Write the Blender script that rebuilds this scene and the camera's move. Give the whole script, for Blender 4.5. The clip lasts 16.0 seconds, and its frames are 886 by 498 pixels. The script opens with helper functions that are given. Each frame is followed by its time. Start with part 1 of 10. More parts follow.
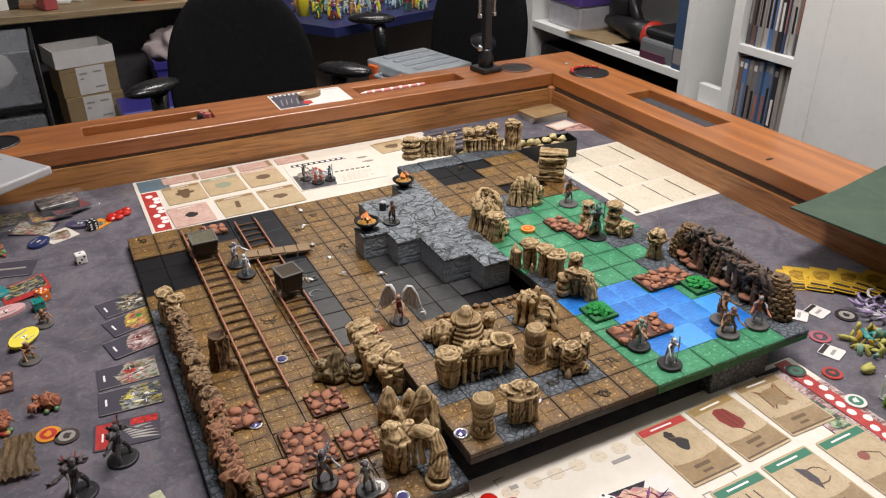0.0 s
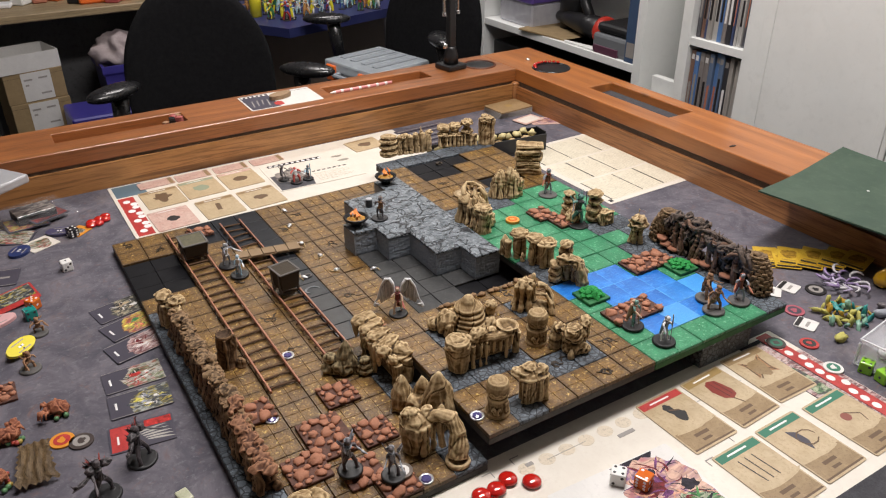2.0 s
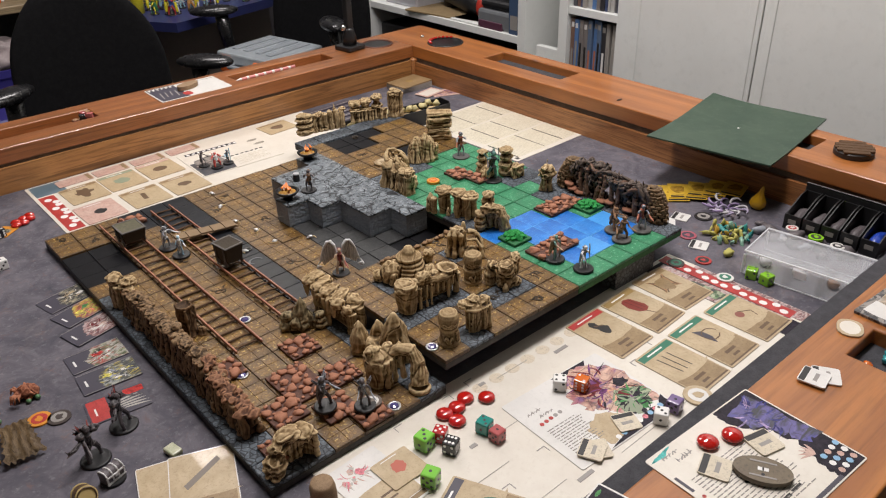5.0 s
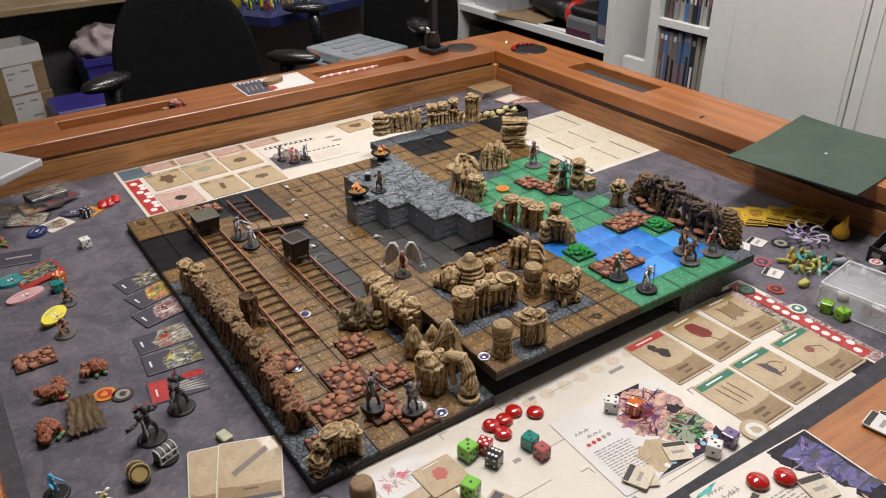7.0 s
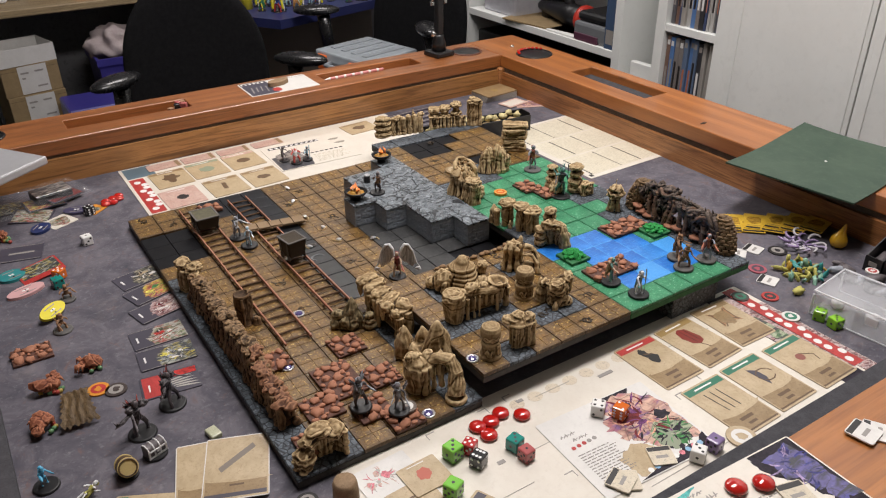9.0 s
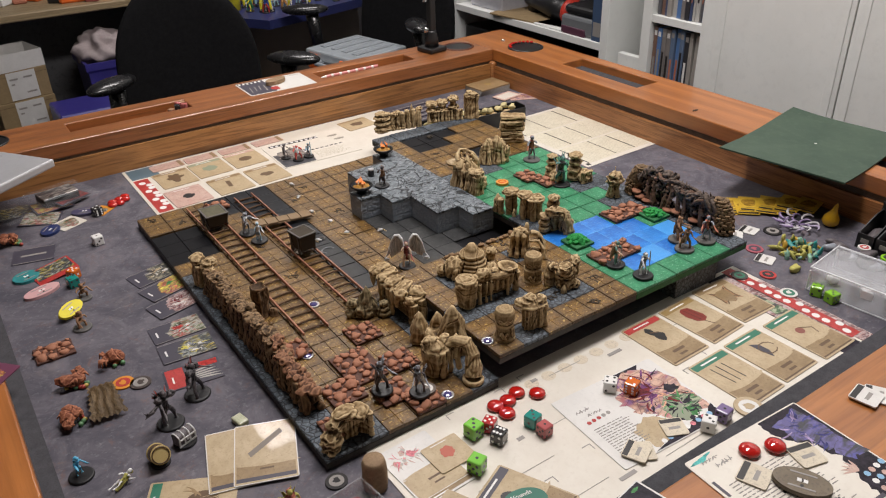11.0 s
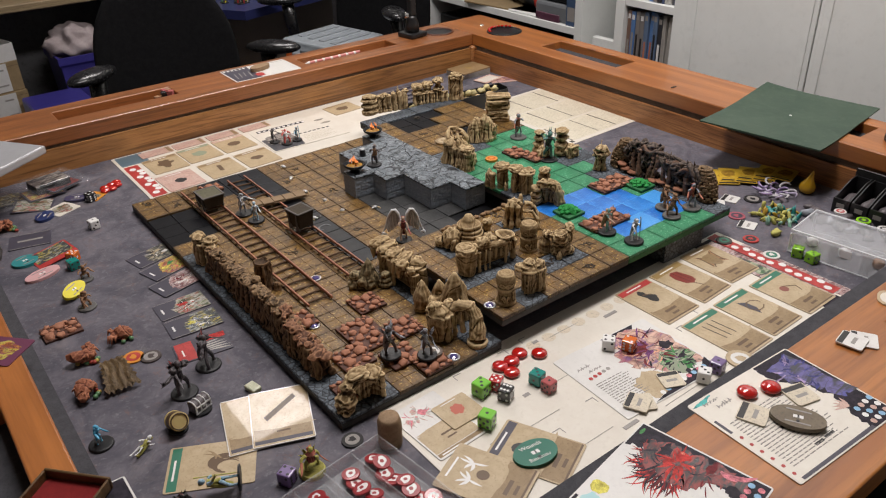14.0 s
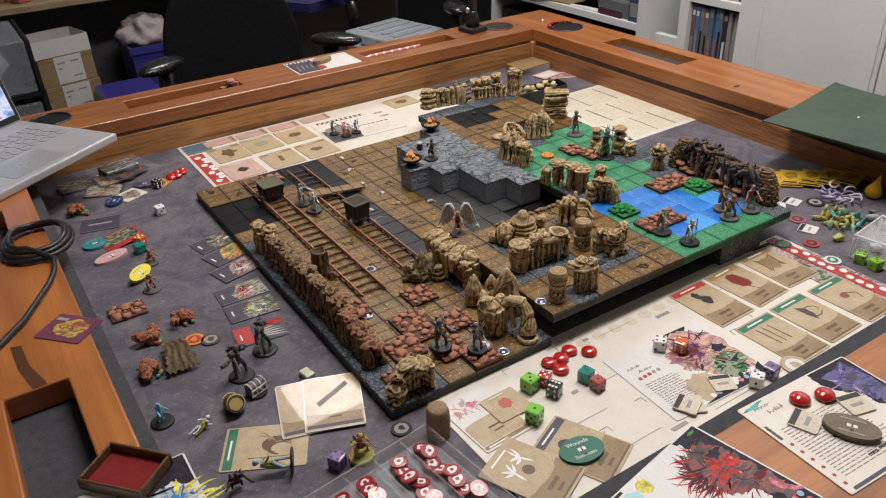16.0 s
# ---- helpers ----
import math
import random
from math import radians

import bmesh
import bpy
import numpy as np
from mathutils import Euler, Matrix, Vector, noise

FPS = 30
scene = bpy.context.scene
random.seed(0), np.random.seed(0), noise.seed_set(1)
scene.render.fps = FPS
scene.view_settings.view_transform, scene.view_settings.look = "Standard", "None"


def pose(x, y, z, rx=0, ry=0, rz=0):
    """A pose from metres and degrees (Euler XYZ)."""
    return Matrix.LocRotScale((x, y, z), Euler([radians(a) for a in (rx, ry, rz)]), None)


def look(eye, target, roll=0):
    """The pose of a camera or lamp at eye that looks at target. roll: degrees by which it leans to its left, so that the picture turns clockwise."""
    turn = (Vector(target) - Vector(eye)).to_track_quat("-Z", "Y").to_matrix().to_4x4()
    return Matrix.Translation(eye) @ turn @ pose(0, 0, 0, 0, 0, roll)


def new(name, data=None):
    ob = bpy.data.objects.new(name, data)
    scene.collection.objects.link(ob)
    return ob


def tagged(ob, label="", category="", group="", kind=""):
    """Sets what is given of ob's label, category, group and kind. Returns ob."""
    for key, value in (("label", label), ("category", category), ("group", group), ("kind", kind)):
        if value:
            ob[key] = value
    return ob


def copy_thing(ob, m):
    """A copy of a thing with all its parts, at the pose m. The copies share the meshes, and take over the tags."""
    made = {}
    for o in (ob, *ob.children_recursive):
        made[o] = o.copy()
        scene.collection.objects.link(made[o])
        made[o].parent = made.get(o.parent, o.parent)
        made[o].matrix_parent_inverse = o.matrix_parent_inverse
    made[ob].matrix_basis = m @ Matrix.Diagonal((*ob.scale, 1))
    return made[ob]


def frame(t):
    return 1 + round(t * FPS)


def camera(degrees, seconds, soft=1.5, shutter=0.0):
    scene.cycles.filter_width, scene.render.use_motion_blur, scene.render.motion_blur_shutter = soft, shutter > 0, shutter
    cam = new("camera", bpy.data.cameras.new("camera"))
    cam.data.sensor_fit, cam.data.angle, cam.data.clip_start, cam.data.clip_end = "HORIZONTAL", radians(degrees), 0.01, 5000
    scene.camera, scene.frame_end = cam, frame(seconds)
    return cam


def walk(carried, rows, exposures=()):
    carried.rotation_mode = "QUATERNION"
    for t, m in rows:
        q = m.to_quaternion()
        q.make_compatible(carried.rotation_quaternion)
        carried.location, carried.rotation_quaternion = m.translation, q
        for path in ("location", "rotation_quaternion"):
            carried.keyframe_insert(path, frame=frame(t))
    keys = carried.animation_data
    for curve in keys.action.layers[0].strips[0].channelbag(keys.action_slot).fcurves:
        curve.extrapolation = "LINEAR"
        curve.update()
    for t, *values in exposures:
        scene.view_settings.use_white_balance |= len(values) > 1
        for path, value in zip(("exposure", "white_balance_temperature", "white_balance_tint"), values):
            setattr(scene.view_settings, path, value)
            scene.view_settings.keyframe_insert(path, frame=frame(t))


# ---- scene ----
cam = camera(59.4, 16.0, 1.15)
PATH = [
    (0, (-0.043, -0.471, 0.558), (0.751, 1.097, -0.398), -0.3),
    (0.5, (-0.055, -0.468, 0.56), (0.717, 1.112, -0.393), -0.1),
    (1, (-0.098, -0.482, 0.563), (0.69, 1.09, -0.391), -0.7),
    (1.5, (-0.137, -0.493, 0.572), (0.752, 1.022, -0.385), -1.6),
    (2, (-0.115, -0.464, 0.566), (0.806, 1.03, -0.395), -0.2),
    (2.5, (-0.094, -0.429, 0.553), (0.802, 1.063, -0.432), -0.1),
    (3, (-0.153, -0.432, 0.562), (0.814, 0.988, -0.462), -2.0),
    (3.5, (-0.232, -0.453, 0.573), (0.882, 0.868, -0.435), -2.0),
    (3.7, (-0.253, -0.46, 0.576), (0.899, 0.831, -0.428), -1.7),
    (5.8, (-0.197, -0.529, 0.57), (0.868, 0.847, -0.416), -0.2),
    (6, (-0.197, -0.526, 0.571), (0.842, 0.867, -0.418), 0.3),
    (6.5, (-0.195, -0.527, 0.575), (0.794, 0.904, -0.413), -0.6),
    (7, (-0.196, -0.522, 0.578), (0.777, 0.923, -0.406), -0.8),
    (7.5, (-0.195, -0.522, 0.579), (0.781, 0.92, -0.405), -0.7),
    (8, (-0.199, -0.52, 0.583), (0.78, 0.92, -0.401), -0.5),
    (8.5, (-0.2, -0.528, 0.579), (0.76, 0.927, -0.401), -0.8),
    (9, (-0.178, -0.542, 0.58), (0.768, 0.925, -0.396), -0.5),
    (9.2, (-0.166, -0.547, 0.576), (0.754, 0.939, -0.397), -0.4),
    (11.3, (-0.252, -0.55, 0.588), (0.757, 0.867, -0.4), -2.2),
    (11.5, (-0.276, -0.546, 0.59), (0.789, 0.83, -0.394), -2.3),
    (12, (-0.333, -0.535, 0.589), (0.849, 0.746, -0.391), -2.3),
    (12.5, (-0.347, -0.524, 0.586), (0.906, 0.686, -0.397), -1.2),
    (13, (-0.313, -0.535, 0.582), (0.877, 0.738, -0.399), -1.4),
    (13.5, (-0.286, -0.553, 0.572), (0.831, 0.781, -0.413), -1.2),
    (14, (-0.278, -0.562, 0.572), (0.756, 0.831, -0.422), -1.8),
    (14.5, (-0.274, -0.561, 0.573), (0.693, 0.873, -0.431), -1.8),
    (15, (-0.275, -0.561, 0.573), (0.626, 0.915, -0.433), -2.4),
    (15.5, (-0.278, -0.568, 0.574), (0.585, 0.933, -0.427), -3.2),
    (16, (-0.282, -0.57, 0.579), (0.633, 0.897, -0.426), -2.4),
]
walk(cam, [(t, look(eye, target, roll)) for t, eye, target, roll in PATH],
     [(0, -0.03), (3.5, -0.08), (6, -0.25), (7, -0.19), (9, -0.16), (11.5, -0.26), (14.5, -0.31), (16, -0.26)])

# ---- world, lamps, exposure ----
world = bpy.data.worlds.new("room_world")
scene.world = world
world.use_nodes = True
world.node_tree.nodes["Background"].inputs[0].default_value = (0.9, 0.95, 1.0, 1)
world.node_tree.nodes["Background"].inputs[1].default_value = 0.05


def area_lamp(name, m, sx, sy, watts, colour):
    data = bpy.data.lights.new(name, "AREA")
    data.shape, data.size, data.size_y, data.energy, data.color = "RECTANGLE", sx, sy, watts, colour
    ob = new(name, data)
    ob.matrix_world = m
    return ob


CEILING = 1.72
FLOOR = -0.70
area_lamp("ceiling_panel_light", look((0.60, 0.28, CEILING - 0.06), (0.60, 0.28, 0)), 1.0, 0.3, 38, (1.0, 0.94, 0.928))
area_lamp("ceiling_panel_light", look((1.00, 1.95, CEILING - 0.06), (1.00, 1.95, 0)), 1.0, 0.3, 21, (1.0, 0.94, 0.928))
area_lamp("desk_lamp_light", look((0.45, 1.0, 0.62), (0.38, 0.80, 0)), 0.16, 0.05, 1.3, (1.0, 0.93, 0.82))
scene.view_settings.exposure = 0.0

# ---- materials ----
MATS = {}


def nodes_of(name):
    m = bpy.data.materials.new(name)
    m.use_nodes = True
    t = m.node_tree
    return m, t, t.nodes["Principled BSDF"]


def coords(t, scale=(1, 1, 1), rot=(0, 0, 0)):
    tc = t.nodes.new("ShaderNodeTexCoord")
    mp = t.nodes.new("ShaderNodeMapping")
    mp.inputs["Scale"].default_value = scale
    mp.inputs["Rotation"].default_value = rot
    t.links.new(tc.outputs["Object"], mp.inputs["Vector"])
    return mp.outputs["Vector"]


def noise_tex(t, vec, scale, detail=4, rough=0.6, distort=0.0):
    n = t.nodes.new("ShaderNodeTexNoise")
    n.inputs["Scale"].default_value, n.inputs["Detail"].default_value = scale, detail
    n.inputs["Roughness"].default_value, n.inputs["Distortion"].default_value = rough, distort
    t.links.new(vec, n.inputs["Vector"])
    return n.outputs["Fac"]


def ramp(t, fac, stops):
    r = t.nodes.new("ShaderNodeValToRGB")
    e = r.color_ramp.elements
    while len(e) < len(stops):
        e.new(0.5)
    for el, (p, c) in zip(e, stops):
        el.position, el.color = p, (*c, 1)
    t.links.new(fac, r.inputs["Fac"])
    return r.outputs["Color"]


def mix(t, a, b, fac, mode="MIX"):
    n = t.nodes.new("ShaderNodeMix")
    n.data_type, n.blend_type = "RGBA", mode
    for k, v in ((0, fac), (6, a), (7, b)):
        if isinstance(v, (int, float)):
            n.inputs[k].default_value = v
        elif isinstance(v, tuple):
            n.inputs[k].default_value = (*v, 1)
        else:
            t.links.new(v, n.inputs[k])
    return n.outputs[2]


def bump(t, bsdf, height, strength, distance):
    b = t.nodes.new("ShaderNodeBump")
    b.inputs["Strength"].default_value, b.inputs["Distance"].default_value = strength, distance
    t.links.new(height, b.inputs["Height"])
    t.links.new(b.outputs["Normal"], bsdf.inputs["Normal"])


def mottled(name, c1, c2, scale=60, rough=0.6, metal=0.0, bump_mm=0.2, c3=None, coat=0.0, spec=0.5):
    """Two-scale mottled colour with fine relief."""
    if name in MATS:
        return MATS[name]
    m, t, b = nodes_of(name)
    v = coords(t)
    big = noise_tex(t, v, scale, 5, 0.65)
    fine = noise_tex(t, v, scale * 7, 3, 0.7)
    col = ramp(t, big, [(0.33, c1), (0.67, c2)])
    col = mix(t, col, c3 if c3 else tuple(x * 0.55 for x in c1), ramp(t, fine, [(0.52, (0, 0, 0)), (0.72, (0.8, 0.8, 0.8))]))
    t.links.new(col, b.inputs["Base Color"])
    b.inputs["Roughness"].default_value, b.inputs["Metallic"].default_value = rough, metal
    b.inputs["Coat Weight"].default_value = coat
    b.inputs["Specular IOR Level"].default_value = spec
    if bump_mm:
        bump(t, b, fine, 0.6, bump_mm / 1000)
    MATS[name] = m
    return m


def plain(name, c, rough=0.5, metal=0.0, coat=0.0):
    """A nearly even painted or moulded surface with slight variation."""
    if name in MATS:
        return MATS[name]
    m, t, b = nodes_of(name)
    n = noise_tex(t, coords(t), 35, 4)
    t.links.new(mix(t, tuple(x * 0.86 for x in c), tuple(min(1, x * 1.08) for x in c), n), b.inputs["Base Color"])
    r = t.nodes.new("ShaderNodeMapRange")
    r.inputs[3].default_value, r.inputs[4].default_value = max(0.02, rough - 0.08), min(1, rough + 0.08)
    t.links.new(n, r.inputs[0])
    t.links.new(r.outputs[0], b.inputs["Roughness"])
    b.inputs["Metallic"].default_value, b.inputs["Coat Weight"].default_value = metal, coat
    MATS[name] = m
    return m


def wood(name, dark, light, along="X", scale=1.0, rough=0.38, coat=0.25, grain=1.0):
    """Stained board: stretched rings, fine fibres, knots."""
    if name in MATS:
        return MATS[name]
    m, t, b = nodes_of(name)
    s = {"X": (1.1, 14, 14), "Y": (14, 1.1, 14)}[along]
    v = coords(t, tuple(k * scale for k in s))
    warp = noise_tex(t, v, 1.6, 3, 0.5, 1.2)
    w = t.nodes.new("ShaderNodeTexWave")
    w.wave_type, w.bands_direction = "BANDS", "Y" if along == "X" else "X"
    w.inputs["Scale"].default_value, w.inputs["Distortion"].default_value = 0.55, 14
    w.inputs["Detail"].default_value, w.inputs["Detail Scale"].default_value = 3, 0.8
    t.links.new(v, w.inputs["Vector"])
    fine = noise_tex(t, coords(t, tuple(k * scale * 5 for k in s)), 3, 4, 0.7)
    f = mix(t, w.outputs["Color"], warp, 0.72)
    mid = tuple((x + y) / 2 for x, y in zip(dark, light))
    col = ramp(t, f, [(0.12, dark), (0.5, mid), (0.88, light)])
    blot_n = noise_tex(t, coords(t), 5, 3, 0.6)
    col = mix(t, col, mix(t, dark, mid, 0.4), ramp(t, blot_n, [(0.4, (0, 0, 0)), (0.7, (0.75, 0.75, 0.75))]))
    col = mix(t, col, tuple(x * 0.5 for x in dark), ramp(t, fine, [(0.47, (0, 0, 0)), (0.78, (0.85 * min(1, grain + 0.1),) * 3)]))
    line = noise_tex(t, coords(t, tuple(k * scale for k in ({"X": (0.9, 26, 26), "Y": (26, 0.9, 26)}[along]))), 2.6, 2.5, 0.55, 0.9)
    col = mix(t, col, tuple(x * 0.42 for x in dark), ramp(t, line, [(0.32, (0.8 * grain,) * 3), (0.42, (0, 0, 0)), (0.52, (0, 0, 0)), (0.56, (0.62 * grain,) * 3), (0.60, (0, 0, 0))]))
    knots = t.nodes.new("ShaderNodeTexVoronoi")
    knots.inputs["Scale"].default_value = 4.5
    t.links.new(coords(t, (1, 2.2, 2.2) if along == "X" else (2.2, 1, 2.2)), knots.inputs["Vector"])
    col = mix(t, col, tuple(x * 0.25 for x in dark), ramp(t, knots.outputs["Distance"], [(0.03, (0.85, 0.85, 0.85)), (0.10, (0, 0, 0))]))
    t.links.new(col, b.inputs["Base Color"])
    b.inputs["Roughness"].default_value, b.inputs["Coat Weight"].default_value = rough, coat
    b.inputs["Coat Roughness"].default_value = 0.13
    bump(t, b, fine, 0.35, 0.0004)
    MATS[name] = m
    return m


def rocky(name, deep, base, ridge_tone, scale=55):
    """Painted resin rock: the deep tone in the hollows, the palest on the ridges, by pointiness."""
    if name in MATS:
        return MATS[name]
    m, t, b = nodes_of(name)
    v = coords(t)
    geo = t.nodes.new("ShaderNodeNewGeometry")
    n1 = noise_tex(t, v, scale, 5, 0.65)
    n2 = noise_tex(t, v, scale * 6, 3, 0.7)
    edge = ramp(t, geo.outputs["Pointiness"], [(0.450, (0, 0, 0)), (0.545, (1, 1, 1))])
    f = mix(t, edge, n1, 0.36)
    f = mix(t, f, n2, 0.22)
    col = ramp(t, f, [(0.28, deep), (0.47, base), (0.68, ridge_tone)])
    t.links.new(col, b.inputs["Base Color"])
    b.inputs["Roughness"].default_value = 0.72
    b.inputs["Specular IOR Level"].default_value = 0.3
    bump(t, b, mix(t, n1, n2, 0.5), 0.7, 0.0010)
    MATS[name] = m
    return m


def cobbled(name, joint, low, high, cell=130, bump_mm=0.8, rough=0.6, fleck=None, web=1.0, wash=0.0):
    """Painted tile top with small cobbles or cracks (relief of the moulding)."""
    if name in MATS:
        return MATS[name]
    m, t, b = nodes_of(name)
    info = t.nodes.new("ShaderNodeObjectInfo")
    tc = t.nodes.new("ShaderNodeTexCoord")
    add = t.nodes.new("ShaderNodeVectorMath")
    add.operation = "ADD"
    mul = t.nodes.new("ShaderNodeVectorMath")
    mul.operation = "SCALE"
    comb = t.nodes.new("ShaderNodeCombineXYZ")
    for k in (0, 1):
        t.links.new(info.outputs["Random"], comb.inputs[k])
    mul.inputs[3].default_value = 3.7
    t.links.new(comb.outputs[0], mul.inputs[0])
    t.links.new(tc.outputs["Object"], add.inputs[0])
    t.links.new(mul.outputs[0], add.inputs[1])
    v = add.outputs[0]
    vor = t.nodes.new("ShaderNodeTexVoronoi")
    vor.feature = "DISTANCE_TO_EDGE"
    vor.inputs["Scale"].default_value = cell
    t.links.new(v, vor.inputs["Vector"])
    n1 = noise_tex(t, v, 45, 4, 0.6)
    n2 = noise_tex(t, v, 230, 3, 0.7)
    col = ramp(t, n1, [(0.3, low), (0.7, high)])
    col = mix(t, col, fleck or tuple(min(1, x * 1.9) for x in high), ramp(t, n2, [(0.57, (0, 0, 0)), (0.68, (0.9, 0.9, 0.9))]))
    patch = noise_tex(t, v, 14, 3, 0.6)
    col = mix(t, col, joint, ramp(t, patch, [(0.50, (0, 0, 0)), (0.78, (0.8, 0.8, 0.8))]))
    e = ramp(t, vor.outputs["Distance"], [(0.02, (1 - web, 1 - web, 1 - web)), (0.14, (1, 1, 1))])
    col = mix(t, joint, col, e)
    if wash:
        dist = t.nodes.new("ShaderNodeVectorMath")
        dist.operation = "ABSOLUTE"
        t.links.new(tc.outputs["Object"], dist.inputs[0])
        sep = t.nodes.new("ShaderNodeSeparateXYZ")
        t.links.new(dist.outputs[0], sep.inputs[0])
        far = t.nodes.new("ShaderNodeMath")
        far.operation = "MAXIMUM"
        t.links.new(sep.outputs[0], far.inputs[0])
        t.links.new(sep.outputs[1], far.inputs[1])
        wob = t.nodes.new("ShaderNodeMath")
        wob.operation = "MULTIPLY_ADD"
        wob.inputs[1].default_value = 0.012
        t.links.new(n1, wob.inputs[0])
        t.links.new(far.outputs[0], wob.inputs[2])
        sc = t.nodes.new("ShaderNodeMath")
        sc.operation = "MULTIPLY"
        sc.inputs[1].default_value = 40
        t.links.new(wob.outputs[0], sc.inputs[0])
        col = mix(t, col, joint, ramp(t, sc.outputs[0], [(0.74, (0, 0, 0)), (0.99, (wash, wash, wash))]))
    t.links.new(col, b.inputs["Base Color"])
    b.inputs["Roughness"].default_value = rough
    bump(t, b, mix(t, e, n2, 0.3), 0.7, bump_mm / 1000)
    MATS[name] = m
    return m


def glassy(name, c, rough=0.05, alpha=0.25):
    """Clear moulded plastic: thin, mostly see-through."""
    if name in MATS:
        return MATS[name]
    m, t, b = nodes_of(name)
    b.inputs["Base Color"].default_value = (*c, 1)
    b.inputs["Roughness"].default_value, b.inputs["Alpha"].default_value = rough, alpha
    b.inputs["Specular IOR Level"].default_value = 0.7
    n = noise_tex(t, coords(t), 30, 3)
    r = t.nodes.new("ShaderNodeMapRange")
    r.inputs[3].default_value, r.inputs[4].default_value = alpha * 0.75, min(1, alpha * 1.25)
    t.links.new(n, r.inputs[0])
    t.links.new(r.outputs[0], b.inputs["Alpha"])
    MATS[name] = m
    return m


# ---- mesh helpers ----
def bm_box(x0, y0, z0, x1, y1, z1, bevel=0.0, seg=1):
    bm = bmesh.new()
    v = [bm.verts.new((x, y, z)) for z in (z0, z1) for y in (y0, y1) for x in (x0, x1)]
    for f in ((0, 2, 3, 1), (4, 5, 7, 6), (0, 1, 5, 4), (1, 3, 7, 5), (3, 2, 6, 7), (2, 0, 4, 6)):
        bm.faces.new([v[i] for i in f])
    if bevel:
        bmesh.ops.bevel(bm, geom=bm.edges[:], offset=bevel, segments=seg, affect="EDGES", profile=0.5)
    return bm


def bm_join(*parts):
    out = bmesh.new()
    for p in parts:
        me = bpy.data.meshes.new("tmp")
        p.to_mesh(me)
        p.free()
        out.from_mesh(me)
        bpy.data.meshes.remove(me)
    return out


def bm_move(bm, m):
    bm.transform(m)
    return bm


def bm_lathe(profile, n=24, wobble=0.0, seed=0, cap=True):
    """profile: (radius, z) pairs from bottom to top."""
    bm = bmesh.new()
    rings = []
    for r, z in profile:
        ring = []
        for k in range(n):
            a = 2 * math.pi * k / n
            rr = r * (1 + wobble * noise.noise(Vector((math.cos(a) * 2 + seed, math.sin(a) * 2, z * 60 + seed))))
            ring.append(bm.verts.new((rr * math.cos(a), rr * math.sin(a), z)))
        rings.append(ring)
    for a, b in zip(rings, rings[1:]):
        for k in range(n):
            bm.faces.new((a[k], a[(k + 1) % n], b[(k + 1) % n], b[k]))
    if cap:
        bm.faces.new(rings[0][::-1])
        bm.faces.new(rings[-1])
    return bm


def bm_cyl(r, z0, z1, n=24, bevel=0.0):
    if bevel:
        return bm_lathe([(r - bevel, z0), (r, z0 + bevel), (r, z1 - bevel), (r - bevel, z1)], n)
    return bm_lathe([(r, z0), (r, z1)], n)


def bm_tube(points, r, n=8):
    """A round bar along points (r: one radius, or one for each point)."""
    bm = bmesh.new()
    pts = [Vector(p) for p in points]
    rad = r if isinstance(r, (list, tuple)) else [r] * len(pts)
    rings = []
    for i, p in enumerate(pts):
        d = (pts[min(i + 1, len(pts) - 1)] - pts[max(i - 1, 0)]).normalized()
        q = d.to_track_quat("Z", "Y").to_matrix()
        rings.append([bm.verts.new(p + q @ Vector((rad[i] * math.cos(2 * math.pi * k / n), rad[i] * math.sin(2 * math.pi * k / n), 0))) for k in range(n)])
    for a, b in zip(rings, rings[1:]):
        for k in range(n):
            bm.faces.new((a[k], a[(k + 1) % n], b[(k + 1) % n], b[k]))
    bm.faces.new(rings[0][::-1])
    bm.faces.new(rings[-1])
    return bm


def bm_blob(r, sub=2, squash=(1, 1, 1), amp=0.25, freq=2.0, seed=0.0):
    bm = bmesh.new()
    bmesh.ops.create_icosphere(bm, subdivisions=sub, radius=1.0)
    for v in bm.verts:
        d = 1 + amp * noise.fractal(v.co * freq + Vector((seed, seed * 1.7, -seed)), 0.8, 2.0, 3)
        v.co = Vector((v.co.x * squash[0], v.co.y * squash[1], v.co.z * squash[2])) * d * r
    return bm


def bm_prism(poly, z0, z1):
    bm = bmesh.new()
    a = [bm.verts.new((x, y, z0)) for x, y in poly]
    b = [bm.verts.new((x, y, z1)) for x, y in poly]
    bm.faces.new(a[::-1])
    bm.faces.new(b)
    n = len(poly)
    for k in range(n):
        bm.faces.new((a[k], a[(k + 1) % n], b[(k + 1) % n], b[k]))
    return bm


def mesh_of(name, bm, *mats, smooth=False):
    bmesh.ops.recalc_face_normals(bm, faces=bm.faces[:])
    me = bpy.data.meshes.new(name)
    if smooth:
        for f in bm.faces:
            f.smooth = True
    bm.to_mesh(me)
    bm.free()
    for m in mats:
        me.materials.append(m)
    return me


def fused(bm, voxel):
    """Melt overlapping shells into one closed cast."""
    me = bpy.data.meshes.new("cast")
    bmesh.ops.recalc_face_normals(bm, faces=bm.faces[:])
    bm.to_mesh(me)
    bm.free()
    ob = bpy.data.objects.new("cast", me)
    scene.collection.objects.link(ob)
    md = ob.modifiers.new("melt", "REMESH")
    md.mode, md.voxel_size, md.adaptivity = "VOXEL", voxel, 0.0
    out = bmesh.new()
    bpy.context.view_layer.update()
    out.from_object(ob, bpy.context.evaluated_depsgraph_get())
    bpy.data.objects.remove(ob)
    bpy.data.meshes.remove(me)
    return out


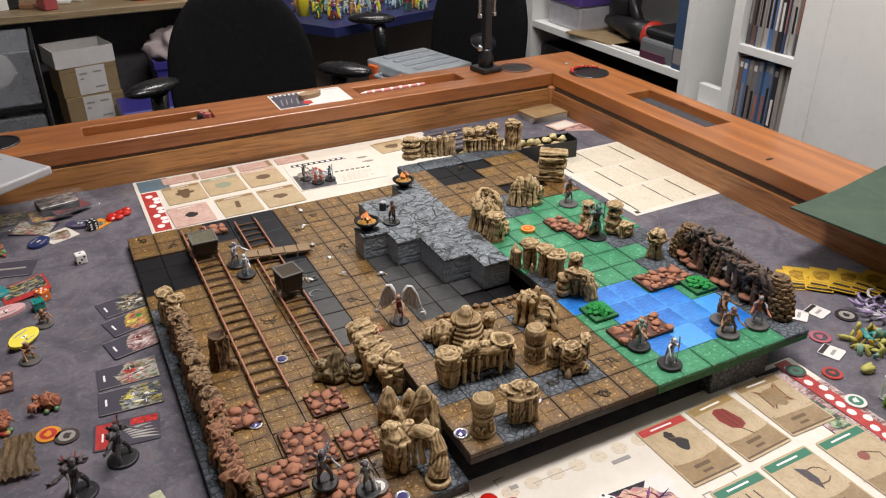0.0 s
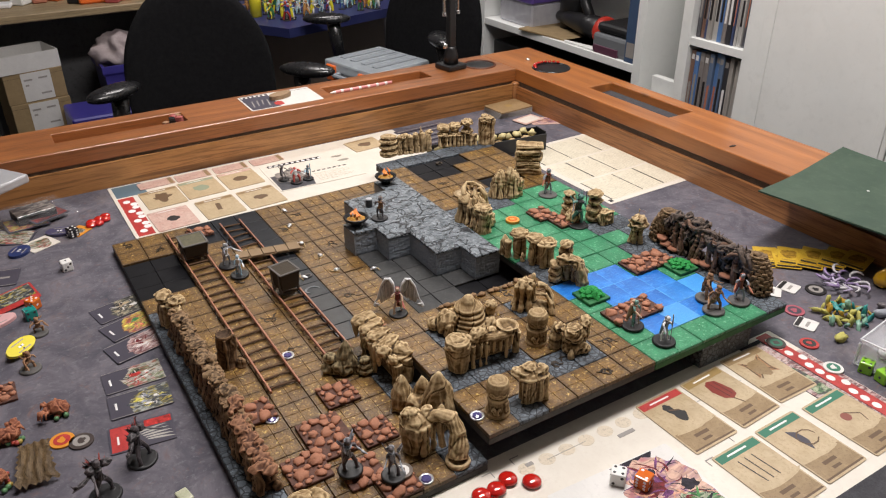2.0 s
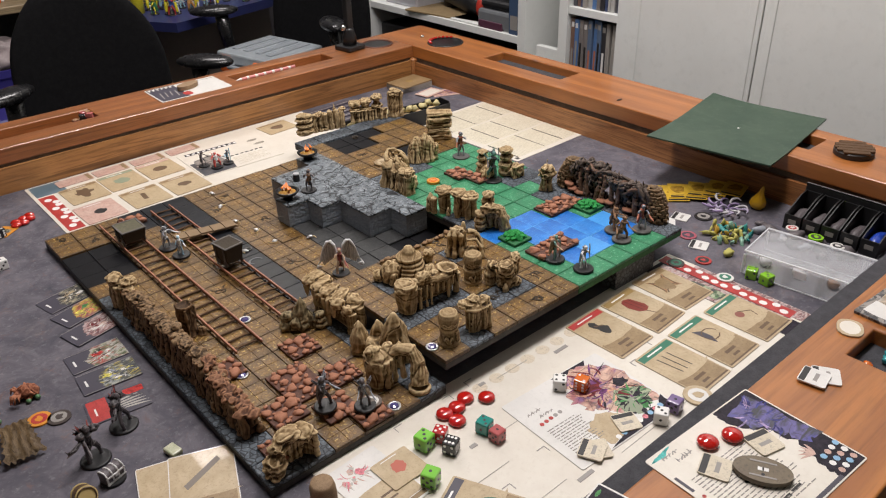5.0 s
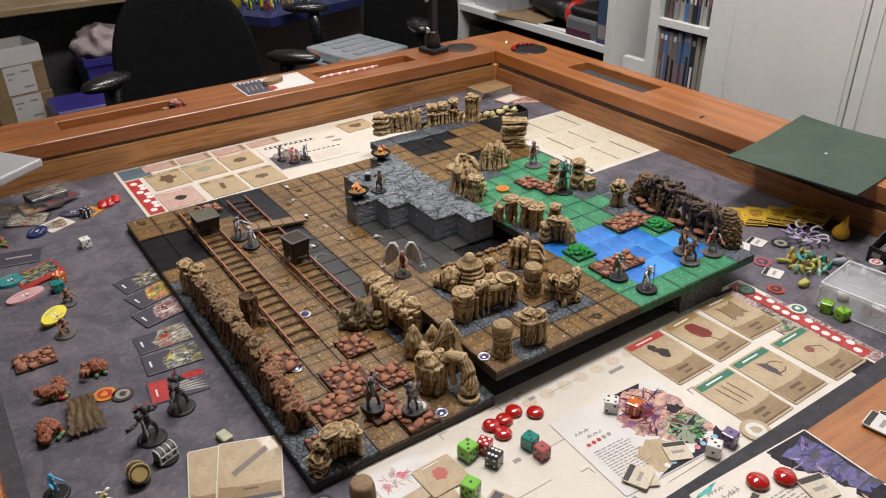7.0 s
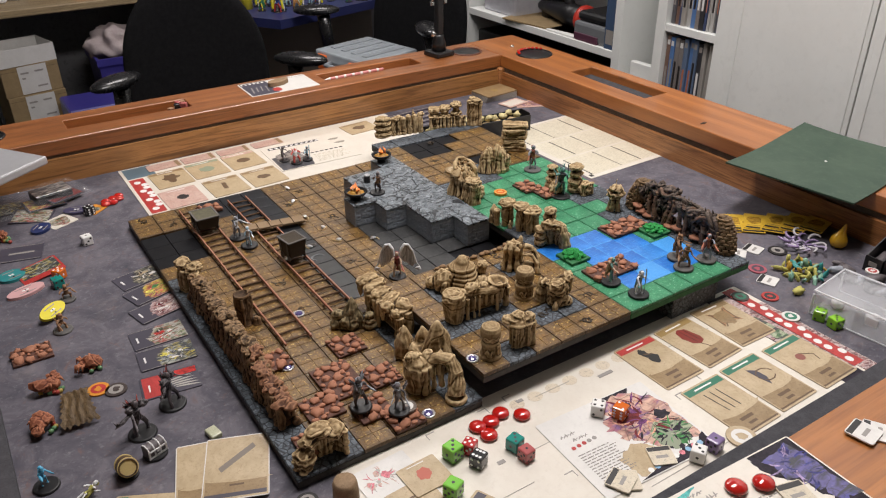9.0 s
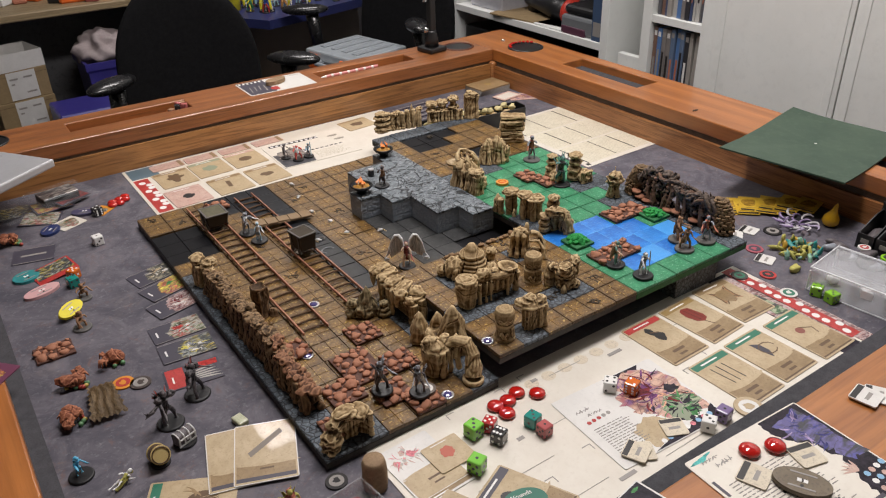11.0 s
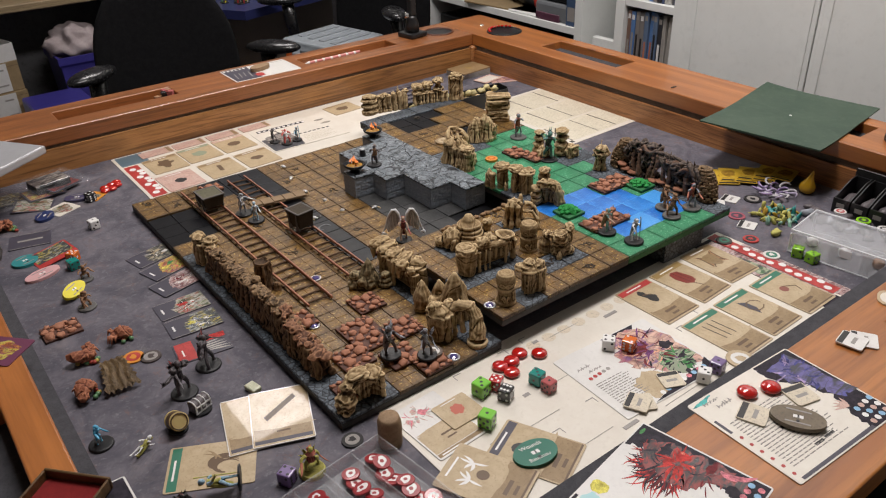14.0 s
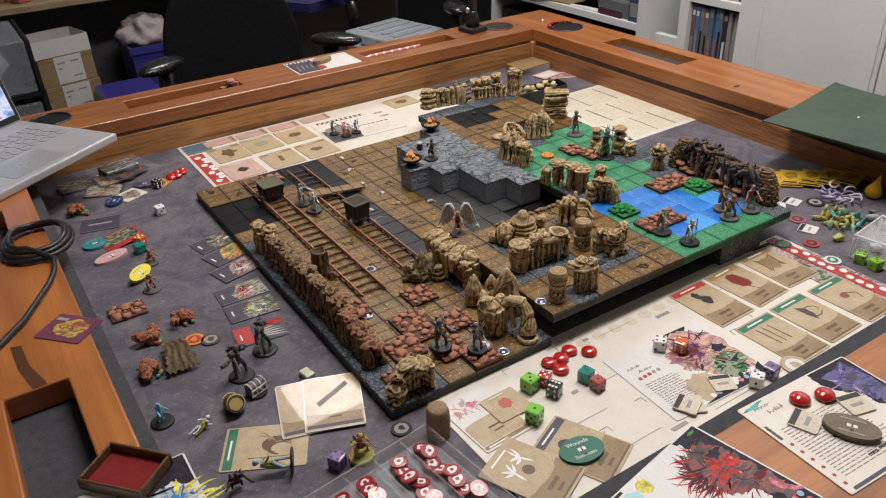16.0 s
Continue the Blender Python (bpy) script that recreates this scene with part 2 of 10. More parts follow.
def smooth_step(a, b, x):
    u = min(1.0, max(0.0, (x - a) / (b - a)))
    return u * u * (3 - 2 * u)


def crag(bm, seed, flute=0.0028, strata=0.0018, lump=0.0030, crease=0.0014, ff=70):
    """Weather a cast: drips down its sides, ledges, lumps and narrow folds."""
    bm.normal_update()
    off = Vector((seed * 1.37, -seed * 0.71, seed * 0.33))
    top = max(v.co.z for v in bm.verts)
    moves = []
    for v in bm.verts:
        p = v.co
        w = p + noise.noise_vector(p * 45 + off) * 0.008
        side = smooth_step(0.9, 0.3, abs(v.normal.z)) if abs(v.normal.z) > 0.3 else 1.0
        drip = 0.35 + 0.65 * smooth_step(0.92, 0.62, p.z / top)
        fl = 1 - 2.8 * abs(noise.noise(Vector((w.x * ff, w.y * ff, w.z * ff * 0.3)) + off))
        st = noise.noise(Vector((seed, w.x * 14 + w.y * 14, w.z * 190)))
        lu = noise.noise(p * 48 - off) + 0.40 * noise.noise(p * 120 + off)
        cr = max(0.0, 1 - abs(noise.noise(Vector((w.x * 48, w.y * 48, w.z * 30)) + off * 2)) / 0.10)
        d = flute * side * drip * fl + strata * side * (1.9 - drip) * st + lump * lu - crease * cr * (0.4 + 0.6 * side)
        moves.append(v.normal * d * min(1.0, max(0.15, p.z / 0.006)))
    for v, m in zip(bm.verts, moves):
        v.co += m
        v.co.z = max(0.0, v.co.z)
    return bm


def part(name, bm, material, parent, label="", smooth=False, m=None):
    ob = new(name, mesh_of(name, bm, material, smooth=smooth))
    ob.parent = parent
    if m is not None:
        ob.matrix_basis = m
    return tagged(ob, label)


def thing(name, label, category, m=None, group="", kind=""):
    ob = new(name)
    ob.empty_display_size = 0.01
    if m is not None:
        ob.matrix_basis = m
    return tagged(ob, label, category, group, kind)


def solid(name, bm, material, label, category, m=None, group="", kind="", smooth=False):
    ob = new(name, mesh_of(name, bm, material, smooth=smooth))
    if m is not None:
        ob.matrix_basis = m
    return tagged(ob, label, category, group, kind)


def slab_with_holes(x0, y0, x1, y1, z0, z1, holes):
    """A board whose rectangular holes (x0, y0, x1, y1) go right through."""
    xs = sorted({x0, x1, *[h[0] for h in holes], *[h[2] for h in holes]})
    ys = sorted({y0, y1, *[h[1] for h in holes], *[h[3] for h in holes]})
    bm = bmesh.new()
    keep = {}
    for i in range(len(xs) - 1):
        for j in range(len(ys) - 1):
            cx, cy = (xs[i] + xs[i + 1]) / 2, (ys[j] + ys[j + 1]) / 2
            keep[i, j] = not any(h[0] < cx < h[2] and h[1] < cy < h[3] for h in holes)
    vs = {}

    def vert(i, j, z):
        if (i, j, z) not in vs:
            vs[i, j, z] = bm.verts.new((xs[i], ys[j], z))
        return vs[i, j, z]
    for (i, j), k in keep.items():
        if not k:
            continue
        bm.faces.new([vert(*c, z1) for c in ((i, j), (i + 1, j), (i + 1, j + 1), (i, j + 1))])
        bm.faces.new([vert(*c, z0) for c in ((i, j), (i, j + 1), (i + 1, j + 1), (i + 1, j))])
        for (di, dj), (a, b) in {(-1, 0): ((i, j), (i, j + 1)), (1, 0): ((i + 1, j), (i + 1, j + 1)), (0, -1): ((i, j), (i + 1, j)), (0, 1): ((i, j + 1), (i + 1, j + 1))}.items():
            if not keep.get((i + di, j + dj), False):
                bm.faces.new((vert(*a, z0), vert(*b, z0), vert(*b, z1), vert(*a, z1)))
    return bm

# ---- room ----
wall_paint = mottled("wall_paint", (0.50, 0.49, 0.46), (0.56, 0.55, 0.52), 8, 0.85, bump_mm=0.3, c3=(0.47, 0.46, 0.43))
carpet = mottled("carpet", (0.035, 0.035, 0.05), (0.06, 0.06, 0.08), 40, 0.95, bump_mm=2)
white_lacquer = mottled("white_lacquer", (0.77, 0.785, 0.76), (0.82, 0.835, 0.81), 6, 0.45, bump_mm=0.05, c3=(0.75, 0.765, 0.74))
dark_wall = mottled("dark_wall", (0.09, 0.083, 0.088), (0.13, 0.122, 0.128), 10, 0.85, bump_mm=0.3)
X0, X1, Y0, Y1 = -1.9, 1.80, -2.0, 2.95


def setting(name, box, mat, label):
    return solid(name, bm_box(*box), mat, label, name.split("_")[0], kind="structure")


setting("floor", (X0 - 0.1, Y0 - 0.1, FLOOR - 0.08, X1 + 0.1, Y1 + 0.1, FLOOR), carpet, "dark grey carpet floor of the game room")
setting("ceiling", (X0 - 0.1, Y0 - 0.1, CEILING, X1 + 0.1, Y1 + 0.1, CEILING + 0.08), wall_paint, "plain off-white ceiling of the game room")
setting("wall_north", (X0 - 0.1, Y1, FLOOR, X1 + 0.1, Y1 + 0.1, CEILING), dark_wall, "dark painted wall behind the desks")
setting("wall_south", (X0 - 0.1, Y0 - 0.1, FLOOR, X1 + 0.1, Y0, CEILING), wall_paint, "plain off-white wall")
setting("wall_west", (X0 - 0.1, Y0, FLOOR, X0, Y1, CEILING), wall_paint, "plain off-white wall")
setting("wall_east", (X1, Y0, FLOOR, X1 + 0.1, Y1, CEILING), wall_paint, "plain off-white wall behind the shelves")

# ---- game table ----
rail_x = wood("rail_wood_x", (0.20, 0.065, 0.018), (0.44, 0.162, 0.047), "X", coat=0.4, grain=0.62)
rail_y = wood("rail_wood_y", (0.245, 0.076, 0.017), (0.52, 0.192, 0.047), "Y", coat=0.4, grain=0.22)
apron_x = wood("apron_wood_x", (0.25, 0.098, 0.028), (0.60, 0.30, 0.105), "X", scale=0.8, rough=0.4, coat=0.2, grain=0.95)
apron_y = wood("apron_wood_y", (0.27, 0.095, 0.028), (0.58, 0.27, 0.10), "Y", rough=0.4, coat=0.2)
# paler ledge felt: light put into its colour for the shaded gaps under two rails
gap_felt = mottled("rail_underside", (0.085, 0.060, 0.045), (0.13, 0.095, 0.070), 60, 0.8, bump_mm=0.3)
felt = mottled("ledge_felt", (0.035, 0.036, 0.042), (0.06, 0.06, 0.068), 80, 0.9, bump_mm=0.4)
IX0, IX1, IY0, IY1 = -0.243, 0.938, -0.262, 0.926
RW, RT, RB = 0.140, 0.080, 0.052
table = thing("game_table", "stained pine gaming table with sunken play area", "table")
OX0, OX1, OY0, OY1 = IX0 - RW, IX1 + RW, IY0 - RW, IY1 + RW
far_slots = [(-0.02, 0.975, 0.21, 1.028), (0.505, 0.975, 0.745, 1.028)]
right_slots = [(0.983, 0.505, 1.046, 0.73), (0.983, -0.02, 1.046, 0.20)]
left_slots = [(-0.340, -0.060, -0.279, 0.170), (-0.345, 0.487, -0.286, 0.640)]
SF = 0.063
near_slots = [(0.500, -0.352, 0.563, -0.302)]
part("far_rail", slab_with_holes(IX0, IY1, IX1, OY1, RB, RT, far_slots), rail_x, table)
part("near_rail", slab_with_holes(IX0, OY0, IX1, IY0, RB, RT, near_slots), wood("rail_wood_near", (0.26, 0.078, 0.014), (0.58, 0.225, 0.048), "X", scale=0.7, coat=0.45, grain=0.45), table)
part("right_rail", slab_with_holes(IX1, OY0, OX1, OY1, RB, RT, right_slots), rail_y, table)
part("left_rail", slab_with_holes(OX0, OY0, IX0, OY1, RB, RT, left_slots), rail_y, table)
for rail in table.children:
    if "rail" in rail.name:
        bv = rail.modifiers.new("rounded_edge", "BEVEL")
        bv.width, bv.segments, bv.limit_method = 0.0022, 3, "ANGLE"
for box, mt in (((IX0 - 0.02, IY1 - 0.003, -0.09, IX1 + 0.022, IY1 + 0.022, 0.046), apron_x), ((IX0 - 0.02, IY0 - 0.026, -0.09, IX1 + 0.02, IY0 - 0.006, 0.0398), apron_x),
                ((IX1 - 0.003, IY0, -0.09, IX1 + 0.022, IY1 - 0.0032, 0.041), apron_y), ((IX0 - 0.026, IY0, -0.09, IX0 - 0.006, IY1 - 0.0032, 0.0398), apron_y)):
    part("apron", bm_box(*box), mt, table)
for box in ((IX0, IY0 - 0.006, 0.040, IX1, IY0 + 0.035, 0.050), (IX0 - 0.006, IY0 + 0.0355, 0.040, IX0 + 0.016, IY1 - 0.004, 0.050),
            (IX0 + 0.017, IY1 + 0.003, 0.0461, IX1 + 0.0215, IY1 + 0.0215, RB - 0.0002), (IX1 + 0.004, IY0 + 0.0355, 0.0411, IX1 + 0.020, IY1 - 0.0035, RB - 0.0002)):
    part("ledge", bm_box(*box), felt if box[0] < IX0 + 0.01 else gap_felt, table, "dark felt-covered ledge")
part("bed", bm_box(IX0 - 0.02, IY0 - 0.02, -0.03, IX1 + 0.02, IY1 + 0.02, -0.003), apron_x, table)
for sl in far_slots + right_slots + left_slots + near_slots:
    part("slot_floor", bm_box(sl[0] - (0.004 if sl[0] < -0.2 else -0.0003), sl[1] - (0.004 if sl[0] < -0.2 else -0.0003), RB - 0.012, sl[2] + (0.004 if sl[0] < -0.2 else -0.0003), sl[3] + (0.004 if sl[0] < -0.2 else -0.0003), RB - 0.001 if sl[0] < -0.2 else SF), felt if sl[0] > 0.9 or sl[0] < -0.2 or sl[1] < -0.2 else rail_x, table, "recessed slot floor")
for x in (OX0 + 0.05, OX1 - 0.15):
    for y in (OY0 + 0.05, OY1 - 0.15):
        part("leg", bm_box(x, y, FLOOR, x + 0.10, y + 0.10, RB - 0.0005, 0.004), apron_y, table)

m_, t_, b_ = nodes_of("play_mat")
v_ = coords(t_)
n_ = noise_tex(t_, v_, 16, 6, 0.7, 0.8)
w_ = noise_tex(t_, v_, 130, 4, 0.7)
c_ = ramp(t_, n_, [(0.25, (0.036, 0.036, 0.050)), (0.45, (0.080, 0.074, 0.093)), (0.60, (0.128, 0.117, 0.138)), (0.74, (0.128, 0.088, 0.092))])
c_ = mix(t_, c_, (0.24, 0.235, 0.25), ramp(t_, w_, [(0.55, (0, 0, 0)), (0.75, (0.55, 0.55, 0.55))]))
k_ = t_.nodes.new("ShaderNodeTexVoronoi")
k_.feature = "DISTANCE_TO_EDGE"
k_.inputs["Scale"].default_value = 24
wv_ = t_.nodes.new("ShaderNodeVectorMath")
wv_.operation = "MULTIPLY_ADD"
nc_ = t_.nodes.new("ShaderNodeTexNoise")
nc_.inputs["Scale"].default_value = 20
t_.links.new(v_, nc_.inputs["Vector"])
wv_.inputs[1].default_value = (0.05, 0.05, 0.05)
t_.links.new(nc_.outputs["Color"], wv_.inputs[0])
t_.links.new(v_, wv_.inputs[2])
t_.links.new(wv_.outputs[0], k_.inputs["Vector"])
c_ = mix(t_, c_, (0.050, 0.047, 0.065), ramp(t_, k_.outputs["Distance"], [(0.0, (0.22, 0.22, 0.22)), (0.05, (0, 0, 0))]))
c_ = mix(t_, c_, (0.20, 0.165, 0.16), ramp(t_, noise_tex(t_, v_, 9, 6, 0.75, 0.4), [(0.56, (0, 0, 0)), (0.75, (0.65, 0.65, 0.65))]))
c_ = mix(t_, c_, (0.17, 0.088, 0.070), ramp(t_, noise_tex(t_, v_, 38, 6, 0.8, 0.6), [(0.57, (0, 0, 0)), (0.70, (0.6, 0.6, 0.6))]))
c_ = mix(t_, c_, (0.30, 0.29, 0.30), ramp(t_, noise_tex(t_, v_, 75, 5, 0.8, 0.3), [(0.62, (0, 0, 0)), (0.74, (0.55, 0.55, 0.55))]))
t_.links.new(c_, b_.inputs["Base Color"])
b_.inputs["Roughness"].default_value = 0.75
bump(t_, b_, w_, 0.3, 0.0003)
solid("play_mat", bm_box(IX0 - 0.005, IY0 - 0.005, -0.0028, IX1 + 0.005, IY1 + 0.005, 0.0), m_, "mottled purple-grey neoprene play mat in the table", "mat")

# ---- modular terrain boards ----
U = 0.0372
brown = cobbled("brown_cobble", (0.040, 0.020, 0.007), (0.100, 0.050, 0.012), (0.270, 0.145, 0.032), 215, 0.9, 0.42, (0.78, 0.54, 0.16), 0.45, 0.70)
slate = cobbled("slate_blue", (0.018, 0.020, 0.025), (0.05, 0.062, 0.075), (0.13, 0.155, 0.18), 150, 0.8)
gloss_black = mottled("gloss_black", (0.008, 0.009, 0.011), (0.018, 0.020, 0.024), 60, 0.34, bump_mm=0, c3=(0.03, 0.035, 0.04), spec=0.3)
pit_black = mottled("pit_black", (0.005, 0.005, 0.006), (0.010, 0.010, 0.012), 60, 0.6, bump_mm=0.2, spec=0.15)
dark_stone = cobbled("dark_stone", (0.010, 0.010, 0.010), (0.020, 0.021, 0.021), (0.046, 0.047, 0.047), 90, 0.3, fleck=(0.07, 0.07, 0.075), web=0.25)
green_t = cobbled("green_grass", (0.010, 0.100, 0.042), (0.026, 0.195, 0.086), (0.070, 0.33, 0.165), 300, 0.6, 0.38, (0.36, 0.66, 0.46), 0.35, 0.5)
m_, t_, b_ = nodes_of("water_blue")
v_ = coords(t_)
n1_ = noise_tex(t_, v_, 22, 5, 0.65, 0.5)
n2_ = noise_tex(t_, coords(t_, (1, 5, 1)), 70, 4, 0.7, 0.8)
c_ = ramp(t_, n1_, [(0.35, (0.010, 0.115, 0.46)), (0.62, (0.022, 0.215, 0.68))])
c_ = mix(t_, c_, (0.16, 0.46, 0.86), ramp(t_, n2_, [(0.52, (0, 0, 0)), (0.72, (0.6, 0.6, 0.6))]))
av_ = t_.nodes.new("ShaderNodeVectorMath")
av_.operation = "ABSOLUTE"
t_.links.new(v_, av_.inputs[0])
sp_ = t_.nodes.new("ShaderNodeSeparateXYZ")
t_.links.new(av_.outputs[0], sp_.inputs[0])
mx_ = t_.nodes.new("ShaderNodeMath")
mx_.operation = "MAXIMUM"
t_.links.new(sp_.outputs[0], mx_.inputs[0])
t_.links.new(sp_.outputs[1], mx_.inputs[1])
ms_ = t_.nodes.new("ShaderNodeMath")
ms_.operation = "MULTIPLY"
ms_.inputs[1].default_value = 50
t_.links.new(mx_.outputs[0], ms_.inputs[0])
oi_ = t_.nodes.new("ShaderNodeObjectInfo")
c_ = mix(t_, c_, (0.10, 0.42, 0.88), ramp(t_, oi_.outputs["Random"], [(0.80, (0, 0, 0)), (0.86, (0.6, 0.6, 0.6))]))
c_ = mix(t_, c_, (0.20, 0.55, 0.92), ramp(t_, ms_.outputs[0], [(0.885, (0, 0, 0)), (0.925, (0.8, 0.8, 0.8))]))
t_.links.new(c_, b_.inputs["Base Color"])
b_.inputs["Roughness"].default_value, b_.inputs["Coat Weight"].default_value = 0.3, 0.6
b_.inputs["Coat Roughness"].default_value = 0.12
bump(t_, b_, n2_, 0.6, 0.0006)
water_t = m_
board_edge = mottled("board_edge", (0.022, 0.020, 0.018), (0.055, 0.046, 0.038), 120, 0.6, bump_mm=0.5)
green_edge = mottled("green_edge", (0.01, 0.10, 0.03), (0.02, 0.17, 0.05), 120, 0.6, bump_mm=0.5)
KINDS = {"b": brown, "s": slate, "k": gloss_black, "d": pit_black, "e": dark_stone, "g": green_t, "w": water_t}
TILES = {}


def tile_mesh(kind, h):
    if (kind, h) not in TILES:
        g = 0.00006 if kind == "w" else 0.00025
        s = U - 2 * g
        if kind == "b":
            q = s / 4
            pads = [bm_move(bm_box(-q + 0.00010, -q + 0.00010, -h, q - 0.00010, q - 0.00010, 0, 0.00042), Matrix.Translation((i * q, j * q, 0))) for i in (-1, 1) for j in (-1, 1)]
            bm = bm_join(bm_box(-s / 2 + 0.0005, -s / 2 + 0.0005, -h, s / 2 - 0.0005, s / 2 - 0.0005, -0.0005), *pads)
        else:
            bm = bm_box(-s / 2, -s / 2, -h, s / 2, s / 2, 0, 0.00035 if kind == "w" else 0.0008)
        TILES[kind, h] = mesh_of("tile", bm, KINDS[kind])
    return TILES[kind, h]


def terrain_board(c0, r0, z_top, rows, label, thick=0.013, edge=None):
    """rows: six strings of six tile kinds, the near row first."""
    x0, y0 = c0 * U, r0 * U
    ob = thing("terrain_board", label, "terrain board", pose(x0, y0, z_top - thick), group="modular terrain boards")
    part("base", bm_box(0.0004, 0.0004, 0, 6 * U - 0.0004, 6 * U - 0.0004, thick - 0.005, 0.0006), edge or board_edge, ob, "black moulded base")
    deep = [(c, r) for r in range(6) for c in range(6) if rows[r][c] == "d"]
    for r in range(6):
        for c in range(6):
            k = rows[r][c]
            h = 0.002 if k == "d" else 0.0048
            t = new("tile", tile_mesh(k, h))
            t.parent = ob
            t.location = ((c + 0.5) * U, (r + 0.5) * U, thick - 0.005 + h + random.uniform(-0.0003, 0.0003))
    return ob


LOW, HIGH = 0.014, 0.046
BOARDS = [
    (0, 0, LOW, ["ssbbbs", "sbbbbs", "sbbbbs", "sbbbbs", "sbbbbs", "sbbbbs"], "cave floor board with brown cobbles and stone edge"),
    (0, 6, LOW, ["sbbbbb", "sbbbbk", "sbbbbk", "sbbbbk", "sbbbbk", "sbbbbk"], "cave floor board with a strip of black tiles"),
    (0, 12, LOW, ["bbbbbk", "ddbbbk", "ddbbbk", "ddbbkk", "bbbkkk", "bbbkkk"], "cave floor board with a black pit"),
    (6, 0, HIGH, ["bsbbbb", "bbbssb", "sssbbb", "bbbbbb", "bssbsb", "bbbbbb"], "raised cave floor board with brown cobbles"),
    (6, 6, LOW, ["bbbbbb", "bbeedd", "bbeeee", "bbeeee", "bbeebb", "bbebbb"], "cave floor board with dark slabs round the plateau"),
    (6, 12, LOW, ["bbbbbb", "bbbbbb", "bbbbbb", "bbbbbb", "bbbbbb", "bbbbbb"], "cave floor board with brown cobbles"),
    (12, 0, HIGH, ["gggggs", "gwwwws", "gwwwws", "gwwwgs", "wwwggs", "sgggss"], "grass board with a blue pond"),
    (12, 6, HIGH, ["sggggs", "ggggss", "gggggg", "gggggg", "gggggg", "sssggg"], "green grass board"),
    (12, 12, HIGH, ["bbsbbb", "bbbddb", "bbbbbb", "bddbbb", "bdddbb", "ssssss"], "far cave floor board with a black pit"),
]
for c, r, z, rows, label in BOARDS:
    terrain_board(c, r, z, rows, label, edge=green_edge if (c, r) == (12, 0) else None)
for x, y, sx, sy in ((14.2, 0.10, 2.3, 2.2), (15.2, 7, 2, 2), (13, 13, 2, 2), (17, 16, 0.8, 1.5), (7, 3, 2, 2), (11, 4.5, 0.8, 1)):
    solid("support_block", bm_box(0, 0, 0, sx * U, sy * U, HIGH - 0.0133, 0.001), slate, "grey stone-textured block under the raised board", "support block", pose(x * U, y * U, 0.0), group="board supports")

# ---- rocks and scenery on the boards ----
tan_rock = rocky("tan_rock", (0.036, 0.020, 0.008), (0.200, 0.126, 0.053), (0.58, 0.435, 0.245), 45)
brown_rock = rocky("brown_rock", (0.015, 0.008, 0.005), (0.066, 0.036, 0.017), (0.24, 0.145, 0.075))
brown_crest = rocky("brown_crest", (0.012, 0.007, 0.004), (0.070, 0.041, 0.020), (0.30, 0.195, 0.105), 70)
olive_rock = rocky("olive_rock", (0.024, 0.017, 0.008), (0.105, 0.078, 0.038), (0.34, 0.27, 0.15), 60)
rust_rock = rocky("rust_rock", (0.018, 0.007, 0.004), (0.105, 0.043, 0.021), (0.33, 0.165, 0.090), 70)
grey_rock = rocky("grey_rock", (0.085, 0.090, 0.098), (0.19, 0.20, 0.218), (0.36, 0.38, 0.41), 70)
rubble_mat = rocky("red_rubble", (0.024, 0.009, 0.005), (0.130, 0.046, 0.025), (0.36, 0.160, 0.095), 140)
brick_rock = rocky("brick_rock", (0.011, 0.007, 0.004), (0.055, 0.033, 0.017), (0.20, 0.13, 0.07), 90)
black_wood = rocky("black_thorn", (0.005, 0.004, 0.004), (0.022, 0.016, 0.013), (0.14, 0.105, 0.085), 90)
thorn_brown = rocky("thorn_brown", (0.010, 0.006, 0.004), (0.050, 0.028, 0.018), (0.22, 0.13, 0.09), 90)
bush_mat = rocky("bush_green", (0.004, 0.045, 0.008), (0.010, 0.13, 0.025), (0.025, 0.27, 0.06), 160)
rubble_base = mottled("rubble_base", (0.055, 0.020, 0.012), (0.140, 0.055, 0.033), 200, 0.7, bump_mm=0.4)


ROCK_SEED = [0]


def p_blob(x, y, z, rx, ry, rz, turn=0.0, tilt=0.0, seed=None, amp=0.28):
    ROCK_SEED[0] += 1.37
    bm = bm_blob(1.0, 3, (1, 1, 1), amp, 1.7, ROCK_SEED[0] if seed is None else seed)
    return bm_move(bm, pose(x, y, z, tilt, 0, turn) @ Matrix.Diagonal((rx, ry, rz, 1)))


def p_col(x, y, h, r0, r1, lean=(0, 0), r2=None):
    """An upright finger of flowstone, wider at its foot."""
    mid = r2 if r2 is not None else (r0 + r1) / 2
    return bm_tube([(x, y, 0), (x + lean[0] * 0.3, y + lean[1] * 0.3, h * 0.3), (x + lean[0] * 0.7, y + lean[1] * 0.7, h * 0.7), (x + lean[0], y + lean[1], h * 0.95), (x + lean[0], y + lean[1], h)], [r0, mid, mid, r1, r1 * 0.5], 10)


